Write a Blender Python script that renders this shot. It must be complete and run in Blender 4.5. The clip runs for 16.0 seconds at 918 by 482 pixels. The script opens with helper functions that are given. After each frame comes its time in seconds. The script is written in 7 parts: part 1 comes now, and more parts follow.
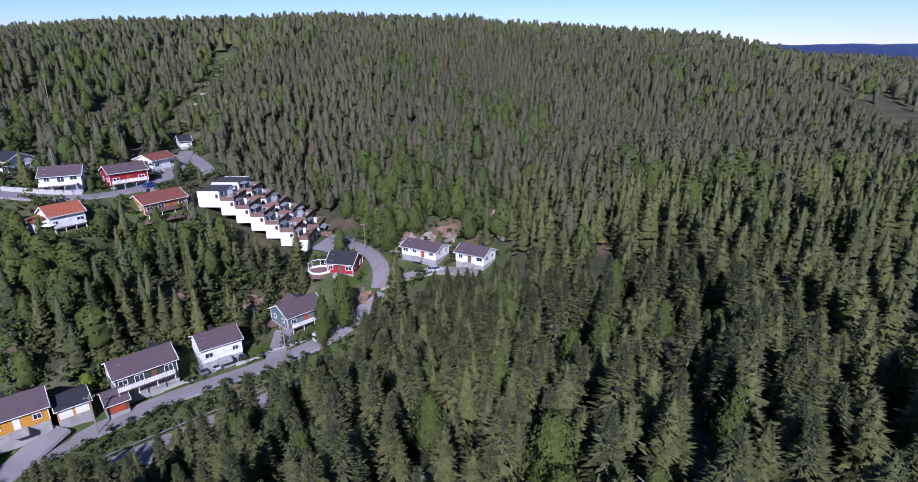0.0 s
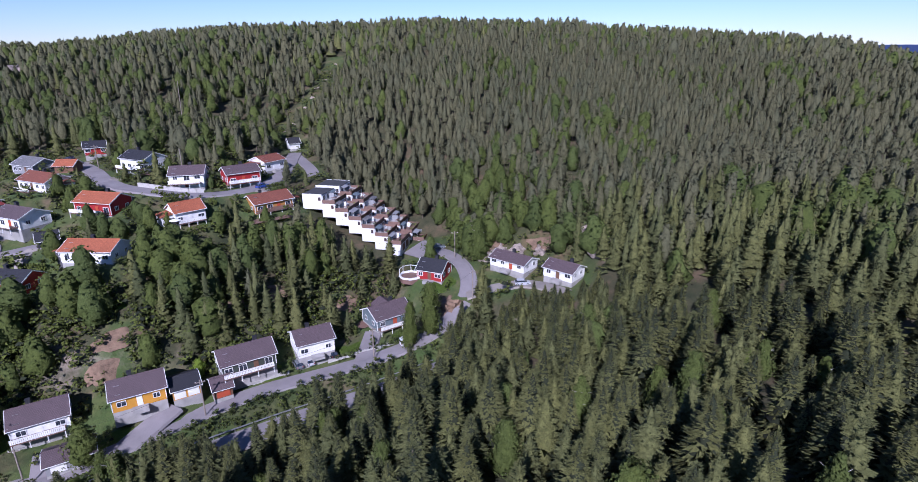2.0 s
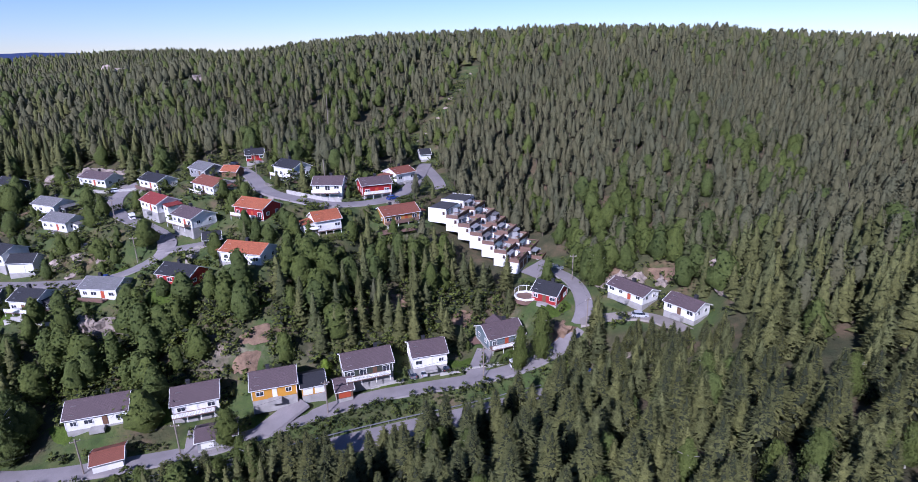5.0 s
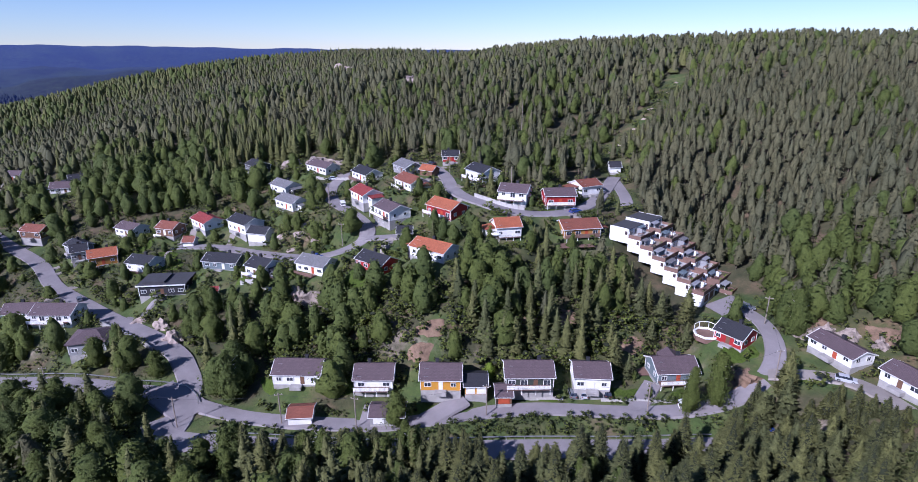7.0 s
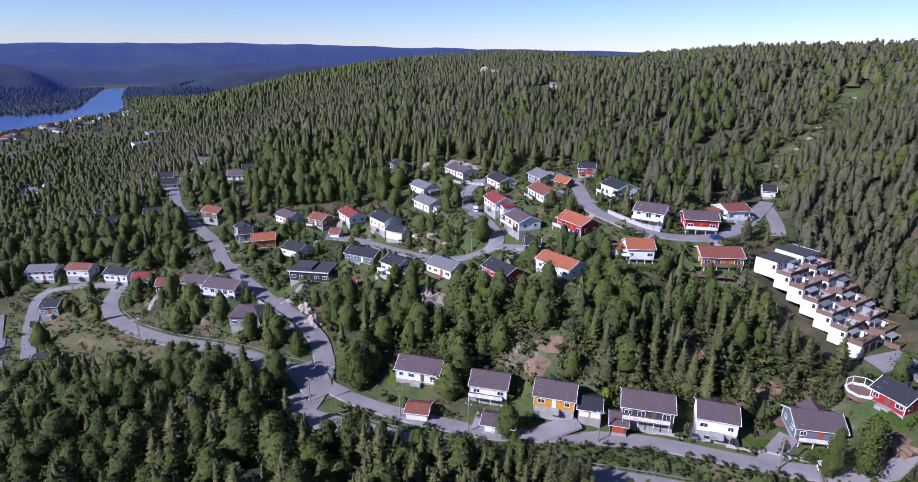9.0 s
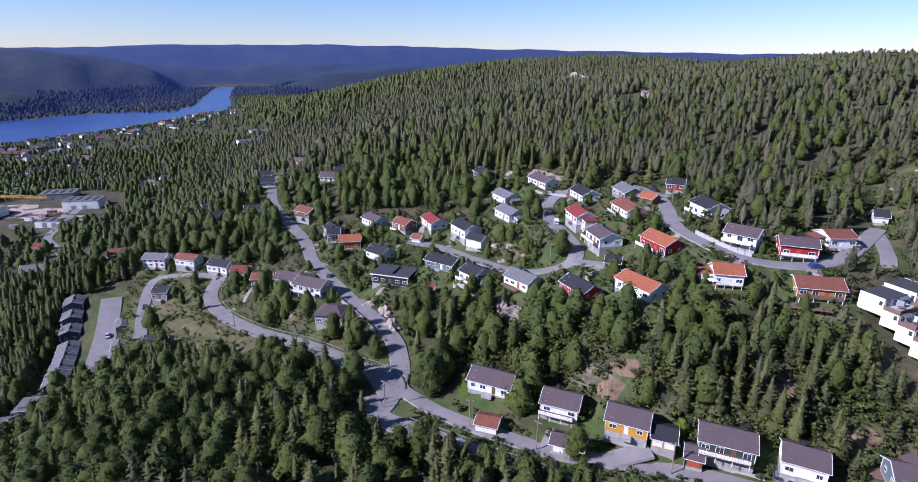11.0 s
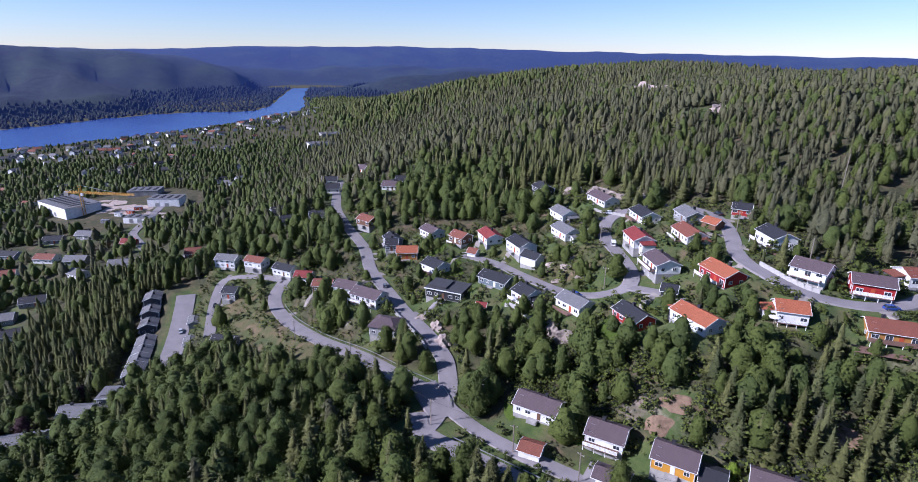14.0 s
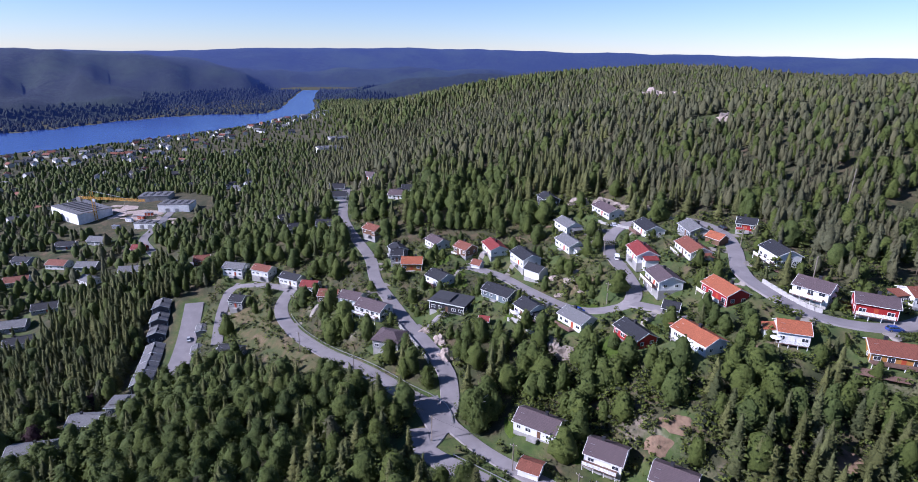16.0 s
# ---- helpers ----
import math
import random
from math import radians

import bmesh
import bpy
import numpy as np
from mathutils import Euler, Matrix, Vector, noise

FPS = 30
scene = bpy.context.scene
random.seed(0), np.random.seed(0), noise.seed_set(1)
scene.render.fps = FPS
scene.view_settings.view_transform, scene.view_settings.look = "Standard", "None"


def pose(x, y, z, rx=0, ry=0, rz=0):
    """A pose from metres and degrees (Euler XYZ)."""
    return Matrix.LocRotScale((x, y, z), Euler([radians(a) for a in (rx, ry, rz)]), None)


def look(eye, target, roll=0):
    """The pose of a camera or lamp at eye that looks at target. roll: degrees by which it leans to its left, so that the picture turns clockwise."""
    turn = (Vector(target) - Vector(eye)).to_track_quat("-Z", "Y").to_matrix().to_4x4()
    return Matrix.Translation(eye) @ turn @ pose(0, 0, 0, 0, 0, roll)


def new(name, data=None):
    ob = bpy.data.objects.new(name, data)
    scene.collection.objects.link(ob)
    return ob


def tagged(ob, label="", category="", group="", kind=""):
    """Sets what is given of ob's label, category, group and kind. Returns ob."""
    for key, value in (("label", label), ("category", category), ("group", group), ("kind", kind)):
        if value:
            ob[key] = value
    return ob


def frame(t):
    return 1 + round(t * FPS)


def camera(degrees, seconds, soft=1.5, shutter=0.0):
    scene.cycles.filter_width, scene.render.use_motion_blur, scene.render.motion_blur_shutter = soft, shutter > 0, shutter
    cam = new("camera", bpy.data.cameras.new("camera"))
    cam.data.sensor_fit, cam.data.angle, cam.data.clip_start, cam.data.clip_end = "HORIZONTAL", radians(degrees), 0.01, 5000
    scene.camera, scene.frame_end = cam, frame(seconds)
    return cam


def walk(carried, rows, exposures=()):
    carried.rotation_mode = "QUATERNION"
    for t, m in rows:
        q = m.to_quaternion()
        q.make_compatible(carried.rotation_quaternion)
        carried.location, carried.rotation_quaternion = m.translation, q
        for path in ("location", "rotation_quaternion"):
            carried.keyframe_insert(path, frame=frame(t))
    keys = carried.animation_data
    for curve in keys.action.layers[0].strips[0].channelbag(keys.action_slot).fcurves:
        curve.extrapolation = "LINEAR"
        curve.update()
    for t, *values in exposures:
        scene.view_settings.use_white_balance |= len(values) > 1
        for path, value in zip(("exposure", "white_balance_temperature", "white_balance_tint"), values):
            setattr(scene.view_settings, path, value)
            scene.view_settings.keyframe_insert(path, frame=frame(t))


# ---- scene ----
cam = camera(78.5, 16.0, 0.9)
METRES, EYE, TILT, LEAN, TURN = 34.0, 62.0, -21.0, 0.0, 0.0
PATH = [
    (0, (-0.01, 0.001, 62.027), (-0.094, 1.892, 61.381), -0.5),
    (0.5, (0.009, 0.097, 62.794), (-0.094, 1.987, 62.148), -0.6),
    (1, (0.02, 0.182, 63.651), (-0.128, 2.069, 63.006), -0.6),
    (1.5, (0.07, 0.252, 64.498), (-0.185, 2.128, 63.852), -0.5),
    (2, (0.198, 0.285, 65.374), (-0.202, 2.135, 64.729), -0.4),
    (2.5, (0.496, 0.335, 66.289), (-0.047, 2.149, 65.644), -0.4),
    (3, (0.85, 0.403, 67.287), (0.209, 2.184, 66.642), -0.4),
    (5.5, (2.063, 0.863, 72.65), (1.134, 2.512, 72.003), -0.8),
    (6, (2.281, 0.928, 73.711), (1.193, 2.476, 73.065), -0.6),
    (6.5, (2.388, 0.997, 74.654), (1.168, 2.445, 74.009), -0.4),
    (7, (2.506, 1.038, 75.588), (1.173, 2.383, 74.944), -0.1),
    (7.5, (2.729, 0.999, 76.543), (1.307, 2.249, 75.899), 0.1),
    (8, (2.97, 0.981, 77.514), (1.463, 2.127, 76.869), 0.4),
    (8.5, (3.289, 1.086, 78.493), (1.72, 2.145, 77.847), 0.4),
    (9, (3.536, 1.214, 79.475), (1.918, 2.197, 78.829), 0.5),
    (11.5, (4.171, 1.839, 84.224), (2.403, 2.516, 83.579), 0.6),
    (12, (4.326, 2.113, 85.211), (2.541, 2.745, 84.566), 0.7),
    (12.5, (4.47, 2.505, 86.212), (2.672, 3.097, 85.567), 0.7),
    (13, (4.538, 2.98, 87.264), (2.73, 3.543, 86.619), 0.7),
    (13.5, (4.564, 3.514, 88.363), (2.75, 4.055, 87.718), 0.7),
    (14, (4.592, 4.083, 89.544), (2.772, 4.605, 88.9), 0.7),
    (14.5, (4.662, 4.652, 90.733), (2.838, 5.161, 90.089), 0.7),
    (15, (4.705, 5.2, 91.978), (2.879, 5.701, 91.334), 0.6),
    (15.5, (4.726, 5.718, 93.251), (2.899, 6.213, 92.607), 0.6),
    (16, (4.738, 6.251, 94.553), (2.908, 6.741, 93.91), 0.6),
]
walk(cam, [(t, look(eye, target, roll)) for t, eye, target, roll in PATH], [(0.0, 0.60, 5150, 30), (5.0, 0.70, 5150, 31), (11.0, 0.77, 5260, 28), (16.0, 0.86, 5260, 27)])

# ---- light ----
SUN_UP, SUN_FROM = 35.0, 180.0  # elevation; the sun stands towards -y
world = bpy.data.worlds.new("sky")
scene.world = world
world.use_nodes = True
wn = world.node_tree.nodes
sky = wn.new("ShaderNodeTexSky")
sky.sky_type, sky.sun_disc = "NISHITA", False
sky.sun_elevation, sky.sun_rotation = radians(SUN_UP), radians(SUN_FROM)
sky.altitude, sky.air_density, sky.dust_density, sky.ozone_density = 1200, 1.05, 0.0, 4.0
wn["Background"].inputs["Strength"].default_value = 0.064
world.node_tree.links.new(sky.outputs[0], wn["Background"].inputs[0])
sun = new("sun", bpy.data.lights.new("sun", "SUN"))
sun.data.energy, sun.data.angle, sun.data.color = 4.8, radians(0.5), (1.0, 0.94, 0.84)
sun.matrix_world = look((0, -100 * math.cos(radians(SUN_UP)), 100 * math.sin(radians(SUN_UP))), (0, 0, 0))


# ---- materials ----
class Nodes:
    """Short hand for node trees."""

    def __init__(self, name, rough=0.8, metal=0.0):
        self.mat = bpy.data.materials.new(name)
        self.mat.use_nodes = True
        self.t = self.mat.node_tree
        self.b = self.t.nodes["Principled BSDF"]
        self.b.inputs["Roughness"].default_value, self.b.inputs["Metallic"].default_value = rough, metal
        self.b.inputs["Specular IOR Level"].default_value = 0.3

    def add(self, kind, **values):
        n = self.t.nodes.new(kind)
        for k, v in values.items():
            n.inputs[k.replace("_", " ")].default_value = v
        return n

    def link(self, a, b):
        self.t.links.new(a, b)

    def place(self):
        return self.t.nodes.new("ShaderNodeNewGeometry").outputs["Position"]

    def local(self):
        return self.t.nodes.new("ShaderNodeTexCoord").outputs["Object"]

    def noise(self, where, scale, detail=4.0, rough=0.55):
        n = self.add("ShaderNodeTexNoise", Scale=scale, Detail=detail, Roughness=rough)
        self.link(where, n.inputs["Vector"])
        return n.outputs["Fac"]

    def ramp(self, fac, *stops):
        n = self.t.nodes.new("ShaderNodeValToRGB")
        e = n.color_ramp.elements
        while len(e) < len(stops):
            e.new(0.5)
        for el, (p, c) in zip(e, stops):
            el.position, el.color = p, (*c, 1)
        self.link(fac, n.inputs[0])
        return n.outputs["Color"]

    def mix(self, fac, a, b, blend="MIX"):
        n = self.t.nodes.new("ShaderNodeMix")
        n.data_type, n.blend_type = "RGBA", blend
        for v, s in ((fac, n.inputs[0]), (a, n.inputs[6]), (b, n.inputs[7])):
            if isinstance(v, (int, float)):
                s.default_value = v
            elif isinstance(v, tuple):
                s.default_value = (*v, 1)
            else:
                self.link(v, s)
        return n.outputs[2]

    def span(self, v, a, b, c=0.0, d=1.0):
        n = self.add("ShaderNodeMapRange", From_Min=a, From_Max=b, To_Min=c, To_Max=d)
        self.link(v, n.inputs["Value"])
        return n.outputs["Result"]

    def attr(self, name):
        n = self.t.nodes.new("ShaderNodeAttribute")
        n.attribute_name = name
        return n.outputs["Fac"]

    def bump(self, height, strength=0.4, distance=0.05):
        n = self.add("ShaderNodeBump", Strength=strength, Distance=distance)
        self.link(height, n.inputs["Height"])
        self.link(n.outputs[0], self.b.inputs["Normal"])

    def done(self, colour):
        self.link(colour, self.b.inputs["Base Color"])
        return self.mat


def tone(c, k):
    return tuple(min(1.0, v * k) for v in c)


def plain(name, c, rough=0.7, metal=0.0, vary=0.18, scale=1.5, bump=0.15):
    """A painted or cast surface with broad stains and fine grain."""
    n = Nodes(name, rough, metal)
    p = n.local()
    wide, fine = n.noise(p, scale * 0.35, 5), n.noise(p, scale * 9, 4)
    col = n.mix(n.span(wide, 0.3, 0.7), tone(c, 1 - vary), tone(c, 1 + vary * 0.5))
    col = n.mix(n.span(fine, 0.35, 0.75, 0, 0.35), col, tone(c, 1 - vary * 1.6))
    n.bump(fine, bump, 0.02)
    return n.done(col)


def boards(name, c, rough=0.65):
    """Painted weatherboarding, with thin lines between the boards."""
    n = Nodes(name, rough)
    p = n.local()
    s = n.t.nodes.new("ShaderNodeSeparateXYZ")
    n.link(p, s.inputs[0])
    m = n.add("ShaderNodeMath")
    m.operation = "PINGPONG"
    m.inputs[1].default_value = 0.09
    n.link(s.outputs[2], m.inputs[0])
    edge = n.span(m.outputs[0], 0.0, 0.02)
    wide = n.noise(p, 0.6, 5)
    col = n.mix(n.span(wide, 0.3, 0.7), tone(c, 0.84), tone(c, 1.04))
    col = n.mix(n.span(edge, 0, 1, 0.35, 0), col, tone(c, 0.55))
    n.bump(edge, 0.5, 0.02)
    return n.done(col)


def tiles(name, c, rough=0.75):
    """Roof tiles in courses, with moss and soot."""
    n = Nodes(name, rough)
    p = n.local()
    b = n.add("ShaderNodeTexBrick", Scale=1.0, Mortar_Size=0.03, Brick_Width=0.3, Row_Height=0.34)
    b.inputs["Color1"].default_value, b.inputs["Color2"].default_value = (*tone(c, 0.9), 1), (*tone(c, 1.12), 1)
    b.inputs["Mortar"].default_value = (*tone(c, 0.55), 1)
    n.link(p, b.inputs["Vector"])
    wide = n.noise(p, 0.45, 6, 0.65)
    col = n.mix(n.span(wide, 0.35, 0.75, 0, 0.6), b.outputs["Color"], tone(c, 0.7))
    moss = n.noise(p, 1.7, 6, 0.7)
    col = n.mix(n.span(moss, 0.62, 0.8, 0, 0.45), col, (0.10, 0.10, 0.06))
    n.bump(b.outputs["Fac"], 0.5, 0.03)
    return n.done(col)


def leafage(name, dark, light, rough=0.7, blue=(0.05, 0.09, 0.07), thin=0.26):
    """Needles or leaves: each clump and each tree has a tone of its own."""
    n = Nodes(name, rough)
    n.b.inputs["Specular IOR Level"].default_value = 0.15
    g = n.t.nodes.new("ShaderNodeNewGeometry")
    o = n.t.nodes.new("ShaderNodeObjectInfo")
    col = n.mix(n.span(g.outputs["Random Per Island"], 0, 1, 0.12, 0.95), dark, light)
    add = n.add("ShaderNodeMath")
    add.operation = "ADD"
    n.link(n.attr("tint"), add.inputs[0])
    n.link(o.outputs["Random"], add.inputs[1])
    frac = n.add("ShaderNodeMath")
    frac.operation = "FRACT"
    n.link(add.outputs[0], frac.inputs[0])
    mid = tuple(0.5 * (a + b) for a, b in zip(dark, light))
    col = n.mix(0.55, col, n.ramp(frac.outputs[0], (0.0, tone(blue, 0.8)), (0.3, blue), (0.55, mid), (0.8, tone(mid, 0.75)), (1.0, tone(mid, 1.15))))
    col = n.mix(n.span(n.noise(g.outputs["Position"], 0.012, 3), 0.35, 0.7, 0, 0.5), col, tone(light, 1.0))
    col = n.mix(n.span(n.noise(g.outputs["Position"], 1.6, 5, 0.7), 0.38, 0.66, 0, 0.65), col, tone(dark, 0.7))
    n.bump(n.noise(g.outputs["Position"], 2.2, 4, 0.7), 0.8, 0.5)
    tr = n.t.nodes.new("ShaderNodeBsdfTranslucent")
    n.link(n.mix(0.4, col, tone(light, 1.3)), tr.inputs["Color"])
    ms = n.t.nodes.new("ShaderNodeMixShader")
    ms.inputs[0].default_value = thin
    n.link(n.b.outputs[0], ms.inputs[1])
    n.link(tr.outputs[0], ms.inputs[2])
    n.link(ms.outputs[0], n.t.nodes["Material Output"].inputs["Surface"])
    return n.done(col)


def ground_material():
    n = Nodes("ground", 0.95)
    p = n.place()
    wide, mid, fine = n.noise(p, 0.03, 5), n.noise(p, 0.16, 6, 0.65), n.noise(p, 1.3, 5)
    floor = n.ramp(mid, (0.3, (0.022, 0.028, 0.012)), (0.5, (0.055, 0.05, 0.024)), (0.7, (0.12, 0.08, 0.05)))
    grass = n.ramp(mid, (0.25, (0.022, 0.042, 0.010)), (0.42, (0.048, 0.076, 0.018)), (0.56, (0.078, 0.094, 0.028)), (0.68, (0.120, 0.095, 0.055)), (0.82, (0.19, 0.14, 0.11)))
    heath = n.ramp(mid, (0.3, (0.040, 0.055, 0.016)), (0.47, (0.075, 0.072, 0.028)), (0.6, (0.12, 0.082, 0.045)), (0.75, (0.21, 0.15, 0.11)))
    col = n.mix(n.attr("open"), floor, grass)
    col = n.mix(n.attr("dry"), col, heath)
    col = n.mix(n.span(fine, 0.4, 0.75, 0, 0.5), col, tone((0.05, 0.06, 0.025), 0.7))
    slope = n.t.nodes.new("ShaderNodeSeparateXYZ")
    n.link(n.t.nodes.new("ShaderNodeNewGeometry").outputs["Normal"], slope.inputs[0])
    rock = n.ramp(fine, (0.3, (0.16, 0.13, 0.11)), (0.6, (0.30, 0.25, 0.21)), (0.8, (0.42, 0.37, 0.33)))
    bare = n.mix(n.span(slope.outputs[2], 0.62, 0.8, 1, 0), (0, 0, 0), n.span(mid, 0.42, 0.58))
    col = n.mix(bare, col, rock)
    n.bump(n.mix(0.5, mid, fine), 0.7, 0.6)
    return n.done(col)


def asphalt_material(name, c):
    n = Nodes(name, 0.85)
    p = n.place()
    wide, fine = n.noise(p, 0.18, 6, 0.65), n.noise(p, 14, 3)
    col = n.mix(n.span(wide, 0.3, 0.7), tone(c, 0.8), tone(c, 1.15))
    col = n.mix(n.span(fine, 0.4, 0.7, 0, 0.4), col, tone(c, 0.7))
    n.bump(fine, 0.2, 0.01)
    return n.done(col)


def rock_material(name="rock", c=(0.25, 0.205, 0.175)):
    n = Nodes(name, 0.9)
    p = n.place()
    a, b = n.noise(p, 0.5, 8, 0.7), n.noise(p, 3.5, 5)
    col = n.ramp(a, (0.3, tone(c, 0.5)), (0.5, c), (0.75, tone(c, 1.45)))
    col = n.mix(n.span(b, 0.55, 0.75, 0, 0.5), col, (0.10, 0.11, 0.06))
    n.bump(a, 0.9, 0.5)
    return n.done(col)


def hills_material():
    """Wooded hills far off: a backdrop with blue air haze added as emission."""
    n = Nodes("distant_woods_hazed", 0.95)
    p = n.place()
    crowns, wide = n.noise(p, 0.055, 8, 0.85), n.noise(p, 0.005, 4)
    col = n.ramp(crowns, (0.36, (0.002, 0.003, 0.003)), (0.50, (0.009, 0.013, 0.008)), (0.66, (0.036, 0.048, 0.022)))
    col = n.mix(n.span(wide, 0.38, 0.62, 0, 0.7), col, (0.006, 0.010, 0.010))
    col = n.mix(n.span(n.noise(p, 0.0016, 5, 0.7), 0.48, 0.62, 0, 0.6), col, (0.026, 0.038, 0.014))
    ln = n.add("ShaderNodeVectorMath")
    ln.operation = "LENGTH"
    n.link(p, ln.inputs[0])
    # haze painted as a blue glow that grows with distance
    haze_glow = n.span(ln.outputs["Value"], 1400, 4600, 0.036, 0.19)
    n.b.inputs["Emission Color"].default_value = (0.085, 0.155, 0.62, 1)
    n.link(haze_glow, n.b.inputs["Emission Strength"])
    n.bump(crowns, 0.5, 7.0)
    return n.done(col)


def water_material():
    n = Nodes("water", 0.2)
    p = n.place()
    n.b.inputs["Base Color"].default_value = (0.02, 0.05, 0.17, 1)
    n.b.inputs["Specular IOR Level"].default_value = 0.22
    n.bump(n.noise(p, 0.25, 4), 0.35, 0.5)
    return n.done(n.mix(n.span(n.noise(p, 0.004, 3), 0.35, 0.65), (0.014, 0.030, 0.15), (0.026, 0.055, 0.20)))


def glass_material():
    n = Nodes("window_glass", 0.05)
    n.b.inputs["Specular IOR Level"].default_value = 0.8
    return n.done(n.mix(n.span(n.noise(n.local(), 0.8, 2), 0.4, 0.6), (0.015, 0.02, 0.03), (0.05, 0.055, 0.07)))


GROUND, WATER, HILLS, GLASS = ground_material(), water_material(), hills_material(), glass_material()
ASPHALT = asphalt_material("asphalt", (0.205, 0.185, 0.188))
GRAVEL = asphalt_material("gravel", (0.245, 0.216, 0.194))
ROCK = rock_material()
PALE_ROCK = rock_material("pale_rock", (0.33, 0.265, 0.23))
BARE_EARTH = rock_material("bare_earth", (0.17, 0.111, 0.0723))
LAWN = leafage("lawn", (0.055, 0.092, 0.014), (0.105, 0.150, 0.026), 0.9, (0.075, 0.112, 0.018))
SPRUCE = leafage("spruce_needles", (0.034, 0.042, 0.014), (0.172, 0.172, 0.058), 0.75, (0.064, 0.080, 0.040), 0.08)
PINE = leafage("pine_needles", (0.066, 0.067, 0.034), (0.140, 0.133, 0.068), 0.75, (0.080, 0.090, 0.054), 0.10)
LEAF = leafage("birch_leaves", (0.038, 0.053, 0.012), (0.118, 0.143, 0.032), 0.7, (0.058, 0.084, 0.029), 0.15)
SHRUB = leafage("shrub_leaves", (0.052, 0.072, 0.013), (0.165, 0.188, 0.040), 0.7, (0.090, 0.112, 0.028), 0.18)
LIME = leafage("bright_leaves", (0.13, 0.19, 0.02), (0.24, 0.32, 0.04), 0.7, (0.18, 0.26, 0.03))
PURPLE = leafage("copper_leaves", (0.03, 0.016, 0.02), (0.07, 0.035, 0.04), 0.7, (0.05, 0.03, 0.035))
# shade inside the crowns, put in as a near-black green on their cores
CORE_SHADE = plain("crown_core_shade", (0.020, 0.025, 0.011), 0.95, 0, 0.4, 3, 0.6)
BARK = plain("bark", (0.11, 0.085, 0.065), 0.95, 0, 0.4, 3, 0.6)
BIRCH_BARK = plain("birch_bark", (0.42, 0.40, 0.37), 0.9, 0, 0.35, 3, 0.4)
WHITE = boards("white_boards", (0.68, 0.67, 0.66))
PLASTER = plain("white_plaster", (0.66, 0.65, 0.64), 0.85)
CREAM = boards("cream_boards", (0.561, 0.527, 0.442))
YELLOW = boards("yellow_boards", (0.496, 0.24, 0.028))
OCHRE = boards("ochre_boards", (0.336, 0.16, 0.04))
RED = boards("red_boards", (0.281, 0.0187, 0.0187))
DARK_GREEN = boards("dark_green_boards", (0.045, 0.055, 0.045))
GREY_BLUE = boards("grey_blue_boards", (0.128, 0.16, 0.176))
GREY = boards("grey_boards", (0.24, 0.24, 0.248))
CHARCOAL = boards("charcoal_boards", (0.075, 0.072, 0.08))
BROWN = boards("brown_boards", (0.14, 0.075, 0.045))
BLACK = boards("black_boards", (0.03, 0.03, 0.035))
TILE_GREY = tiles("grey_brown_tiles", (0.102, 0.073, 0.078))
TILE_PINK = tiles("faded_red_tiles", (0.20, 0.085, 0.075))
TILE_DARK = tiles("dark_tiles", (0.028, 0.028, 0.0336))
TILE_SLATE = tiles("light_grey_tiles", (0.152, 0.148, 0.152))
TILE_ORANGE = tiles("orange_tiles", (0.32, 0.1, 0.048))
TILE_RED = tiles("red_tiles", (0.216, 0.04, 0.036))
TILE_RUST = tiles("rust_tiles", (0.192, 0.068, 0.044))
FELT = plain("roof_felt", (0.05, 0.05, 0.055), 0.9)
TRIM = plain("white_trim", (0.70, 0.69, 0.67), 0.6)
CONCRETE = plain("concrete", (0.328, 0.312, 0.296), 0.9, 0, 0.3, 1.0, 0.3)
STONE_WALL = plain("wall_stone", (0.429, 0.406, 0.382), 0.9, 0, 0.35, 2.0, 0.6)
DECK = boards("deck_wood", (0.165, 0.10, 0.078))
TIMBER = plain("grey_timber", (0.24, 0.20, 0.17), 0.9, 0, 0.3, 4)
STEEL = plain("galvanised_steel", (0.45, 0.45, 0.46), 0.45, 0.8)
CRANE = plain("crane_yellow", (0.62, 0.33, 0.05), 0.5)
RUBBER = plain("rubber", (0.02, 0.02, 0.02), 0.85)
CABLE = plain("cable_black", (0.02, 0.02, 0.022), 0.6)
HALL = plain("hall_cladding", (0.80, 0.78, 0.76), 0.6)
AWNING = plain("awning_cloth", (0.05, 0.07, 0.22), 0.8)
DOOR_RED = plain("red_door_paint", (0.36, 0.07, 0.03), 0.6)
LAMP_GLASS = plain("lamp_glass", (0.7, 0.7, 0.66), 0.2)
PAINTS = {c: plain("car_paint_" + c, v, 0.25, 0.0, 0.06) for c, v in {
    "white": (0.72, 0.72, 0.73), "black": (0.02, 0.02, 0.024), "silver": (0.36, 0.37, 0.39), "blue": (0.03, 0.06, 0.22),
    "red": (0.34, 0.03, 0.03), "grey": (0.12, 0.13, 0.14)}.items()}

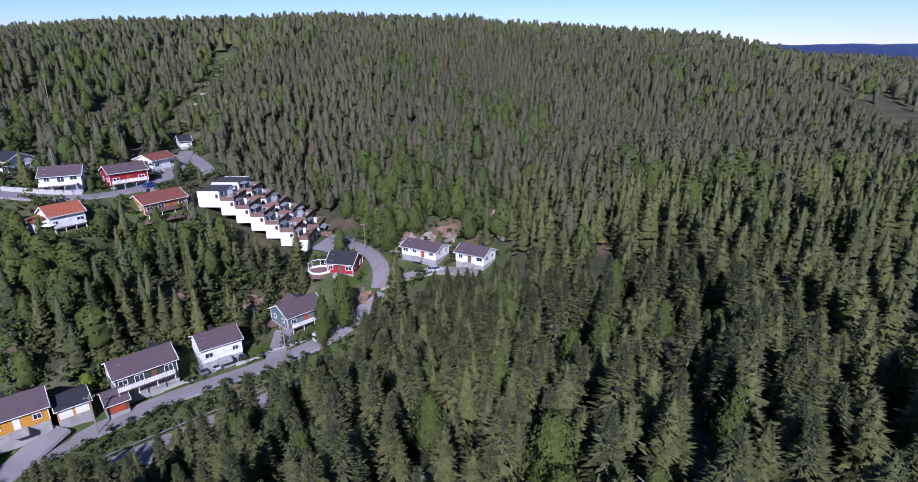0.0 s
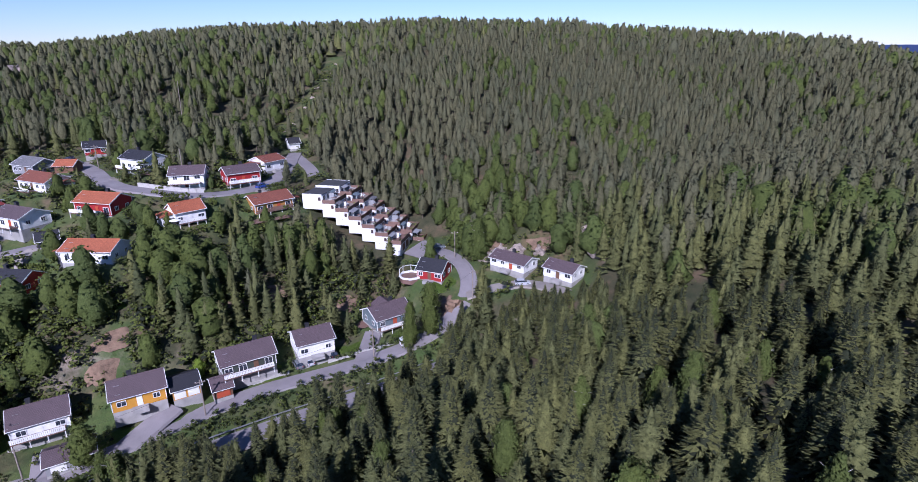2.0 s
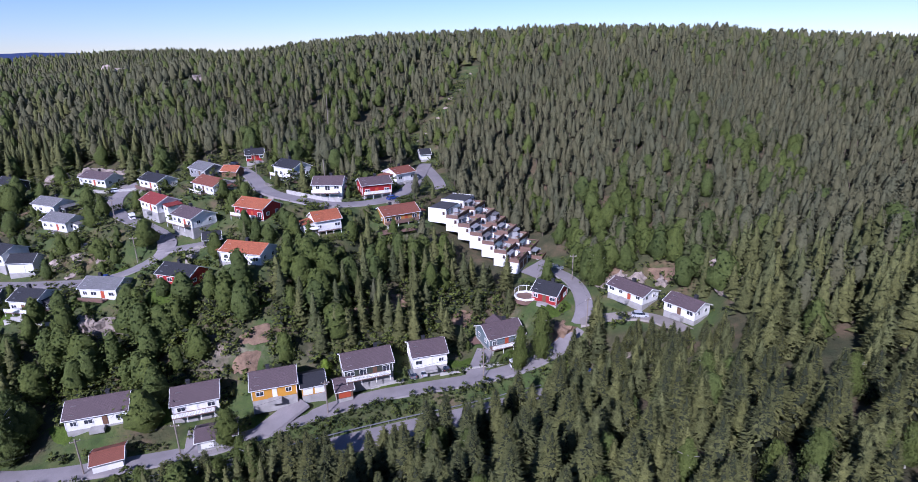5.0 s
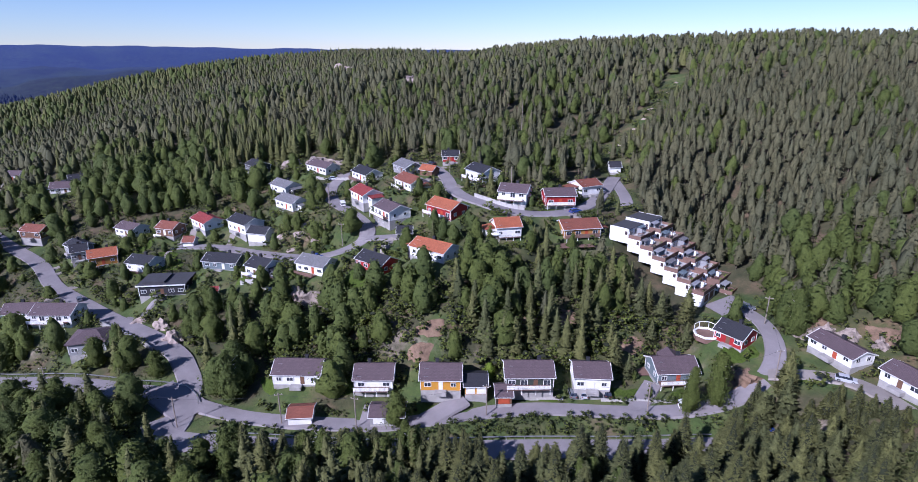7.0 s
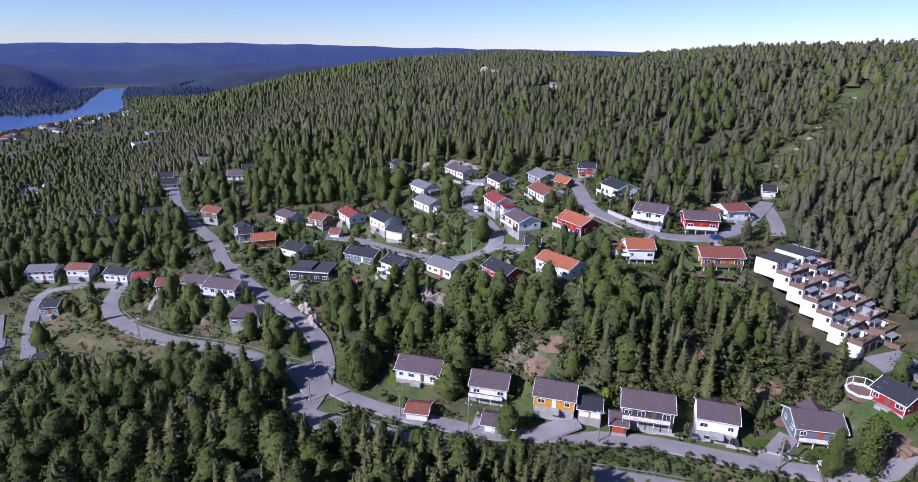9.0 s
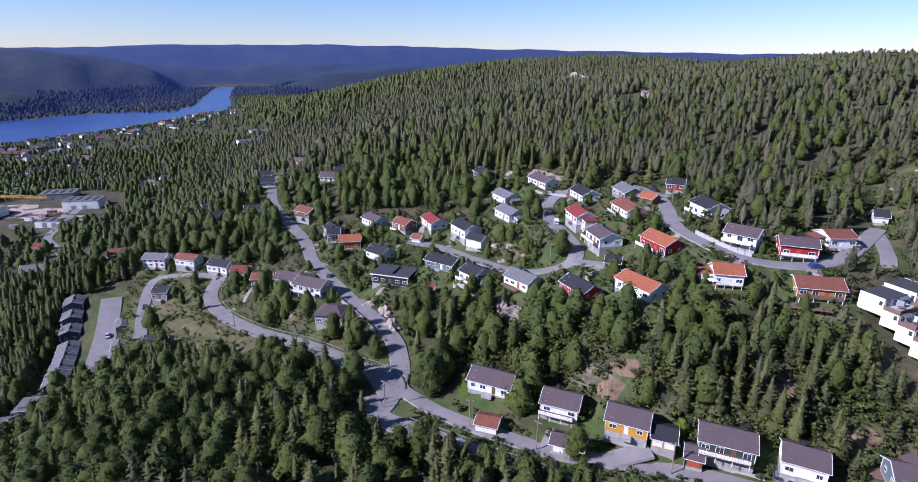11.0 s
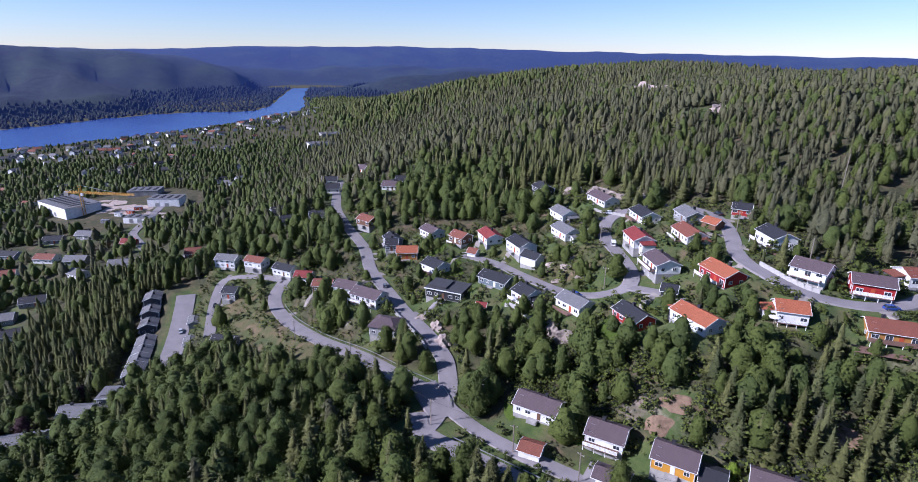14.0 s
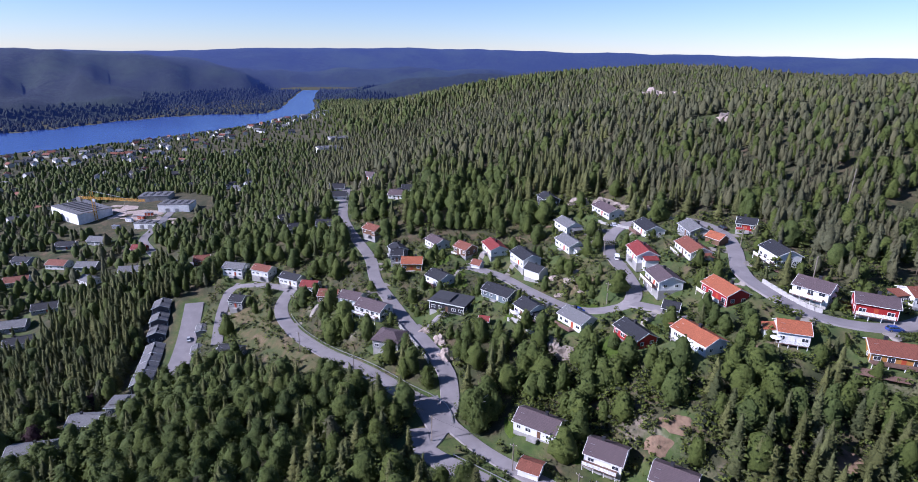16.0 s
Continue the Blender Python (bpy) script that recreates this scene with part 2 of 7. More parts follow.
# ---- lie of the land ----
# spot heights of the ground: x, y, z
VALLEY = [
    (-132, 36, -7.4), (-119, 46, -8.5), (-152, 48, -2.5), (-108, 52, -5), (-93, 67, -4), (-78, 83, -2.5), (-66, 97, -1.5),
    (-54, 113, -1), (-42, 126, 0), (-50, 92, -4), (-85, 62, -8), (-33, 131, 6), (-10, 139, 8), (4, 131, 8.5),
    (-34, 141, 9), (-48, 163, 8), (-80, 150, 21), (-82, 172, 22), (-91, 134, 18), (-101, 101, 15), (-113, 77, -2), (-85, 106, 8),
    (-70, 116, 3.5), (-99, 81, 2.5), (-59, 44, 2), (-47, 68, -3), (-99, 11, -4), (-119, -16, -7), (-127, -39, -16),
    (-27, 69, 4), (-56, 65, -6),
]
VILLAGE = [
    (-109, 92, 13), (-109, 142, 28), (-128, 154, 29), (-164, 141, 29), (-135, 124, 24), (-167, 87, 11), (-183, 88, 8),
    (-210, 137, 22), (-220, 120, 19), (-238, 53, 2), (-241, 70, 5), (-266, 4, -16), (-298, -52, -28), (-291, -74, -36),
    (-212, -74, -43), (-274, -72, -43), (-331, -9, -12), (-295, 41, 5), (-161, 32, -5), (-420, 84, 18), (-517, -138, -38),
    (-450, -60, -36), (-520, 0, -25),
]
HILL = [
    (-93, 219, 38), (-159, 205, 36), (-137, 230, 30), (-144, 309, 52), (-131, 276, 48), (-200, 244, 50), (-467, 318, 54),
    (-410, 387, 62), (-238, 382, 74), (-183, 411, 75.5), (-116, 404, 77), (-58, 416, 76), (-15, 420, 76), (15, 420, 71.5), (58, 416, 69.5), (95, 409, 66.5), (137, 397, 64),
    (203, 367, 52), (235, 348, 42.5), (-100, 560, 72), (100, 560, 60), (-38, 236, 38), (81, 209, 30), (10, 134, 18),
    (34, 137, 22), (-6, 150, 14), (-35, 189, 26), (44, 74, 18), (-6, 47, 19), (5, 77, 15), (25, 49, 23), (21, 70, 17),
    (-443, 212, 44), (-60, 193, 14), (-300, 180, 36), (300, 520, 35), (60, -120, 20), (0, 0, 26),
]
def tps_fit(spots, soft=2.0):
    p = np.array(spots, float)
    q = p[:, :2] / 100.0
    d = np.linalg.norm(q[:, None] - q[None], axis=2)
    k = d * d * np.log(d + 1e-9) + soft * 0.01 * np.eye(len(p))
    m = np.zeros((len(p) + 3, len(p) + 3))
    m[:len(p), :len(p)], m[:len(p), len(p)], m[:len(p), len(p) + 1:] = k, 1, q
    m[len(p), :len(p)], m[len(p) + 1:, :len(p)] = 1, q.T
    return q, np.linalg.solve(m, np.r_[p[:, 2], 0, 0, 0])


TPS = tps_fit(VALLEY + VILLAGE + HILL)


def smooth(a, b, v):
    s = np.clip((v - a) / (b - a), 0, 1)
    return s * s * (3 - 2 * s)


def gauss(x, y, cx, cy, sx, sy, turn=0.0):
    c, s = math.cos(turn), math.sin(turn)
    u, v = (x - cx) * c + (y - cy) * s, -(x - cx) * s + (y - cy) * c
    return np.exp(-0.5 * ((u / sx) ** 2 + (v / sy) ** 2))


RIVER = [(-985, -630, 126), (-1093, -443, 130), (-1157, -367, 132), (-1255, -280, 146), (-1335, -187, 142), (-1380, -96, 94), (-1447, -42, 52), (-1600, -14, 44),
         (-1854, -8, 34), (-2300, 25, 30)]


def from_line(x, y, pts):
    """Distance from a line of points, and how far along it the nearest spot lies (in points)."""
    best, along = np.full(np.shape(x), 1e9), np.zeros(np.shape(x))
    for i, (a, b) in enumerate(zip(pts, pts[1:])):
        dx, dy = b[0] - a[0], b[1] - a[1]
        s = np.clip(((x - a[0]) * dx + (y - a[1]) * dy) / (dx * dx + dy * dy), 0, 1)
        d = np.hypot(x - a[0] - s * dx, y - a[1] - s * dy)
        near = d < best
        best, along = np.where(near, d, best), np.where(near, i + s, along)
    return best, along


def river_gap(x, y):
    """Metres from the river's bank; minus in the water."""
    d, s = from_line(x, y, RIVER)
    return d - np.interp(s, range(len(RIVER)), [r[2] for r in RIVER])


NEAR_BANK = [(-941, -419), (-1044, -296), (-1113, -219), (-1204, -129), (-1283, -78), (-1401, -19), (-1534, 27)]


def beyond_river(x, y):
    """True on the river's far side."""
    at = np.degrees(np.arctan2(y, -x))
    b = sorted((math.degrees(math.atan2(q, -p)), math.hypot(p, q)) for p, q in NEAR_BANK)
    return (at < b[-1][0]) & (np.hypot(x, y) > np.interp(at, [v[0] for v in b], [v[1] for v in b]))


def far_ground(x, y):
    """The wide valley round the place: river plain and near plateau."""
    z = -57 + 0 * x
    z = z + 98 * gauss(x, y, -520, 620, 520, 300, 0.5) + 66 * gauss(x, y, 130, 640, 330, 300) + 24 * gauss(x, y, -980, 310, 210, 110, 0.4)
    z = z + 100 * gauss(x, y, -1250, 900, 420, 260, -0.4) + 70 * gauss(x, y, 200, -200, 250, 300)
    return z + 60 * gauss(x, y, 700, 300, 400, 900)


def ridge(a, spots):
    """A ridge's height by the bearing in degrees, smoothly through the given ones."""
    return sum(np.interp(a + o, [s[0] for s in spots], [s[1] for s in spots]) for o in (-1.0, -0.5, 0, 0.5, 1.0)) / 5


def far_hills(x, y):
    """The outer hills: one beyond the river, a middle row and the horizon."""
    r, a = np.hypot(x, y), np.degrees(np.arctan2(y, -x))
    spur = 7 * np.sin(a * 0.9 + r / 170) + 3 * np.sin(a * 2.1 - r / 150 + 1.0) + 1.5 * np.sin(a * 3.7 + r / 110)
    bank = smooth(15, 190, river_gap(x, y))
    over = ridge(a, ((-70, 140), (-30, 150), (-22, 149), (-18, 142), (-14, 136), (-10, 121), (-8, 102), (-5.5, 76), (-4, 50), (-2.5, 0)))
    z = over * smooth(1700, 2320, r + 6 * spur) * smooth(4200, 2700, r) * bank
    z = z + (42 + 0.4 * spur) * smooth(-11.5, -14, a) * smooth(1430, 1580, r) * smooth(2100, 1750, r) * bank
    mid = ridge(a, ((-5, 0), (-3.5, 22), (-1.4, 78), (0.6, 48), (2.8, 66), (4.5, 74), (8, 76), (15, 70), (22, 60), (40, 50)))
    z = z + mid * np.exp(-((r - 2950) / 330) ** 2)
    near = ridge(a, ((3, 0), (5, 28), (7.7, 55), (10.6, 70), (15.4, 84), (22, 88), (35, 90)))
    z = z + near * np.exp(-((r - 1950) / 260) ** 2)
    rim = ridge(a, ((-60, 140), (-12, 138), (-8, 150), (-5, 160), (-2, 168), (1, 160), (5, 172), (8, 168), (10.6, 178), (15, 168), (18, 172), (22, 160), (27, 155), (45, 140)))
    return -63 + z + rim * np.exp(-((r - 4250) / 480) ** 2) + spur * (0.5 * smooth(10, 60, z) + 0.45 * smooth(2500, 2900, r))


def ground_base(x, y):
    x, y = np.asarray(x, float), np.asarray(y, float)
    q, w = TPS
    px, py = np.clip(x, -700, 350), np.clip(y, -260, 760)
    z = w[len(q)] + w[len(q) + 1] * px / 100 + w[len(q) + 2] * py / 100
    for (cx, cy), k in zip(q, w):
        d2 = (px / 100 - cx) ** 2 + (py / 100 - cy) ** 2
        z = z + k * 0.5 * d2 * np.log(d2 + 1e-18)
    out = np.hypot(np.maximum(np.maximum(-470 - x, x - 120), 0), np.maximum(np.maximum(-180 - y, y - 480), 0))
    f = smooth(0, 260, out)
    return z * (1 - f) + far_ground(x, y) * f


homes, roads = [], []


def home(kind, x, y, z, turn, length, width, wall, roof, walls, tiles_, label, **more):
    """Notes a house for the plan: its middle, the foot's height, the ridge's turn, sizes and looks."""
    if kind == "house" and z > 1 and wall > 3:
        z, wall = z + 0.15 * wall, 0.85 * wall
    if kind == "house" and z < 1 and x > -118 and y > 50:
        z, wall = z + 0.5, wall - 0.5
    if kind == "house" and x > -310:
        wall, roof = wall + 0.2 * roof, 0.8 * roof
    homes.append(dict(kind=kind, x=x, y=y, z=z, turn=turn, length=length, width=width, wall=wall, roof=roof, walls=walls, tiles=tiles_, label=label, **more))


def way(name, width, pts, mat, label, heights=None):
    """Notes a road for the plan: smooth points through the given ones, with heights of the land."""
    p = np.array(pts, float)
    t = np.arange(len(p))
    u = np.linspace(0, len(p) - 1, max(2, int(np.linalg.norm(np.diff(p, axis=0), axis=1).sum() / 3.0)))
    q = np.stack([np.interp(u, t, p[:, 0]), np.interp(u, t, p[:, 1])], 1)
    for _ in range(6):
        q[1:-1] = 0.25 * q[:-2] + 0.5 * q[1:-1] + 0.25 * q[2:]
    z = ground_base(q[:, 0], q[:, 1])
    if heights is not None:
        z = np.interp(u, t, heights)
    for _ in range(10):
        z[1:-1] = 0.25 * z[:-2] + 0.5 * z[1:-1] + 0.25 * z[2:]
    roads.append(dict(name=name, width=width, line=np.c_[q, z], mat=mat, label=label))


# ---- plan of the houses ----
home("house", -113.7, 61.1, -3.7, 43, 11.7, 7.5, 3.3, 2.4, WHITE, TILE_GREY, "white two-storey house with grey-brown tiled roof by the road", front='rows')
home("house", -97.9, 72.7, -3.3, 45, 9.2, 7.5, 3.3, 2.4, WHITE, TILE_GREY, "white two-storey house with long balcony by the road", front='balcony')
home("house", -83.7, 81.9, -1.2, 43, 9.4, 7.5, 3.3, 2.4, YELLOW, TILE_GREY, "yellow wooden house with grey-brown roof by the road", front='rows')
home("garage", -77.1, 86.9, -1.5, 45, 5.1, 6.2, 2.6, 1.2, YELLOW, TILE_DARK, "double garage with dark roof and white doors", doors=2)
home("house", -69.0, 96.8, -0.7, 45, 11.2, 7.5, 3.3, 2.4, DARK_GREEN, TILE_GREY, "long dark green house with balcony and grey-brown roof", front='balcony')
home("garage", -70.7, 89.7, -2.8, 45, 3.6, 5.3, 2.5, 1.3, BROWN, TILE_GREY, "small garage with red door beside the road", doors=1, door=DOOR_RED, gable=True)
home("house", -58.1, 107.0, -1.0, 41, 8.2, 7.5, 3.7, 2.2, WHITE, TILE_GREY, "white two-storey house with cars parked before it", front='rows')
home("house", -45.4, 123.4, -0.9, 48, 9.8, 7.9, 3.3, 2.4, GREY_BLUE, TILE_GREY, "grey-blue house with corner balcony and grey roof", front='balcony', cross=True)
home("garage", -102.1, 54.2, -6.2, 49, 5.3, 4.8, 2.4, 0.9, PLASTER, TILE_RUST, "low garage with rust-red roof and white wall", doors=0)
home("garage", -87, 67.9, -5.4, 45, 7.6, 5.3, 2.5, 1, GREY, TILE_GREY, "long low garage with grey-brown roof", doors=2)
home("house", -15.4, 142, 9.8, -28, 10.8, 6.4, 2.3, 1.5, WHITE, TILE_GREY, "long white house with grey-brown roof below the rock", front='rows')
home("house", -1.8, 135.4, 10.6, -28, 8.0, 6.2, 2.5, 1.6, WHITE, TILE_GREY, "white house with grey-brown roof at the wood's edge", front='rows')
home("house", -36.3, 137.2, 6.6, -10, 7.1, 6.6, 3.1, 2.4, RED, TILE_DARK, "small red house with dark roof and white trim", front='rows')
home("house", -88.2, 144.7, 20.9, 55, 11.5, 7.9, 3.3, 2.2, OCHRE, TILE_RUST, "long ochre timber house with rust-red roof and terrace", front='balcony')
home("house", -102.5, 154.2, 26.1, 48, 9.8, 7.5, 4.0, 2.0, RED, TILE_GREY, "red two-storey house with white balcony and grey roof", front='balcony')
home("house", -113.2, 144.6, 26.6, 25, 9.3, 7.5, 4.5, 2.3, WHITE, TILE_GREY, "white two-storey house with long balcony above the wall", front='balcony')
home("house", -134.5, 151.7, 29.5, -13, 10.9, 7.5, 4.3, 2.2, WHITE, TILE_DARK, "white two-storey house with dark roof and terrace", front='balcony')
home("house", -103.8, 172.4, 26.6, 69, 8.2, 7.9, 3.6, 1.8, WHITE, TILE_RUST, "white house with low rust-red roof at the road's bend", front='rows')
home("garage", -112.2, 207.0, 28.2, 44, 4.2, 4.4, 2.7, 1.6, WHITE, TILE_DARK, "small white outbuilding under the trees", doors=1)
home("house", -102.3, 127.1, 21.6, 56, 7.5, 7, 3.8, 2.2, WHITE, TILE_ORANGE, "white house with orange roof and balcony", front='balcony')
home("house", -124.9, 124.1, 23.8, -1, 11.4, 7.5, 3.8, 2.2, RED, TILE_ORANGE, "red house with orange roof and balcony", front='balcony')
home("house", -111.4, 105.8, 17.9, 9, 12.2, 7.5, 3.5, 2, WHITE, TILE_ORANGE, "long white house with orange roof", front='rows')
home("house", -125.5, 95.4, 13.1, 6, 10.7, 7, 3.3, 2.2, RED, TILE_DARK, "red wooden house with dark roof and white windows", front='rows')
home("house", -145.1, 86.8, 9.4, 18, 10.4, 7.5, 3.4, 2.1, WHITE, TILE_SLATE, "white house with light grey roof", front='rows')
home("house", -159.5, 75.9, 7.3, 16, 7.9, 7.5, 3.8, 2.2, WHITE, TILE_DARK, "white house with dark roof and high terrace", front='balcony')
home("house", -143.2, 115.8, 21.6, -10, 10.7, 7.9, 3.4, 2.1, WHITE, TILE_GREY, "white house with grey roof and dark porch", front='balcony')
home("garage", -129.2, 109.5, 19.0, 47, 4.4, 4.8, 2.6, 1.4, BLACK, TILE_DARK, "dark garage with slate-grey roof", doors=1)
home("house", -164.8, 121.1, 22.6, -13, 11.4, 7.5, 3.3, 2.2, WHITE, TILE_RED, "white house with bright red roof in a garden", front='rows')
home("house", -154.0, 134.1, 26.6, -12, 12.7, 7.5, 3.3, 2.2, WHITE, TILE_RUST, "white house with rust-red roof in a garden", front='rows')
home("house", -167.5, 143.9, 28.9, -13, 10.6, 7.5, 3.3, 2.2, GREY, TILE_SLATE, "grey house with light grey roof below the wood", front='rows')
home("garage", -156.8, 145.6, 29.6, 12, 5.9, 4.8, 2.6, 1.4, BROWN, TILE_ORANGE, "small carport with orange roof", doors=0)
home("house", -184.0, 135.8, 25.0, -9, 12.1, 7.5, 3.3, 2.2, WHITE, TILE_DARK, "white house with dark blue-grey roof", front='rows')
home("house", -219.7, 137.5, 22.6, 1, 15.3, 7.5, 3.3, 2.2, WHITE, TILE_GREY, "long white house with grey roof below the rock cut", front='rows')
home("house", -219.2, 117.8, 16.7, 2, 12.1, 7.5, 3.6, 2.2, WHITE, TILE_SLATE, "white house with grey roof beside the lane", front='rows')
home("house", -199.8, 109.7, 14.9, 3, 12.1, 7.5, 3.6, 2.2, WHITE, TILE_SLATE, "white house with grey roof beside the lane", front='rows')
home("house", -202.8, 90.9, 8.9, 6, 12.0, 7.9, 4.3, 2.2, WHITE, TILE_DARK, "white two-storey house with dark hipped roof", front='rows')
home("garage", -190.2, 90.6, 8.3, 29, 7.5, 5.7, 3.8, 1.7, WHITE, TILE_DARK, "white garage wing with dark roof", doors=1)
home("house", -222.3, 83.8, 7.8, 1, 12.1, 7.5, 3.5, 2, WHITE, TILE_RED, "white house with red roof", front='rows')
home("house", -229.6, 72.1, 5.7, 27, 8.1, 7, 3.5, 2.2, BROWN, TILE_RUST, "brown house with rust-red roof", front='rows')
home("house", -246.3, 62.6, 4.0, 19, 10.2, 7.5, 3.5, 2, WHITE, TILE_GREY, "white house with grey roof at the wood's edge", front='rows')
home("house", -233.0, 47.8, -0.4, 75, 9.1, 7, 3.3, 2.4, OCHRE, TILE_ORANGE, "brick-coloured house with orange roof", front='rows')
home("house", -208.7, 55.3, 1.3, 28, 9.1, 7.9, 3.5, 2.2, WHITE, TILE_DARK, "white house with dark steep roof", front='rows')
home("flat", -186.2, 54.8, 0.6, 51, 14.2, 9.7, 3.6, 0.4, BLACK, FELT, "low modern house with flat grey roof", front='rows')
home("house", -179.4, 72.0, 5.7, 34, 12.1, 7.5, 3.1, 2, GREY_BLUE, TILE_DARK, "grey-blue house with dark roof", front='rows')
home("garage", -168.0, 62.2, 1.9, 59, 3.3, 2.6, 2.1, 0.9, RED, TILE_RED, "small red garden shed", doors=0)
home("house", -282.1, 36.2, 1.2, 35, 9.6, 7.5, 3.3, 2.2, BROWN, TILE_RUST, "brown house with rust-red roof above the road", front='rows')
home("house", -161.6, 161.8, 32.3, 44, 6.3, 5.3, 2.5, 2, RED, TILE_DARK, "small red cabin under the trees", front='rows')
home("house", -251.4, 121.6, 20.5, -3, 10.1, 7.9, 3.8, 2.2, BLACK, TILE_DARK, "dark new house against the rock cut", front='rows')
home("garage", -215.2, 73.7, 4.1, 44, 4.0, 4, 2.6, 1.4, WHITE, TILE_RUST, "small white outbuilding with red roof", doors=0)
home("house", -252.5, 44.3, 0.3, 10, 8.1, 7, 2.7, 1.8, GREY, TILE_DARK, "grey house with dark roof", front='rows')
home("house", -220.9, 19.5, -10.3, 52, 9.5, 7.5, 4.1, 2.4, WHITE, TILE_GREY, "white house with brown-grey roof beside the street", front='rows')
home("house", -198.7, 26.1, -5.3, 44, 12.5, 7.9, 4.1, 2.4, WHITE, TILE_GREY, "white two-storey house with brown-grey roof and balcony", front='balcony')
home("house", -175.0, 29.2, -6.0, 58, 9.4, 8.8, 3.3, 2.2, GREY, TILE_GREY, "house with broad brown-grey hipped roof", front='rows', hip=True)
home("house", -334.1, -59.7, -26.6, 89, 8.7, 7.9, 3.3, 2.2, BROWN, TILE_RUST, "brown house with rust-red roof", front='rows')
home("house", -304, -37.5, -23, 64, 11.4, 7.9, 4.3, 2.2, WHITE, TILE_SLATE, "white house with light grey roof", front='rows')
home("house", -292.5, -22.2, -20.4, 54, 10.6, 7, 3.3, 2.2, WHITE, TILE_RUST, "white house with rust-red roof", front='rows')
home("house", -272.8, -7, -18.8, 49, 11.3, 7, 3.3, 2.2, WHITE, TILE_DARK, "white house with dark roof", front='rows')
home("house", -256.6, 1.8, -17.1, 67, 8, 7, 3.3, 2.2, WHITE, TILE_RED, "white house with red roof", front='rows')
home("house", -237.1, 10.2, -14.3, 68, 8.7, 7, 3.3, 2.2, BROWN, TILE_RUST, "brown house with dark red roof", front='rows')
home("house", -363.4, -12, -12.8, 104, 8.4, 7.5, 3.4, 2.2, GREY, TILE_DARK, "grey house with dark roof among trees", front='rows')
home("house", -334.1, -6.5, -10.7, 96, 6.6, 7.5, 3.4, 2.2, GREY, TILE_DARK, "grey house with dark roof among trees", front='rows')
home("house", -316.8, 12.6, -4.5, 77, 10.9, 7.5, 3.4, 2.2, GREY, TILE_DARK, "grey house with dark roof among trees", front='rows')
home("house", -397.7, 23.5, -2.2, 78, 10.1, 7.5, 3.4, 2.4, WHITE, TILE_DARK, "pale house with dark roof among trees", front='rows')
home("house", -365.3, 23, -0.1, 77, 10.1, 7.5, 3.4, 2.4, WHITE, TILE_DARK, "pale house with dark roof among trees", front='rows')
home("house", -389, 46.4, 7.2, 46, 6.8, 7, 3.3, 2.2, WHITE, TILE_GREY, "white house on the wooded slope", front='rows')
home("house", -317.3, 54.9, 10.9, 62, 10, 7, 3.3, 2.2, WHITE, TILE_GREY, "white house on the wooded slope", front='rows')
home("house", -320.1, 61.6, 13.1, 77, 7.1, 7, 3.3, 2.2, BLACK, TILE_DARK, "dark house on the wooded slope", front='rows')
home("house", -246.1, 43, -0.6, 77, 5.5, 7.5, 3.4, 2.2, GREY, TILE_DARK, "grey house with dark roof among trees", front='rows')
home("house", -273.8, -33.8, -28.6, 66, 7, 7.5, 3.4, 2.2, GREY, TILE_DARK, "grey house with dark roof among trees", front='rows')
home("house", -225.8, -32.7, -31.2, 65, 9.2, 7.5, 3.4, 2.2, GREY, TILE_DARK, "grey house with dark roof among trees", front='rows')
home("flat", -214.4, -72.7, -43, 80, 10.7, 7.9, 3.6, 0.4, GREY, TILE_SLATE, "low house with flat pale grey roof", front='rows')
home("house", -207, -84.1, -44, 80, 10.6, 7.9, 3.3, 2.2, GREY, TILE_SLATE, "house with light grey roof among trees", front='rows')
home("house", -190.8, -96, -42.8, 88, 13.5, 7.9, 3.3, 2.2, GREY, TILE_SLATE, "house with light grey roof among trees", front='rows')
home("house", -408.3, -113.3, -40.8, 77, 9.1, 7, 3.3, 2.2, RED, TILE_RED, "red house with red roof", front='rows')
home("house", -443.8, -149.6, -43.5, 67, 13.1, 8.8, 3.3, 2.2, GREY, TILE_SLATE, "house with grey roof in the lower quarter", front='rows')
home("house", -403.8, -161.8, -46.2, 70, 13.1, 8.8, 3.3, 2.2, WHITE, TILE_RUST, "house with rust-red roof in the lower quarter", front='rows')
home("house", -389.4, -139.6, -44.1, 77, 13.1, 8.8, 3.3, 2.2, GREY, TILE_SLATE, "house with grey roof in the lower quarter", front='rows')
home("house", -384.9, -179.2, -49, 97, 13.1, 8.8, 3.3, 2.2, WHITE, TILE_RUST, "house with rust-red roof in the lower quarter", front='rows')
home("house", -317.6, -154.4, -49.8, 95, 13.1, 8.8, 3.3, 2.2, GREY, TILE_SLATE, "house with grey roof in the lower quarter", front='rows')
home("house", -422.6, -190, -48, 69, 12.1, 8.8, 3.1, 2, GREY, TILE_DARK, "house with dark roof in the lower quarter", front='rows')
home("house", -443, -170.6, -45.2, 88, 12.1, 8.8, 3.1, 2, GREY, TILE_DARK, "house with dark roof in the lower quarter", front='rows')
home("house", -360.7, -129.9, -43.2, 49, 10.1, 7.9, 3.1, 2, WHITE, TILE_SLATE, "white house with pale roof in the lower quarter", front='rows')
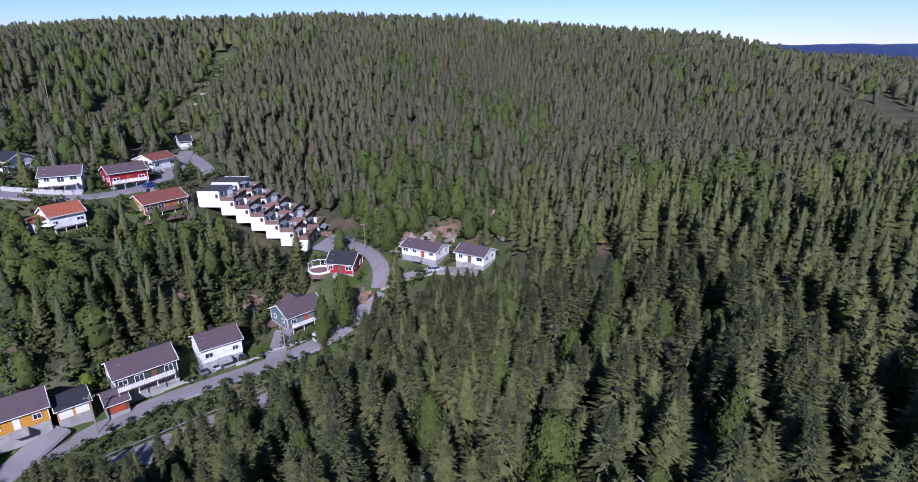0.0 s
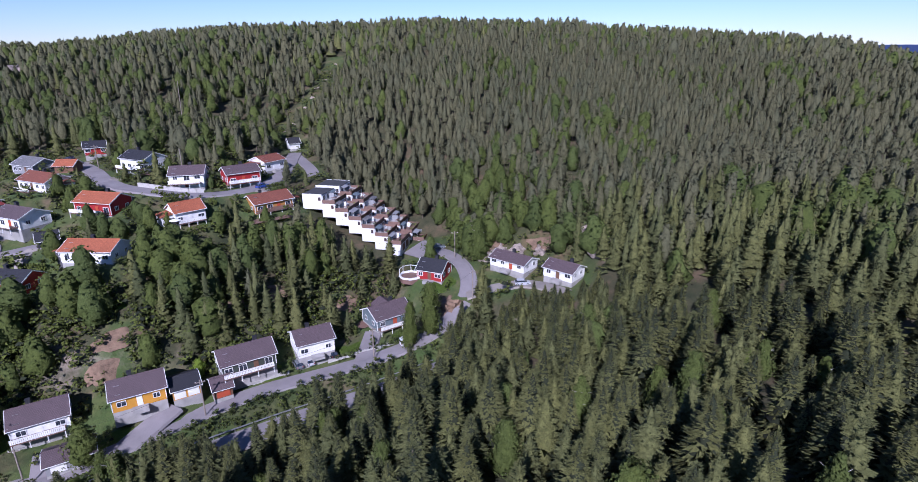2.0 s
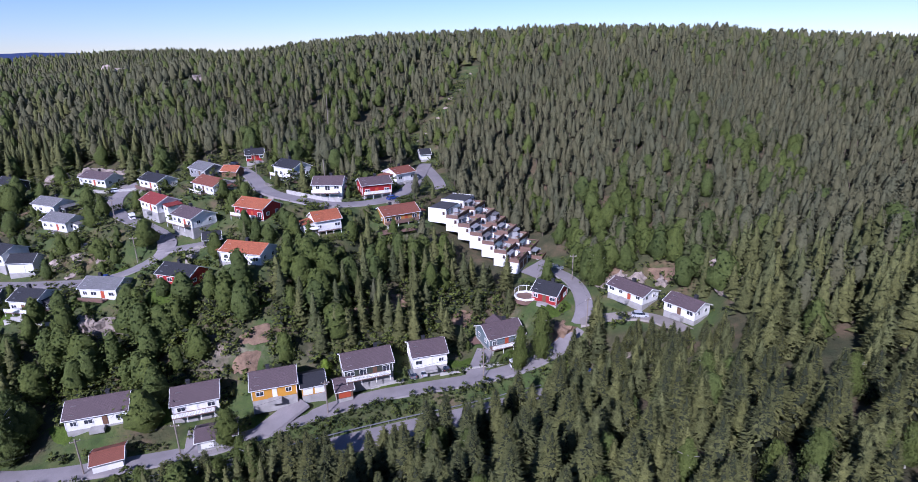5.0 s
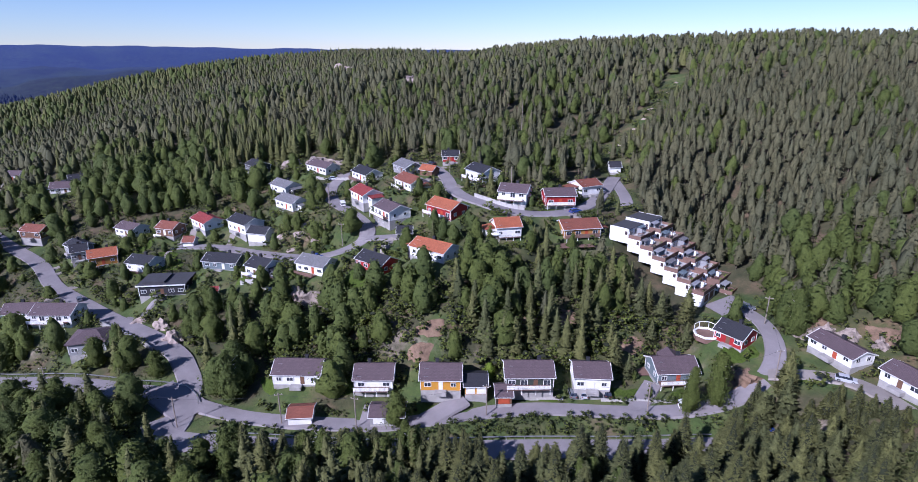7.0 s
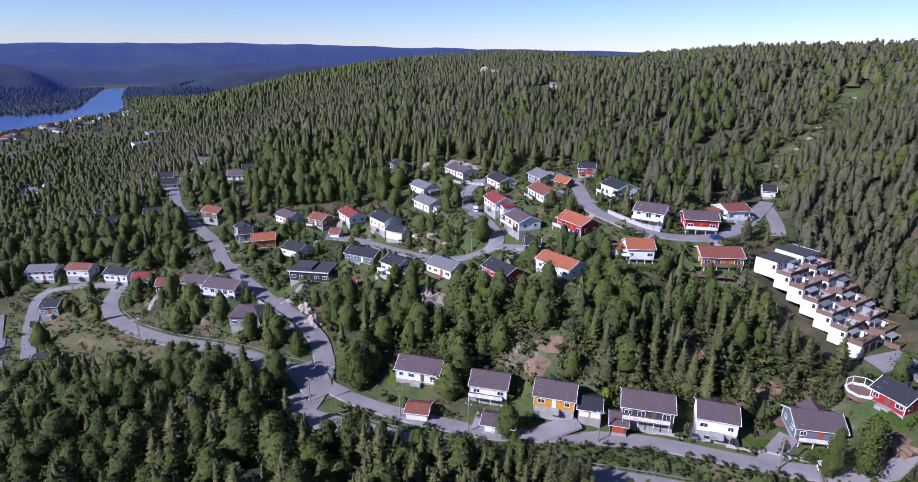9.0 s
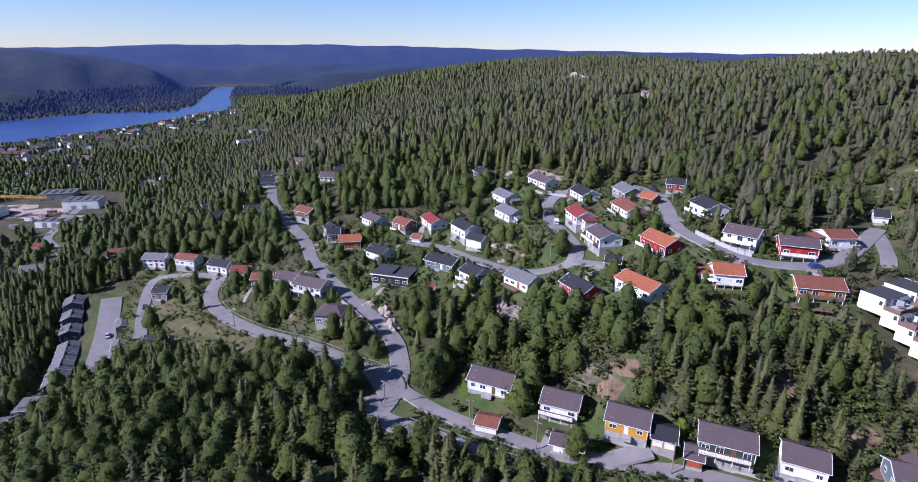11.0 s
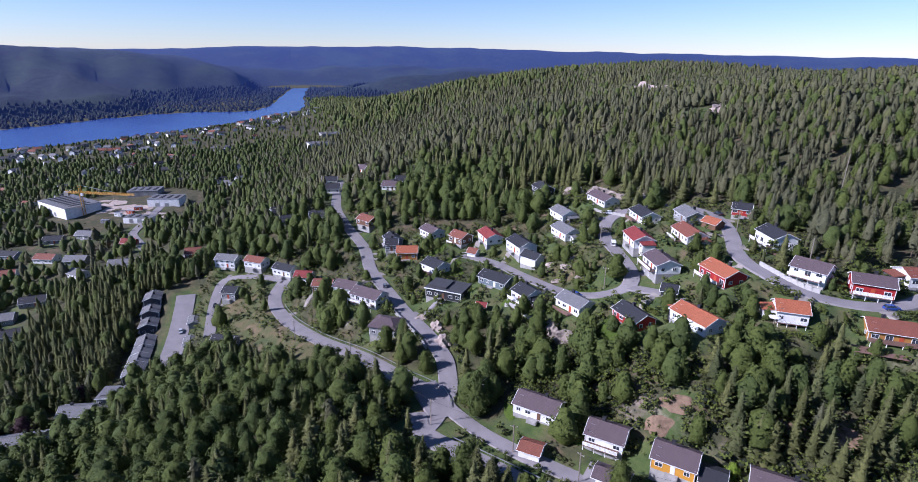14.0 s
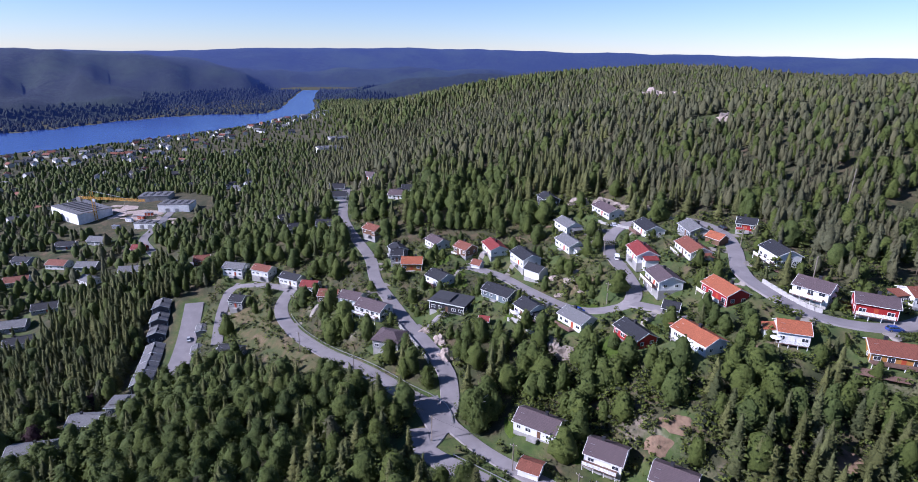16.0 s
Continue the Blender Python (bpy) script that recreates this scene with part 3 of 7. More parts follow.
home("house", -333, -144.2, -47.1, 99, 12.1, 8.8, 3.1, 2, GREY, TILE_DARK, "house with dark roof in the lower quarter", front='rows')
home("house", -297.3, -143.5, -50.2, 104, 12.1, 8.8, 3.1, 2, GREY, TILE_DARK, "house with dark roof in the lower quarter", front='rows')
home("house", -360.8, -105.6, -38.5, 87, 14.1, 7.9, 2.7, 2, GREY, TILE_SLATE, "long low house with pale roof in the lower quarter", front='rows')

# ---- plan of the roads ----
way("road_1", 6.0, [(-119, 29), (-126, 36), (-134, 38), (-145, 29), (-166, 18), (-187, 7), (-218, -5), (-244, -12), (-258, -13), (-268, -8)], ASPHALT, "grey asphalt road with sunlit and shaded stretches")
way("road_2", 5.6, [(-128, 37), (-136, 42), (-148, 44), (-162, 42), (-183, 38), (-208, 35), (-236, 31), (-261, 32), (-296, 25), (-326, 22), (-400, 30)], ASPHALT, "grey asphalt street climbing between the houses")
way("road_3", 6.0, [(-128, 30), (-119, 29), (-102, 42.5), (-82, 57.5), (-58.8, 81), (-41, 97), (-31, 106.5), (-20, 114)], ASPHALT, "lower asphalt road with a white guard rail", (-7.6, -7.8, -7.0, -6.4, -5.4, -4.8, -4.0, -2.0))
way("road_4", 4.4, [(-127, 40), (-117, 44), (-108, 48), (-97, 56.5), (-87, 64.5), (-80, 73), (-70.3, 85.2), (-63, 93), (-54.9, 99.3), (-45.5, 106), (-38, 111.5), (-31, 117), (-27, 124), (-25, 133), (-28, 142), (-35, 151), (-44, 155)], ASPHALT, "asphalt road past the row of houses, bending uphill")
way("road_5", 5.0, [(-218, 70), (-201, 80), (-181, 83), (-156, 87), (-146, 94), (-141, 103), (-147, 109), (-167, 114), (-184, 118), (-199, 127), (-205, 138), (-199, 149), (-187, 156), (-164, 155), (-148, 147), (-136, 138), (-129, 133.5)], ASPHALT, "asphalt lane looping through the hillside village")
way("road_6", 4.0, [(-105.4, 196), (-96.4, 185.3), (-89.2, 177), (-86.5, 171.5)], ASPHALT, "short asphalt lane behind the terraced flats", (27.3, 27.0, 26.2, 25.3))
way("road_7", 4.5, [(-26, 130), (-17, 133), (-9, 135), (-1, 127)], GRAVEL, "pale drive before the white houses", (5.6, 8.3, 9.4, 9.8))
way("road_8", 5.0, [(-268, -8), (-283, -21), (-294, -40), (-272, -43), (-246, -42)], ASPHALT, "asphalt street down to the row houses")
way("road_9", 9.0, [(-290, -58), (-262, -58), (-233, -58)], ASPHALT, "paved yard beside the row houses")
way("road_10", 5.0, [(-141, 104), (-134, 107), (-127, 110)], ASPHALT, "short paved drive to the garage")
way("road_11", 6.0, [(-330, -60), (-380, -95), (-440, -120), (-520, -110)], ASPHALT, "asphalt street through the lower quarter")
way("road_12", 5.0, [(-80, 73), (-78.5, 79), (-77, 83)], ASPHALT, "paved forecourt between yellow house and garage")
way("road_13", 4.0, [(-45.5, 106.5), (-47.5, 113), (-47, 117.5)], ASPHALT, "drive up to the grey-blue house")
way("road_14", 5.0, [(-88.5, 63.5), (-92, 68)], ASPHALT, "drive beside the white house")
way("road_15", 9.0, [(-140, 35), (-132, 37), (-124, 38)], ASPHALT, "wide asphalt junction of the valley roads")
way("road_16", 5.0, [(-136, 138), (-128, 133.5), (-120.5, 134.2), (-112.2, 133.8), (-105.7, 135.7), (-100.6, 140.2), (-95.5, 147.1), (-93.7, 155.9), (-95.4, 166.6), (-100.1, 180.1), (-105.6, 193.8), (-108, 200)], ASPHALT, "asphalt lane below the red house and up to the wood", (28.8, 28.4, 28.0, 27.2, 26.6, 26.2, 26.0, 26.0, 26.3, 26.8, 27.3, 27.6))
way("road_17", 6.5, [(-46.5, 149), (-44.5, 153.5), (-42.5, 158)], ASPHALT, "asphalt parking apron at the foot of the terraced flats")
CUT = [(-123, 217), (-128, 241), (-128, 255), (-130, 274), (-139, 307), (-149, 339)]


# ---- the ground ----
def ground(x, y):
    """Height of the ground, levelled under houses and roads and sunk under the river."""
    x, y = np.atleast_1d(np.asarray(x, float)), np.atleast_1d(np.asarray(y, float))
    z = ground_base(x, y)
    z = z + (-57 - z) * smooth(90, 10, river_gap(x, y))
    near = (x > -620) & (x < 160) & (y > -230) & (y < 420)
    xs, ys, zs = x[near], y[near], z[near]
    for h in homes:
        r = 0.5 * math.hypot(h["length"], h["width"])
        d = np.hypot(xs - h["x"], ys - h["y"])
        f = smooth(r + 6, r + 0.5, d)
        zs = zs * (1 - f) + (h["z"] - 0.05) * f
    top, total, level = np.zeros(len(xs)), np.full(len(xs), 1e-9), np.zeros(len(xs))
    for r in roads:
        ln = r["line"]
        lo, hi = ln.min(0) - 16, ln.max(0) + 16
        k = (xs > lo[0]) & (xs < hi[0]) & (ys > lo[1]) & (ys < hi[1])
        d, s = from_line(xs[k], ys[k], ln[:, :2])
        gap = np.maximum(d - r["width"] / 2, 0)
        f = smooth(9, 2.2, gap)
        w = f / (gap + 0.4) ** 3
        top[k] = np.maximum(top[k], f)
        total[k] += w
        level[k] += w * (np.interp(s, range(len(ln)), ln[:, 2]) - 0.28)
    zs = zs * (1 - top) + level / total * top
    z[near] = zs
    return z


CRAGS = [(-470, 322, 15, 9, 9), (-452, 330, 12, 8, 7), (-486, 318, 10, 8, 6), (-412, 392, 22, 9, 6), (-388, 396, 16, 8, 5), (-405, 300, 8, 5, 5), (-500, 260, 10, 6, 5), (-300, 260, 7, 5, 5)]
BARE_SPOTS = [(4, 153), (12, 144), (18, 149)]
MEADOW = [(-287, -42), (-269, -16), (-232, -11), (-178, 8), (-152, 21), (-167, 9), (-185, -9), (-214, -25), (-251, -36)]


def off_meadow(x, y):
    """Metres outside the open slope above the row houses' street; minus inside."""
    d, _ = from_line(x, y, MEADOW + MEADOW[:1])
    inside = np.zeros(np.shape(x), bool)
    for (ax, ay), (bx, by) in zip(MEADOW, MEADOW[1:] + MEADOW[:1]):
        inside ^= ((ay > y) != (by > y)) & (x < (bx - ax) * (y - ay) / (by - ay + 1e-9) + ax)
    return np.where(inside, -d, d)


EARTH = [(-74.2, 119.4, 4.5, 2.6), (-95.6, 89.7, 4.0, 2.2), (-94.1, 84.5, 3.5, 1.8), (-57.6, 124.8, 4.0, 2.4)]


def glade(x, y):
    """Metres from the bare strips that run down the slope behind the row of houses."""
    d = np.full(np.shape(x), 99.0)
    for cx, cy, a, b in EARTH:
        d = np.minimum(d, from_line(x, y, [(cx - 1, cy + 1.5), (cx + 4.2, cy - 6.2)])[0])
    return d


def openness(x, y):
    """1 on lawns, verges and clearings, 0 in the woods."""
    o = np.zeros(np.shape(x))
    for h in homes:
        r = 0.5 * math.hypot(h["length"], h["width"])
        yard = 2.5 if h["z"] < 1 and h["x"] > -118 and h["y"] > 50 else 5.5
        o = np.maximum(o, smooth(r + yard, r + 1.0, np.hypot(x - h["x"], y - h["y"])))
    for r in roads:
        d, _ = from_line(x, y, r["line"][::2, :2])
        o = np.maximum(o, smooth(r["width"] / 2 + 3.5, r["width"] / 2 + 1.2, d))
    d, s = from_line(x, y, CUT)
    o = np.maximum(o, smooth(7.5, 4, d))
    o = np.maximum(o, smooth(30, 16, np.hypot((x + 172) * 0.9, y - 100)))
    o = np.maximum(o, 0.8 * smooth(8, 4, np.hypot(x + 10, y - 149)))
    o = np.maximum(o, smooth(5, -2, off_meadow(x, y)))
    o = np.maximum(o, smooth(15, 8, np.hypot(x + 235, 0.9 * (y - 132))))
    for cx, cy, a, b, c in CRAGS:
        o = np.maximum(o, smooth(a + 14, a + 2, np.hypot(x - cx + 5, 0.8 * (y - cy + 7))))
    o = np.maximum(o, smooth(3.6, 2.2, glade(x, y)))
    for cx, cy in BARE_SPOTS:
        o = np.maximum(o, 0.6 * smooth(5, 2, np.hypot(x - cx, y - cy)))
    return o


def crowd(x, y):
    """How many houses stand within 27 m: the village and its gardens."""
    c = np.zeros(np.shape(x))
    for h in homes:
        if h["kind"] == "garage" or (h["z"] < 0 and h["x"] > -115 and h["y"] > 50) or h["x"] > -40:
            continue
        c += np.hypot(x - h["x"], y - h["y"]) < 27
    return c


def steps(a, b, fine, reach):
    """Grid lines: even between a and b, and wider and wider out to reach."""
    mid, out, gap, far = list(np.arange(a, b + 0.1, fine)), [], fine, 0.0
    while far < reach:
        gap *= 1.13
        far += gap
        out.append(far)
    return np.array([a - v for v in reversed(out)] + mid + [b + v for v in out])


def mesh_of(name, verts, faces, mat, smooth_=False, tint=None, normals=None):
    """A mesh from arrays of verts and of faces with one number of corners each."""
    verts, faces = np.asarray(verts, np.float32), np.asarray(faces, np.int32)
    me = bpy.data.meshes.new(name)
    me.vertices.add(len(verts))
    me.vertices.foreach_set("co", verts.ravel())
    n = faces.shape[1]
    me.loops.add(faces.size)
    me.loops.foreach_set("vertex_index", faces.ravel())
    me.polygons.add(len(faces))
    me.polygons.foreach_set("loop_start", np.arange(0, faces.size, n, dtype=np.int32))
    me.polygons.foreach_set("use_smooth", np.full(len(faces), smooth_))
    for m in mat if isinstance(mat, (list, tuple)) else (mat,):
        me.materials.append(m)
    if tint is not None:
        me.attributes.new("tint", "FLOAT", "POINT").data.foreach_set("value", np.asarray(tint, np.float32))
    me.update(calc_edges=True)
    if normals is not None:
        me.attributes.new("custom_normal", "FLOAT_VECTOR", "POINT").data.foreach_set("vector", np.asarray(normals, np.float32).ravel())
    return me


gx, gy = steps(-560, 150, 4.0, 4300), steps(-215, 420, 4.0, 4300)
GX, GY = np.meshgrid(gx, gy)
GZ = ground(GX.ravel(), GY.ravel())
lumps = np.array([noise.noise((a * 0.09, b * 0.09, 3.1)) for a, b in zip(GX.ravel(), GY.ravel())])
OPEN = openness(GX.ravel(), GY.ravel())
GZ = GZ + lumps * 1.1 * (1 - OPEN)
idx = np.arange(GX.size).reshape(GX.shape)
quads = np.stack([idx[:-1, :-1], idx[:-1, 1:], idx[1:, 1:], idx[1:, :-1]], -1).reshape(-1, 4)
me = mesh_of("ground", np.c_[GX.ravel(), GY.ravel(), GZ], quads, GROUND, True)
me.attributes.new("open", "FLOAT", "POINT").data.foreach_set("value", OPEN.astype(np.float32))
DRY = 0.85 * smooth(3, -4, off_meadow(GX.ravel(), GY.ravel()))
for cx, cy, rx in ((-172, 100, 20), (-9, 148, 16), (-232, 104, 14), (-84, 108, 9), (-60, 116, 8), (-235, 140, 16), (-126, 245, 12), (-132, 275, 12), (-142, 310, 12)):
    DRY = np.maximum(DRY, 0.75 * smooth(rx, 0.5 * rx, np.hypot(GX.ravel() - cx, GY.ravel() - cy)))
me.attributes.new("dry", "FLOAT", "POINT").data.foreach_set("value", DRY.astype(np.float32))
tagged(new("ground", me), "rolling valley ground of grass, heath and forest floor", "ground", kind="structure")

ru = np.linspace(0, len(RIVER) - 1, 60)
rv = np.stack([np.interp(ru, range(len(RIVER)), [r[k] for r in RIVER]) for k in range(3)], 1)
for _ in range(5):
    rv[1:-1] = 0.25 * rv[:-2] + 0.5 * rv[1:-1] + 0.25 * rv[2:]
rd = np.gradient(rv[:, :2], axis=0)
rd /= np.linalg.norm(rd, axis=1)[:, None]
wob = 1 + 0.06 * np.sin(ru * 9) + 0.04 * np.sin(ru * 23)
left, right = rv[:, :2] + np.c_[-rd[:, 1], rd[:, 0]] * (rv[:, 2] * wob)[:, None], rv[:, :2] - np.c_[-rd[:, 1], rd[:, 0]] * (rv[:, 2] / wob)[:, None]
wv = np.stack([np.c_[left, np.full(60, -56.2)], np.c_[right, np.full(60, -56.2)]], 1).reshape(-1, 3)
wi = np.arange(59)[:, None] * 2
wf = np.concatenate([wi, wi + 1, wi + 3, wi + 2], 1)
tagged(new("water", mesh_of("water", wv, wf, WATER)), "broad deep blue river with a calm surface", "river", kind="structure")

# far wooded hills, a backdrop ring beyond the river
ra, rr = np.linspace(0, 2 * math.pi, 361), np.r_[np.linspace(1390, 3400, 64), np.linspace(3450, 4900, 22)]
RA, RR = np.meshgrid(ra, rr)
HX, HY = -RR * np.cos(RA), RR * np.sin(RA)
rough = np.array([noise.fractal((a * 0.004, b * 0.004, 0.7), 0.9, 2.1, 4) for a, b in zip(HX.ravel(), HY.ravel())]).reshape(HX.shape)
HZ = far_hills(HX, HY) + rough * 5 * smooth(-60, 20, far_hills(HX, HY)) - 3
idx = np.arange(HX.size).reshape(HX.shape)
quads = np.stack([idx[:-1, :-1], idx[:-1, 1:], idx[1:, 1:], idx[1:, :-1]], -1).reshape(-1, 4)
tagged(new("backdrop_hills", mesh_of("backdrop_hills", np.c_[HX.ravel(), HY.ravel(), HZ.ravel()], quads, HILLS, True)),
       "wooded hills along the horizon beyond the river, with painted blue haze", "hills", kind="structure")


def ribbon(line, width, lift, drop=0.5):
    """A strip along a line, level across, with its edges turned down."""
    d = np.gradient(line[:, :2], axis=0)
    d /= np.linalg.norm(d, axis=1)[:, None]
    nrm = np.c_[-d[:, 1], d[:, 0]]
    rows = []
    for o, z in ((width / 2 + 0.25, -drop), (width / 2, 0), (0, 0.06), (-width / 2, 0), (-width / 2 - 0.25, -drop)):
        rows.append(np.c_[line[:, :2] + nrm * o, line[:, 2] + lift + z])
    v = np.stack(rows, 1).reshape(-1, 3)
    i = np.arange(len(line) - 1)[:, None] * 5 + np.arange(4)
    return v, np.stack([i, i + 5, i + 6, i + 1], -1).reshape(-1, 4)


for n, r in enumerate(roads):
    tagged(new(r["name"], mesh_of(r["name"], *ribbon(r["line"], r["width"], 0.012 * n), r["mat"])), r["label"], "road", kind="structure")


# ---- trees ----
def part(name, me, parent, label="", at=None):
    """Links a mesh as one part under a thing or a part."""
    ob = new(name, me)
    ob.parent = parent
    if at is not None:
        ob.matrix_local = at
    return tagged(ob, label) if label else ob


def fingers(rng, at, az, length, lift, wide):
    """Single pointed sprays: one triangle each, from a broad foot to a raised tip."""
    n = len(az)
    o, s = np.stack([np.cos(az), np.sin(az), 0 * az], 1), np.stack([-np.sin(az), np.cos(az), 0 * az], 1)
    foot, tip = at + o * (length * 0.46)[:, None], at + o * length[:, None]
    tip[:, 2] += lift
    twist = wide * rng.uniform(-0.5, 0.5, n)
    left, right = foot + s * wide[:, None], foot - s * wide[:, None]
    left[:, 2] += lift * 0.5 - twist
    right[:, 2] += lift * 0.5 + twist
    return np.stack([left, right, tip], 1).reshape(-1, 3), np.arange(3 * n).reshape(-1, 3)


def joined(*pieces):
    """Pieces of verts and tris as one."""
    V, Fa, base = [], [], 0
    for v, f in pieces:
        V.append(v)
        Fa.append(f + base)
        base += len(v)
    return np.concatenate(V), np.concatenate(Fa)


def sprays(rng, p, d, size, loose):
    """Leaf sprays at p: one triangle each, facing roughly along d."""
    n = len(p)
    d = d + rng.normal(size=d.shape) * loose
    d /= np.linalg.norm(d, axis=1)[:, None]
    t1 = np.cross(d, rng.normal(size=d.shape))
    t1 /= np.linalg.norm(t1, axis=1)[:, None]
    t2 = np.cross(d, t1)
    s = size * rng.uniform(0.6, 1.35, (n, 1))
    return np.stack([p + t1 * s, p - t1 * s * 0.5 + t2 * s * 0.8, p - t1 * s * 0.5 - t2 * s * 0.8], 1).reshape(-1, 3), np.arange(3 * n).reshape(-1, 3)


def leafy_shape(seed, count, low=0.10, wide=0.22, size=0.04, top=0.65):
    """A pear-shaped leafy crown of height 1 with bulging boughs and gaps between them."""
    rng = np.random.default_rng(seed)
    u, az = rng.uniform(0, 1, count) ** 0.9, rng.uniform(0, 6.283, count)
    f1, f2, f3 = rng.uniform(0, 6.283, 3)

    def profile(u, az):
        bough = 0.24 * np.sin(2 * az + f1 + 7 * u) + 0.20 * np.sin(3 * az + f2 - 13 * u) + 0.16 * np.sin(5 * az + f3 + 22 * u)
        return wide * (1 - u * 0.96) ** top * np.minimum(1, (u + 0.10) / 0.32) ** 0.6 * (1 + bough) * 1.12

    r = profile(u, az) * rng.uniform(0.62, 1.16, count)
    lean = rng.uniform(-0.04, 0.04, 2)
    p = np.c_[np.cos(az) * r + lean[0] * u, np.sin(az) * r + lean[1] * u, low + (0.99 - low) * u]
    d = np.c_[np.cos(az), np.sin(az), 0.35 + 0.9 * (u - 0.3)]
    n, k = (10, 9) if count > 400 else (8, 7) if count > 100 else (6, 4) if count > 40 else (5, 3)
    body = hull(rng, np.linspace(0, 0.95, k), n, low, 0.95, lambda u, az: profile(np.full(len(az), u), az) * 0.64 + 0.01, 0.25)
    body[0][:, :2] += lean * ((body[0][:, 2:3] - low) / (0.99 - low))
    return (*joined(sprays(rng, p, d, size, 0.55), body), 0)


def crown_shape(seed, clumps, leaves, low=0.22, wide=0.24, size=0.055, peak=0.0, flat=0.8):
    """A crown of height 1 in separate cushions up the stem, as pines and bushes have."""
    rng = np.random.default_rng(seed)
    pieces, hearts = [], []
    for c in range(clumps):
        h = low + (0.97 - low) * (c + rng.uniform(0.1, 0.9)) / clumps
        span = math.sin(math.pi * min(1, max(0.0, (h - low * 0.6) / (1.05 - low * 0.6))) ** (0.7 + peak)) + 0.12
        r = wide * (0.42 + 0.25 * rng.random())
        az, off = c * 2.4 + rng.uniform(-0.6, 0.6), max(0, wide * span - r * 0.6) * rng.uniform(0.4, 1)
        mid = np.array([off * math.cos(az), off * math.sin(az), min(h, 0.985 - r * flat)])
        d = rng.normal(size=(leaves, 3))
        d /= np.linalg.norm(d, axis=1)[:, None]
        d[:, 2] = np.where(d[:, 2] < -0.4, -d[:, 2], d[:, 2])
        pieces.append(sprays(rng, mid + d * r * rng.uniform(0.5, 1.1, (leaves, 1)) * [1, 1, flat], d + [0, 0, 0.3], size, 0.5))
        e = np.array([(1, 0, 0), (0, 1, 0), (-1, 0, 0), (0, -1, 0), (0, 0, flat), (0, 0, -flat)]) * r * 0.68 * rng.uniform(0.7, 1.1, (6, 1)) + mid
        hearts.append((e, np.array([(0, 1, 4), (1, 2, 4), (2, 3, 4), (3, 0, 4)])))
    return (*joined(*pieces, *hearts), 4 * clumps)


def hull(rng, levels, sides, low, top, radius, ragged):
    """A closed, uneven skin of foliage round the stem: rings at the given levels (0 to 1), with radius(u, angle)."""
    v, f = [], []
    a = np.arange(sides) / sides * 6.283
    for i, u in enumerate(levels):
        az = a + 0.5 * (i % 2) * 6.283 / sides + rng.uniform(-0.25, 0.25, sides) * 3 / sides
        r = radius(u, az) * rng.uniform(1 - ragged, 1 + ragged, sides)
        v.append(np.c_[np.cos(az) * r, np.sin(az) * r, low + (top - low) * u + rng.uniform(-0.4, 0.4, sides) * ragged * 0.06])
    n = len(levels)
    j = np.arange(sides)
    k = (j + 1) % sides
    for i in range(n - 1):
        if i % 2 == 0:
            f += [np.c_[j, k, j + sides] + i * sides, np.c_[k, k + sides, j + sides] + i * sides]
        else:
            f += [np.c_[j, k, k + sides] + i * sides, np.c_[j, k + sides, j + sides] + i * sides]
    v.append(np.array([[0, 0, top + 0.02]]))
    f.append(np.c_[j + (n - 1) * sides, k + (n - 1) * sides, np.full(sides, n * sides)])
    return np.concatenate(v), np.concatenate(f)


def conifer_shape(seed, tiers, sides, slim, tips, fine=0.10):
    """A conifer of height 1: skirts of branches one above the other, with single tips standing out of them."""
    rng = np.random.default_rng(seed)
    levels = np.sort(np.r_[np.arange(tiers) / tiers, (np.arange(tiers) + 0.62) / tiers])
    lop = rng.uniform(0, 6.283)

    def radius(u, az):
        tier = np.where(np.isclose((u * tiers) % 1.0, 0.62, atol=0.02), 0.66, 1.0)
        return slim * 1.12 * (1 - 0.97 * u) ** 0.95 * tier * (1 + 0.12 * np.sin(az + lop + 5 * u)) + 0.006

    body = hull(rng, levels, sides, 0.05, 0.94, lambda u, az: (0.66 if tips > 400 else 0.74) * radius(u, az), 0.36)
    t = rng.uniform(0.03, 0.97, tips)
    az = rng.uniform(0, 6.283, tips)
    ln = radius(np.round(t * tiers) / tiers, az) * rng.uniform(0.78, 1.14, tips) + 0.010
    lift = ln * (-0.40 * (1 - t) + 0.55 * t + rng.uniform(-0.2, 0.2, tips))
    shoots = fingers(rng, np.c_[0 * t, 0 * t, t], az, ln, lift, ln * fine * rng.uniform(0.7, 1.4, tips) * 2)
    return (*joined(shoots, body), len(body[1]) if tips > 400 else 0)


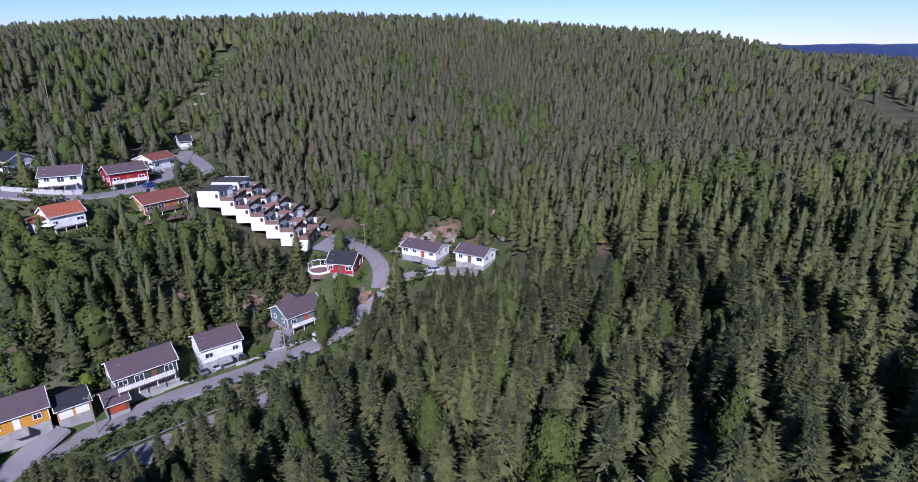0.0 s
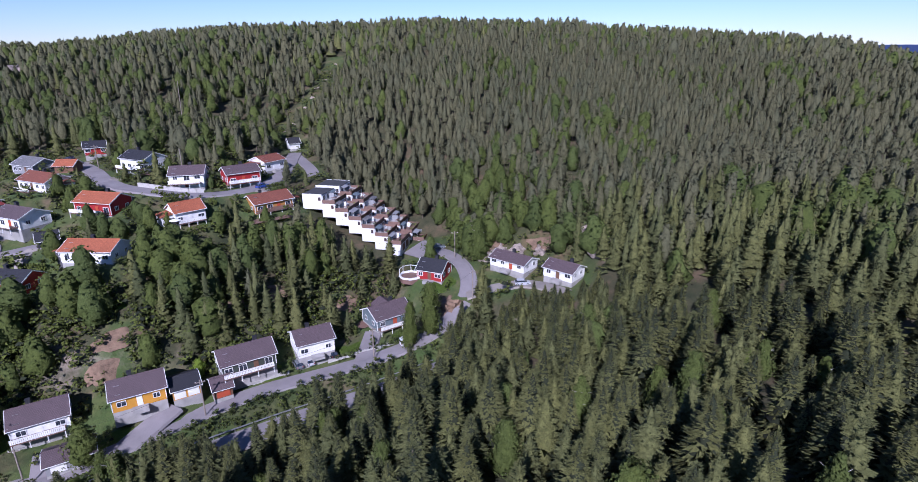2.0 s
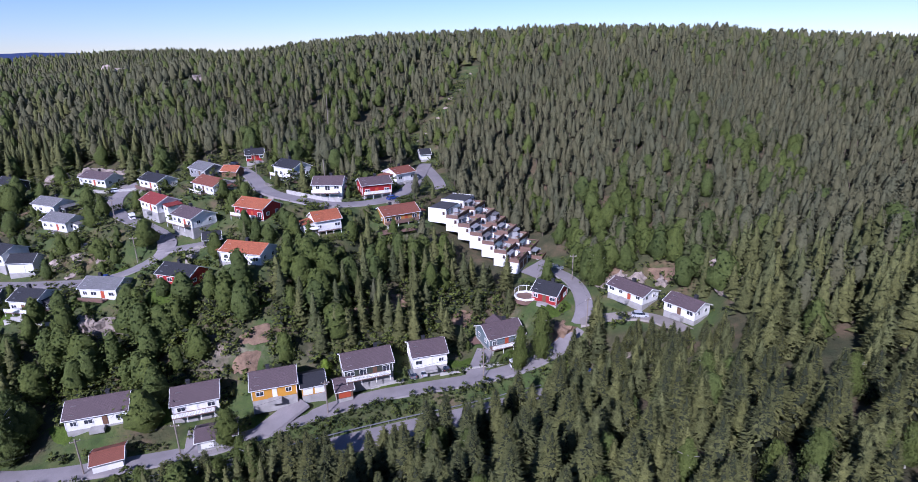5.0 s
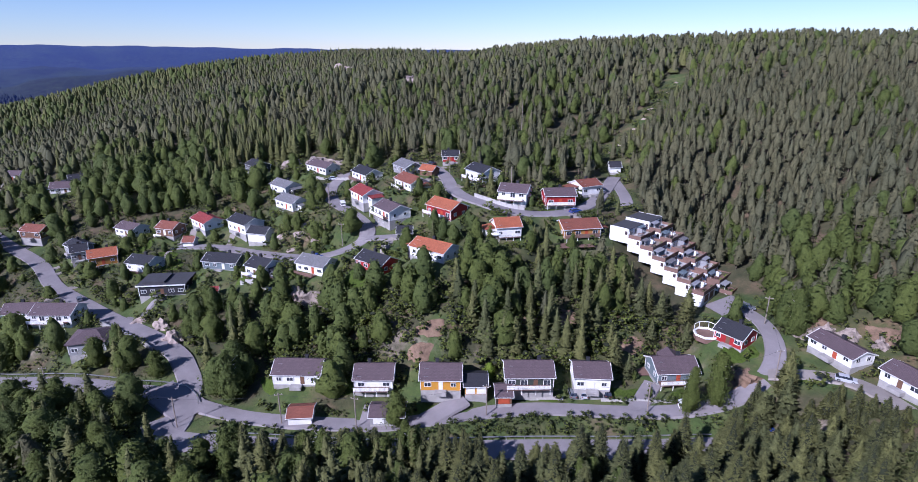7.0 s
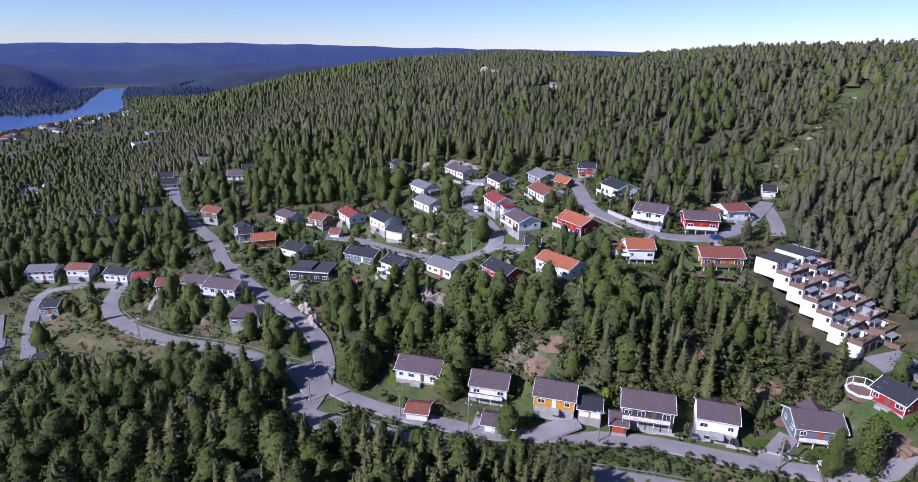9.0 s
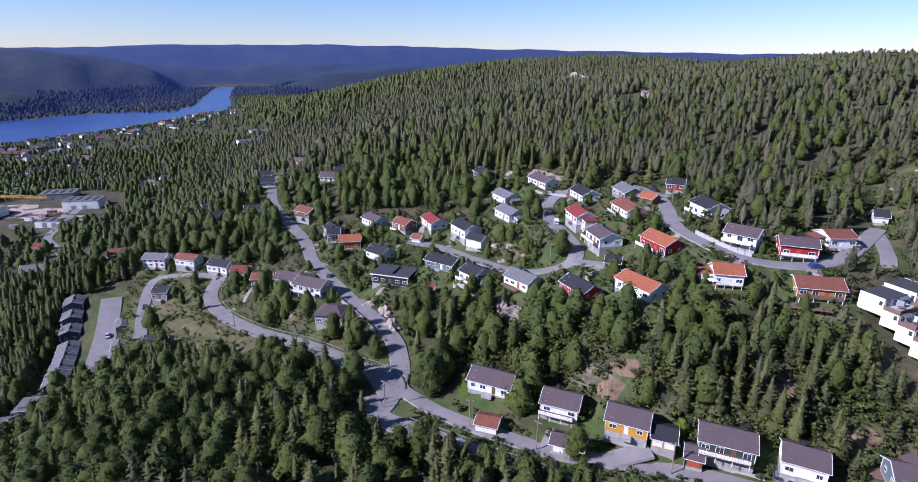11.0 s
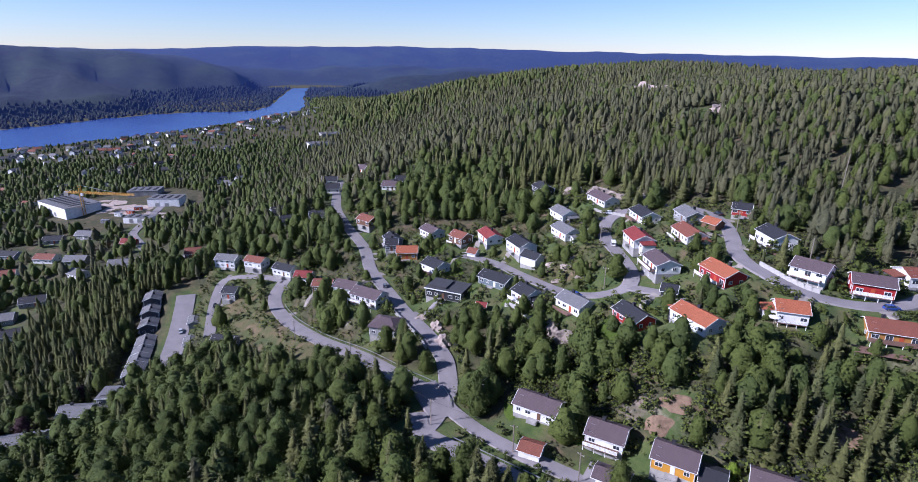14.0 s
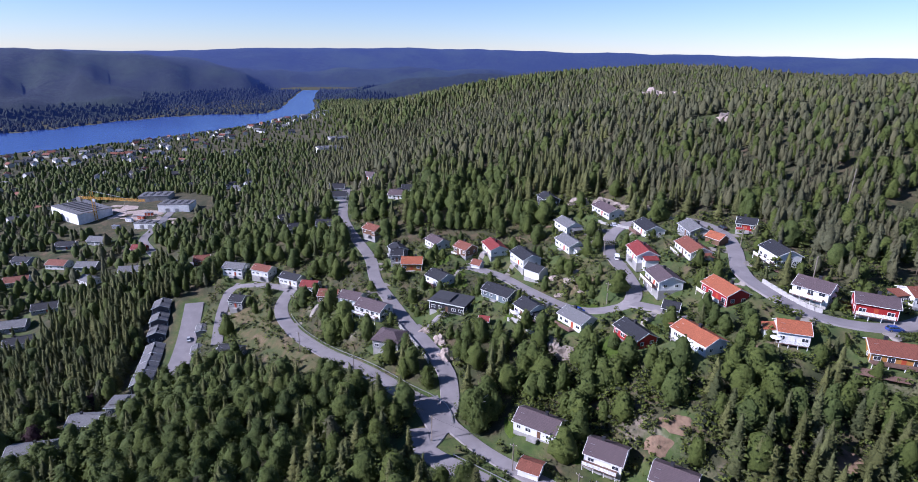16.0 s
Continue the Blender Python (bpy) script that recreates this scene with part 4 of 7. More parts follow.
def soft(shape, up=0.45, mix=0.65):
    """A crown whose sprays are lit as one round mass: their normals lean towards the crown's own outside."""
    v, f, heart = shape
    f = f.copy()
    tri = v[f]
    fn = np.cross(tri[:, 1] - tri[:, 0], tri[:, 2] - tri[:, 0])
    fn /= np.linalg.norm(fn, axis=1)[:, None] + 1e-12
    c = tri.mean(1)
    reach = np.hypot(v[:, 0], v[:, 1]).max()
    out = np.c_[c[:, :2] / reach * 1.7, up - 0.3 + 1.0 * (c[:, 2] - 0.4)]
    out /= np.linalg.norm(out, axis=1)[:, None] + 1e-9
    back = (fn * out).sum(1) < 0
    f[back] = f[back][:, ::-1]
    fn[back] *= -1
    n = mix * out + (1 - mix) * fn
    nrm = np.zeros_like(v)
    for k in range(3):
        np.add.at(nrm, f[:, k], n)
    return v, f, heart, nrm / (np.linalg.norm(nrm, axis=1)[:, None] + 1e-9)


def trunk_shape(seed, top, radius, limbs=0, n=4, sides=6):
    """A tapered, slightly bent trunk with limbs, for a tree of height 1."""
    rng = np.random.default_rng(seed)
    v, f = [], []

    def tube(a, b, r0, r1, k=6):
        a, b = np.array(a), np.array(b)
        d = (b - a) / np.linalg.norm(b - a)
        s = np.cross(d, [0.3, 0.9, 0.1])
        s /= np.linalg.norm(s)
        u = np.cross(d, s)
        base = len(v)
        for p, r in ((a, r0), (b, r1)):
            for i in range(k):
                v.append(p + r * (math.cos(i / k * 6.283) * s + math.sin(i / k * 6.283) * u))
        for i in range(k):
            j = (i + 1) % k
            f.extend([(base + i, base + j, base + k + j), (base + i, base + k + j, base + k + i)])

    p, r = np.array([0, 0, -0.05]), radius
    for i in range(n):
        q = np.array([rng.uniform(-0.012, 0.012), rng.uniform(-0.012, 0.012), top * (i + 1) / n])
        tube(p, q, r, radius * (1 - 0.8 * (i + 1) / n), sides)
        p, r = q, radius * (1 - 0.8 * (i + 1) / n)
    for i in range(limbs):
        h, a = top * rng.uniform(0.35, 0.9), rng.uniform(0, 6.283)
        ln = 0.16 * rng.uniform(0.6, 1.1)
        tube((0, 0, h), (ln * math.cos(a), ln * math.sin(a), h + ln * 0.7), radius * 0.35, radius * 0.1, 4)
    return np.array(v), np.array(f)


def stand(name, label, category, shapes, mat, trunks, bark, x, y, tall, wide, seed, z=None):
    """Many trees joined into one stuff object: crowns and trunks of the given shapes at x, y."""
    rng = np.random.default_rng(seed)
    z = ground(x, y) if z is None else z
    pick, turn, tint = rng.integers(0, len(shapes), len(x)), rng.uniform(0, 6.283, len(x)), rng.random(len(x))
    V, Fa, T, M, N, base = [], [], [], [], [], 0
    for k in range(len(shapes)):
        m = pick == k
        for sv, sf, *heart in (shapes[k], trunks):
            if sv is None:
                continue
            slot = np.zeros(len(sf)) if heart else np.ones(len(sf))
            # core faces get the dark colour that paints shade between the sprays
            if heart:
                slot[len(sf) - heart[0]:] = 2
            c, s = np.cos(turn[m])[:, None], np.sin(turn[m])[:, None]
            X = (sv[None, :, 0] * c - sv[None, :, 1] * s) * (tall[m] * wide[m])[:, None] + x[m][:, None]
            Y = (sv[None, :, 0] * s + sv[None, :, 1] * c) * (tall[m] * wide[m])[:, None] + y[m][:, None]
            Z = sv[None, :, 2] * tall[m][:, None] + z[m][:, None]
            V.append(np.stack([X, Y, Z], -1).reshape(-1, 3))
            Fa.append((sf[None] + (np.arange(m.sum()) * len(sv))[:, None, None] + base).reshape(-1, 3))
            nv = heart[1] if heart else np.c_[sv[:, :2], 0 * sv[:, 2]] * 60
            N.append(np.stack([nv[None, :, 0] * c - nv[None, :, 1] * s, nv[None, :, 0] * s + nv[None, :, 1] * c, nv[None, :, 2] + 0 * c], -1).reshape(-1, 3))
            T.append(np.repeat(tint[m], len(sv)))
            M.append(np.tile(slot, m.sum()))
            base += m.sum() * len(sv)
    me = mesh_of(name, np.concatenate(V), np.concatenate(Fa), [mat, bark, CORE_SHADE], True, np.concatenate(T), np.concatenate(N))
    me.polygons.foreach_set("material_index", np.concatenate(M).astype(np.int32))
    return tagged(new(name, me), label, category, kind="stuff")


def seen_side(x, y):
    """The valley's side of the near hill; the slope behind it and to the east is left bare."""
    return (x < 0.9 * y + 40) & (y > -45 - 0.62 * np.minimum(x, 0) - 1.25 * np.maximum(-x, 0) + 0 * x)


def scatter(rng, x0, x1, y0, y1, gap, jitter=0.48):
    """Spots on a shaken grid."""
    X, Y = np.meshgrid(np.arange(x0, x1, gap), np.arange(y0, y1, gap))
    X = X.ravel() + rng.uniform(-jitter, jitter, X.size) * gap
    Y = Y.ravel() + rng.uniform(-jitter, jitter, Y.size) * gap
    return X, Y


def patch(x, y, scale, seed):
    """Broad patches of value 0 to 1, for where one kind of tree prevails."""
    a = np.sin(x / scale + seed) * np.cos(y / scale * 1.13 + 2.1 * seed) + 0.6 * np.sin((x + 0.7 * y) / scale * 1.9 + seed)
    return 0.5 + 0.31 * a


def woods(x, y, rng, open_too=False):
    """Where trees may stand: off houses, roads, terraces and water, and off clearings but for open_too."""
    keep = rng.random(len(x)) > openness(x, y) * (0.0 if open_too else 1.4)
    keep &= np.hypot((x + 5) * 0.7, y - 134) > 9.5
    keep &= ~((x > -83) & (x < -45) & (y > 145.2 - 0.12 * (x + 83)) & (y < 171.5))
    keep &= river_gap(x, y) > 12
    keep &= ~((x > -300) & (x < -224) & (y > -80) & (y < -40))
    for r in roads:
        d, _ = from_line(x, y, r["line"][::2, :2])
        keep &= d > r["width"] / 2 + 1.6
    keep &= off_houses(x, y, 1.5, 2.5, 4.5)
    # open front gardens of the row above the lower road
    for h in homes:
        if h["kind"] == "house" and h["z"] < 1 and h["x"] > -118 and h["y"] > 50:
            keep &= np.hypot(x - h["x"] - 5.5, y - h["y"] + 6.0) > 6.5
    return keep


def off_houses(x, y, side, back, before):
    """True outside each house's own rectangle, with the given margins."""
    keep = np.ones(len(x), bool)
    for h in homes:
        a = radians(h["turn"])
        u, v = (x - h["x"]) * math.cos(a) + (y - h["y"]) * math.sin(a), -(x - h["x"]) * math.sin(a) + (y - h["y"]) * math.cos(a)
        keep &= ~((np.abs(u) < h["length"] / 2 + side) & (v < h["width"] / 2 + back) & (v > -h["width"] / 2 - before))
    return keep


SPRUCES = [soft(conifer_shape(i, 7, 6, w, 90, 0.11), 0.35, 0.3) for i, w in enumerate((0.15, 0.17, 0.19, 0.21, 0.16))]
SPRUCES_FINE = [soft(conifer_shape(30 + i, 8, 7, w, 300, 0.085), 0.30, 0.45) for i, w in enumerate((0.18, 0.20, 0.22, 0.24, 0.19))]
SPRUCES_FAR = [soft(conifer_shape(20 + i, 2, 5, w, 14, 0.16), 0.35, 0.3) for i, w in enumerate((0.18, 0.21, 0.24))]
SPRUCES_NEAR = [soft(conifer_shape(40 + i, 11, 9, w, 900, 0.065), 0.30, 0.45) for i, w in enumerate((0.18, 0.20, 0.22, 0.24, 0.19, 0.21))]
PINES = [soft(leafy_shape(60 + i, 96, lo, w, 0.034, p), 0.4, 0.35) for i, (w, lo, p) in enumerate(((0.16, 0.22, 0.8), (0.18, 0.18, 0.7), (0.20, 0.28, 0.65), (0.17, 0.14, 0.9), (0.21, 0.25, 0.75)))] + [soft(conifer_shape(70, 6, 6, 0.18, 70, 0.12), 0.35, 0.3)]
PINES_FAR = [soft(leafy_shape(80 + i, 20, 0.12, w, 0.055, p), 0.4, 0.3) for i, (w, p) in enumerate(((0.17, 0.9), (0.20, 0.75), (0.22, 0.65)))] + [soft(conifer_shape(84, 2, 5, 0.2, 14, 0.16), 0.35, 0.3)]
BIRCHES = [soft(leafy_shape(100 + i, 180, 0.06, w, 0.032, p), 0.4, 0.4) for i, (w, p) in enumerate(((0.24, 0.42), (0.28, 0.48), (0.31, 0.38), (0.22, 0.55), (0.27, 0.42)))]
BIRCHES_FINE = [soft(leafy_shape(110 + i, 700, 0.06, w, 0.020, p), 0.4, 0.45) for i, (w, p) in enumerate(((0.24, 0.42), (0.28, 0.48), (0.31, 0.38), (0.22, 0.55), (0.27, 0.42)))]
BIRCHES_FAR = [soft(leafy_shape(120 + i, 16, 0.08, w, 0.06, 0.55), 0.4, 0.35) for i, w in enumerate((0.26, 0.30, 0.34))]
BIRCHES_NEAR = [soft(leafy_shape(140 + i, 1700, 0.08, w, 0.021, p), 0.4, 0.45) for i, (w, p) in enumerate(((0.22, 0.5), (0.25, 0.6), (0.28, 0.42), (0.20, 0.65), (0.24, 0.5)))]
TRUNK = trunk_shape(1, 0.8, 0.016, 0, 1, 4)
TRUNK_PINE = trunk_shape(2, 0.9, 0.013, 0, 1, 4)
TRUNK_NEAR = trunk_shape(3, 0.92, 0.014)
TRUNK_LIMBS = trunk_shape(4, 0.8, 0.016, 7)
TRUNK_BIRCH = trunk_shape(5, 0.8, 0.014, 0, 1, 4)
NONE = (None, None)


def low_by_road(x, y):
    """Trees on the near side of the lower road stay low."""
    d, _ = from_line(x, y, [(-66, 78), (-47, 97)])
    return (1 - 0.62 * smooth(16, 7, d) * (x - y > -148)) * (1 - 0.45 * smooth(17, 9, np.hypot(x + 4, y - 121)))


# trees of the near slope, each a thing of its own
rng = np.random.default_rng(7)


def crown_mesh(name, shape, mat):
    """One crown, its core faces in the dark colour painted for inner shade."""
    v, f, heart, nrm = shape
    me = mesh_of(name, v, f, [mat, CORE_SHADE], True, None, nrm)
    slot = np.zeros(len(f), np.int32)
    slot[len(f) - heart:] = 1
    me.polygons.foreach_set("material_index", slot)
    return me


def tree_kind(name, crowns, mat, trunk, bark):
    crowns = [crown_mesh(name + "_crown", c, mat) for c in crowns]
    return name, crowns, mesh_of(name + "_trunk", *trunk, bark)


KIND_SPRUCE = tree_kind("spruce", SPRUCES_NEAR, SPRUCE, TRUNK_NEAR, BARK)
KIND_BIRCH = tree_kind("birch", BIRCHES_NEAR, LEAF, TRUNK_LIMBS, BIRCH_BARK)


def tree(kind, x, y, tall, wide, label, group=""):
    name, crowns, trunk = kind
    z = float(ground(x, y)[0])
    root = new(name)
    root.matrix_world = pose(x, y, z - 0.1, 0, 0, rng.uniform(0, 360)) @ Matrix.Diagonal((tall * wide, tall * wide, tall, 1))
    part("trunk", trunk, root)
    part("crown", crowns[rng.integers(len(crowns))], root)
    return tagged(root, label, "tree", group)


NEAR = (-62.0, 46.0, 36.0, 100.0)
nx, ny = scatter(rng, NEAR[0], NEAR[1], NEAR[2], NEAR[3], 5.8)
ok = woods(nx, ny, rng) & (patch(nx, ny, 6.5, 3.0) < 0.86) & (np.hypot(nx - 4, ny - 0) > 34) & (np.hypot(nx + 6, ny - 47) > 3.5)
nx, ny = nx[ok], ny[ok]
near_d = np.hypot(nx + 5, ny - 50)
order = np.argsort(near_d)[:250]
lower = low_by_road(nx, ny)
for i in order:
    if rng.random() < 0.88:
        tree(KIND_SPRUCE, nx[i], ny[i], rng.uniform(8.0, 15.0) * lower[i], rng.uniform(0.98, 1.22), "dark green spruce on the near slope", "trees of the near slope")
    else:
        tree(KIND_BIRCH, nx[i], ny[i], rng.uniform(7.0, 10.5) * lower[i], rng.uniform(0.9, 1.2), "leafy green birch on the near slope", "trees of the near slope")
for i in range(26):
    # a close row of spruces along the lower road's shady side
    s = i / 25
    x, y = -97.5 + 37 * s + rng.uniform(-0.8, 0.8), 35 + 36 * s + rng.uniform(-1.2, 1.2)
    tree(KIND_SPRUCE if rng.random() < 0.7 else KIND_BIRCH, x, y, rng.uniform(8.0, 12.0), rng.uniform(1.05, 1.4), "tall tree beside the lower road", "trees along the lower road")
# young spruces just below the drive of the white houses
yx, yy = scatter(rng, -30, 16, 111, 128, 2.7)
ok = np.ones(len(yx), bool)
for r in roads:
    ok &= from_line(yx, yy, r["line"][:, :2])[0] > r["width"] / 2 + 1.0
ok &= (yy < 125 + 0.1 * yx) & (yx + 0.4 * yy > 19)
for x, y in zip(yx[ok], yy[ok]):
    tree(KIND_SPRUCE, x, y, rng.uniform(3.6, 6.2), rng.uniform(1.1, 1.5), "young bushy spruce below the gravel drive", "young spruces")
taken = np.zeros(len(nx), bool)
taken[order] = True
rest = (nx[~taken], ny[~taken])

# the woods round the village
mx, my = scatter(rng, -370, 150, -150, 385, 3.7)
thin = (my > 105) & (mx > -125) | (mx < -185) & (my < -30) | (rng.random(len(mx)) < 0.74)
mx, my = mx[thin], my[thin]
mx, my = np.r_[mx, rest[0]], np.r_[my, rest[1]]
inside = (mx > NEAR[0]) & (mx < NEAR[1]) & (my > NEAR[2]) & (my < NEAR[3])
inside[-len(rest[0]):] = False
dist = np.hypot(mx, my)
crowded = crowd(mx, my)
ok = ~inside & np.where(crowded >= 3, woods(mx, my, rng, True), woods(mx, my, rng)) & (rng.random(len(mx)) < smooth(400, 300, dist)) & seen_side(mx, my) & (np.hypot(mx - 4, my) > 34)
ok &= (crowded < 3) | (rng.random(len(mx)) < 0.55)
mx, my, crowded = mx[ok], my[ok], crowded[ok]
hill = smooth(120, 190, my) * smooth(-110, -60, mx)
leafy = 0.14 + 0.72 * smooth(-62, -105, mx) * smooth(150, 70, my) + 0.45 * smooth(12, 0, np.hypot(mx + 20, my - 165) - 30) + 0.5 * (patch(mx, my, 23, 1.0) - 0.5) + 0.5 * (crowded > 1) + 0.25 * smooth(150, 190, my) * smooth(-90, -130, mx)
piney = 0.66 * hill + 0.92 * smooth(140, 180, my) + 0.3 * (patch(mx, my, 31, 2.0) - 0.5)
spruce_slope = smooth(-70, -58, mx) * smooth(134, 124, my + 0.28 * mx)
leafy, piney = leafy * (1 - 0.93 * spruce_slope), piney * (1 - spruce_slope)
leafy = leafy * (1 - 0.75 * smooth(-62, -90, my) * smooth(-190, -220, mx))
u = rng.random(len(mx))
is_leaf = u < leafy
is_pine = ~is_leaf & (rng.random(len(mx)) < piney)
spare = is_leaf & (rng.random(len(mx)) < 0.40)
is_spruce = ~is_leaf & ~is_pine
is_leaf = is_leaf & ~spare
is_spruce = is_spruce & ((spruce_slope < 0.5) | (rng.random(len(mx)) < 0.50))


def sizes(n, a, b):
    return rng.uniform(a, b, n), rng.uniform(0.85, 1.2, n)


small = np.where(crowded > 2, rng.uniform(0.35, 0.8, len(mx)), 1.0) * low_by_road(mx, my)
t, w = sizes(len(mx), 8.5, 14.0)
t = t * small * (1 - 0.25 * smooth(150, 210, my)) * np.where(spruce_slope > 0.5, 0.85, 1.0)
front = (spruce_slope > 0.5) & (mx < 62) & (mx > -62) & (my < 142)
closer = (mx < -58) & (mx > -172) & (my > -55) & (my < 62)
for name, label, cat, m, shp, mat, trk, bark, k in (
        ("spruce_wood", "dense dark green spruces on the slopes round the village", "forest", is_spruce & ~front, SPRUCES, SPRUCE, TRUNK, BARK, 1.0),
        ("spruce_grove", "dense olive-green spruces on the slope before the white houses", "forest", is_spruce & front, SPRUCES_FINE, SPRUCE, TRUNK, BARK, 1.0),
        ("pine_wood", "grey-green pines with bare reddish trunks on the hillside", "forest", is_pine, PINES, PINE, TRUNK_PINE, BARK, 0.95),
        ("birch_wood", "leafy birches and aspens between the houses and roads", "forest", is_leaf & ~closer, BIRCHES, LEAF, TRUNK_BIRCH, BARK, 0.84),
        ("birch_grove", "dense leafy birches and aspens below the road's junction", "forest", is_leaf & closer, BIRCHES_FINE, LEAF, TRUNK_BIRCH, BARK, 0.85)):
    stand(name, label, cat, shp, mat, trk, bark, mx[m], my[m], t[m] * k, w[m] * {1.0: 1.24, 0.95: 1.2, 0.84: 1.42, 0.85: 1.3}[k], 11)

# woods on the far slopes
fx, fy = scatter(rng, -800, 420, -330, 720, 5.9)
d = np.hypot(fx, fy)
ok = (rng.random(len(fx)) > smooth(400, 300, d)) & seen_side(fx, fy) & (fy < 585) & woods(fx, fy, rng) & ((fy > -40) | (rng.random(len(fx)) < 0.62)) & (np.hypot(fx + 520, fy + 140) > 60)
ok &= rng.random(len(fx)) > 0.35 * (patch(fx, fy, 37, 4.0) > 0.83)
fx, fy = fx[ok], fy[ok]
u = rng.random(len(fx))
low = smooth(40, -60, fy)
is_leaf = u < 0.13 + 0.6 * low
is_pine = ~is_leaf & (rng.random(len(fx)) < 0.72)
t, w = sizes(len(fx), 6.5, 11)
t = t * np.where(is_leaf, 0.9, 1.0)
for name, label, m, shp, mat, bark in (
        ("far_spruce_wood", "dark spruces covering the far hillsides", ~is_leaf & ~is_pine, SPRUCES_FAR, SPRUCE, BARK),
        ("far_pine_wood", "grey-green pines covering the far hillsides", is_pine, PINES_FAR, PINE, BARK),
        ("far_birch_wood", "leafy trees of the lower valley", is_leaf, BIRCHES_FAR, LEAF, BIRCH_BARK)):
    stand(name, label, "forest", shp, mat, NONE, bark, fx[m], fy[m], t[m], w[m] * 1.7, 13)


def spire_shape(seed):
    """A very far tree of height 1: a ragged cone."""
    r2 = np.random.default_rng(seed)
    a = np.arange(6) / 6 * 6.283
    ring = np.c_[np.cos(a), np.sin(a)] * r2.uniform(0.16, 0.34, (6, 1))
    v = np.concatenate([np.c_[ring, r2.uniform(0.02, 0.2, 6)], np.c_[ring * 0.62 * r2.uniform(0.7, 1.2, (6, 1)), r2.uniform(0.42, 0.62, 6)], [[0, 0, 1]]])
    j = np.arange(6)
    k = (j + 1) % 6
    return v, np.concatenate([np.c_[j, k, k + 6], np.c_[j, k + 6, j + 6], np.c_[j + 6, k + 6, np.full(6, 12)]]), 0


OUTER = [soft(spire_shape(160 + i)) for i in range(5)]
PLAIN = [soft(conifer_shape(165 + i, 2, 5, w, 6, 0.2), 0.35, 0.3) for i, w in enumerate((0.22, 0.26, 0.30))]
ROUND = [soft(leafy_shape(170 + i, 8, 0.05, w, 0.08, 0.5), 0.4, 0.35) for i, w in enumerate((0.34, 0.40, 0.46))]
ox, oy = scatter(rng, -1750, -560, -700, 1050, 10.5)
ok = ((ox < -800) | (oy < -330) | (oy > 640)) & (river_gap(ox, oy) > 8) & (far_hills(ox, oy) < -40)
ok &= rng.random(len(ox)) > 0.15 * (oy < 40)
ok &= (np.abs(np.degrees(np.arctan2(oy, -ox))) < 36) & ~beyond_river(ox, oy)
ox, oy = ox[ok], oy[ok]
t, w = sizes(len(ox), 10, 15)
t = t * np.where((oy < 40) & (np.hypot(ox, oy) < 1560), 0.82, 1.0)
town = (oy < 60) & (oy > -0.55 * -ox) & (np.hypot(ox, oy) > 830) & (np.hypot(ox, oy) < 1480)
t = t * np.where(town, 0.66, 1.0)
keep = ~town | (rng.random(len(ox)) < 0.85)
ox, oy, t, w = ox[keep], oy[keep], t[keep], w[keep]
round_ = rng.random(len(ox)) < np.where(oy < 60, 0.62, 0.25)
stand("outer_wood", "mixed dark conifers on the plain and plateau far off", "forest", PLAIN, SPRUCE, NONE, BARK, ox[~round_], oy[~round_], t[~round_], w[~round_] * 1.3, 17)
stand("outer_leafy_wood", "rounded leafy trees between the houses of the plain", "forest", ROUND, LEAF, NONE, BARK, ox[round_], oy[round_], t[round_] * 0.85, w[round_] * 1.25, 16)
hx, hy = scatter(rng, -2300, -1120, -900, 420, 12.0)
hz = far_hills(hx, hy)
bearing = np.degrees(np.arctan2(hy, -hx))
ok = (river_gap(hx, hy) > 6) & (bearing > -32) & (bearing < 9) & (hz < -30) & (beyond_river(hx, hy) | (hx < -1560))
# these trees carry the same painted haze glow as the hills
stand("river_wood", "dark green woods on the slopes beyond the river, with painted blue haze", "forest", OUTER, HILLS, NONE, BARK, hx[ok], hy[ok], rng.uniform(8, 13, ok.sum()), rng.uniform(1.2, 1.9, ok.sum()), 18, np.maximum(hz[ok], -57) - 2)

# bushes in gardens and along the verges
bx, by = scatter(rng, -310, 30, -80, 320, 2.25)
o, c = openness(bx, by), crowd(bx, by)
ok = off_houses(bx, by, 1.0, 1.2, 3.2) & ~((bx > -82.5) & (bx < -41) & (by > 148.6) & (by < 171)) & (river_gap(bx, by) > 12)
for r in roads:
    ok &= from_line(bx, by, r["line"][::2, :2])[0] > r["width"] / 2 + 1.1
yard = (bx > -300) & (bx < -224) & (by > -80) & (by < -40)
ok &= ~(yard & ((np.abs(by + 58) < 6) | (by < -62)))
ok &= (yard & (rng.random(len(bx)) < 0.6)) | ((c >= 2) & (rng.random(len(bx)) < 0.72)) | ((o > 0.02) & (rng.random(len(bx)) < 0.50))
for x, y in ((-64.2, 98.2), (-50.4, 110.2), (-39.6, 117.6), (-58.7, 103.2), (-53.6, 107.6)):
    ok &= np.hypot(bx - x, by - y) > 3.4
ok &= (off_meadow(bx, by) > 0) | (rng.random(len(bx)) < 0.6)
bx, by = bx[ok], by[ok]
BUSHES = [soft(crown_shape(180 + i, 4, 13, 0.05, 0.5, 0.085), 0.5, 0.5) for i in range(4)]
t, w = sizes(len(bx), 0.8, 2.8)
t = t * np.where(rng.random(len(bx)) < 0.12, 1.8, 1.0)
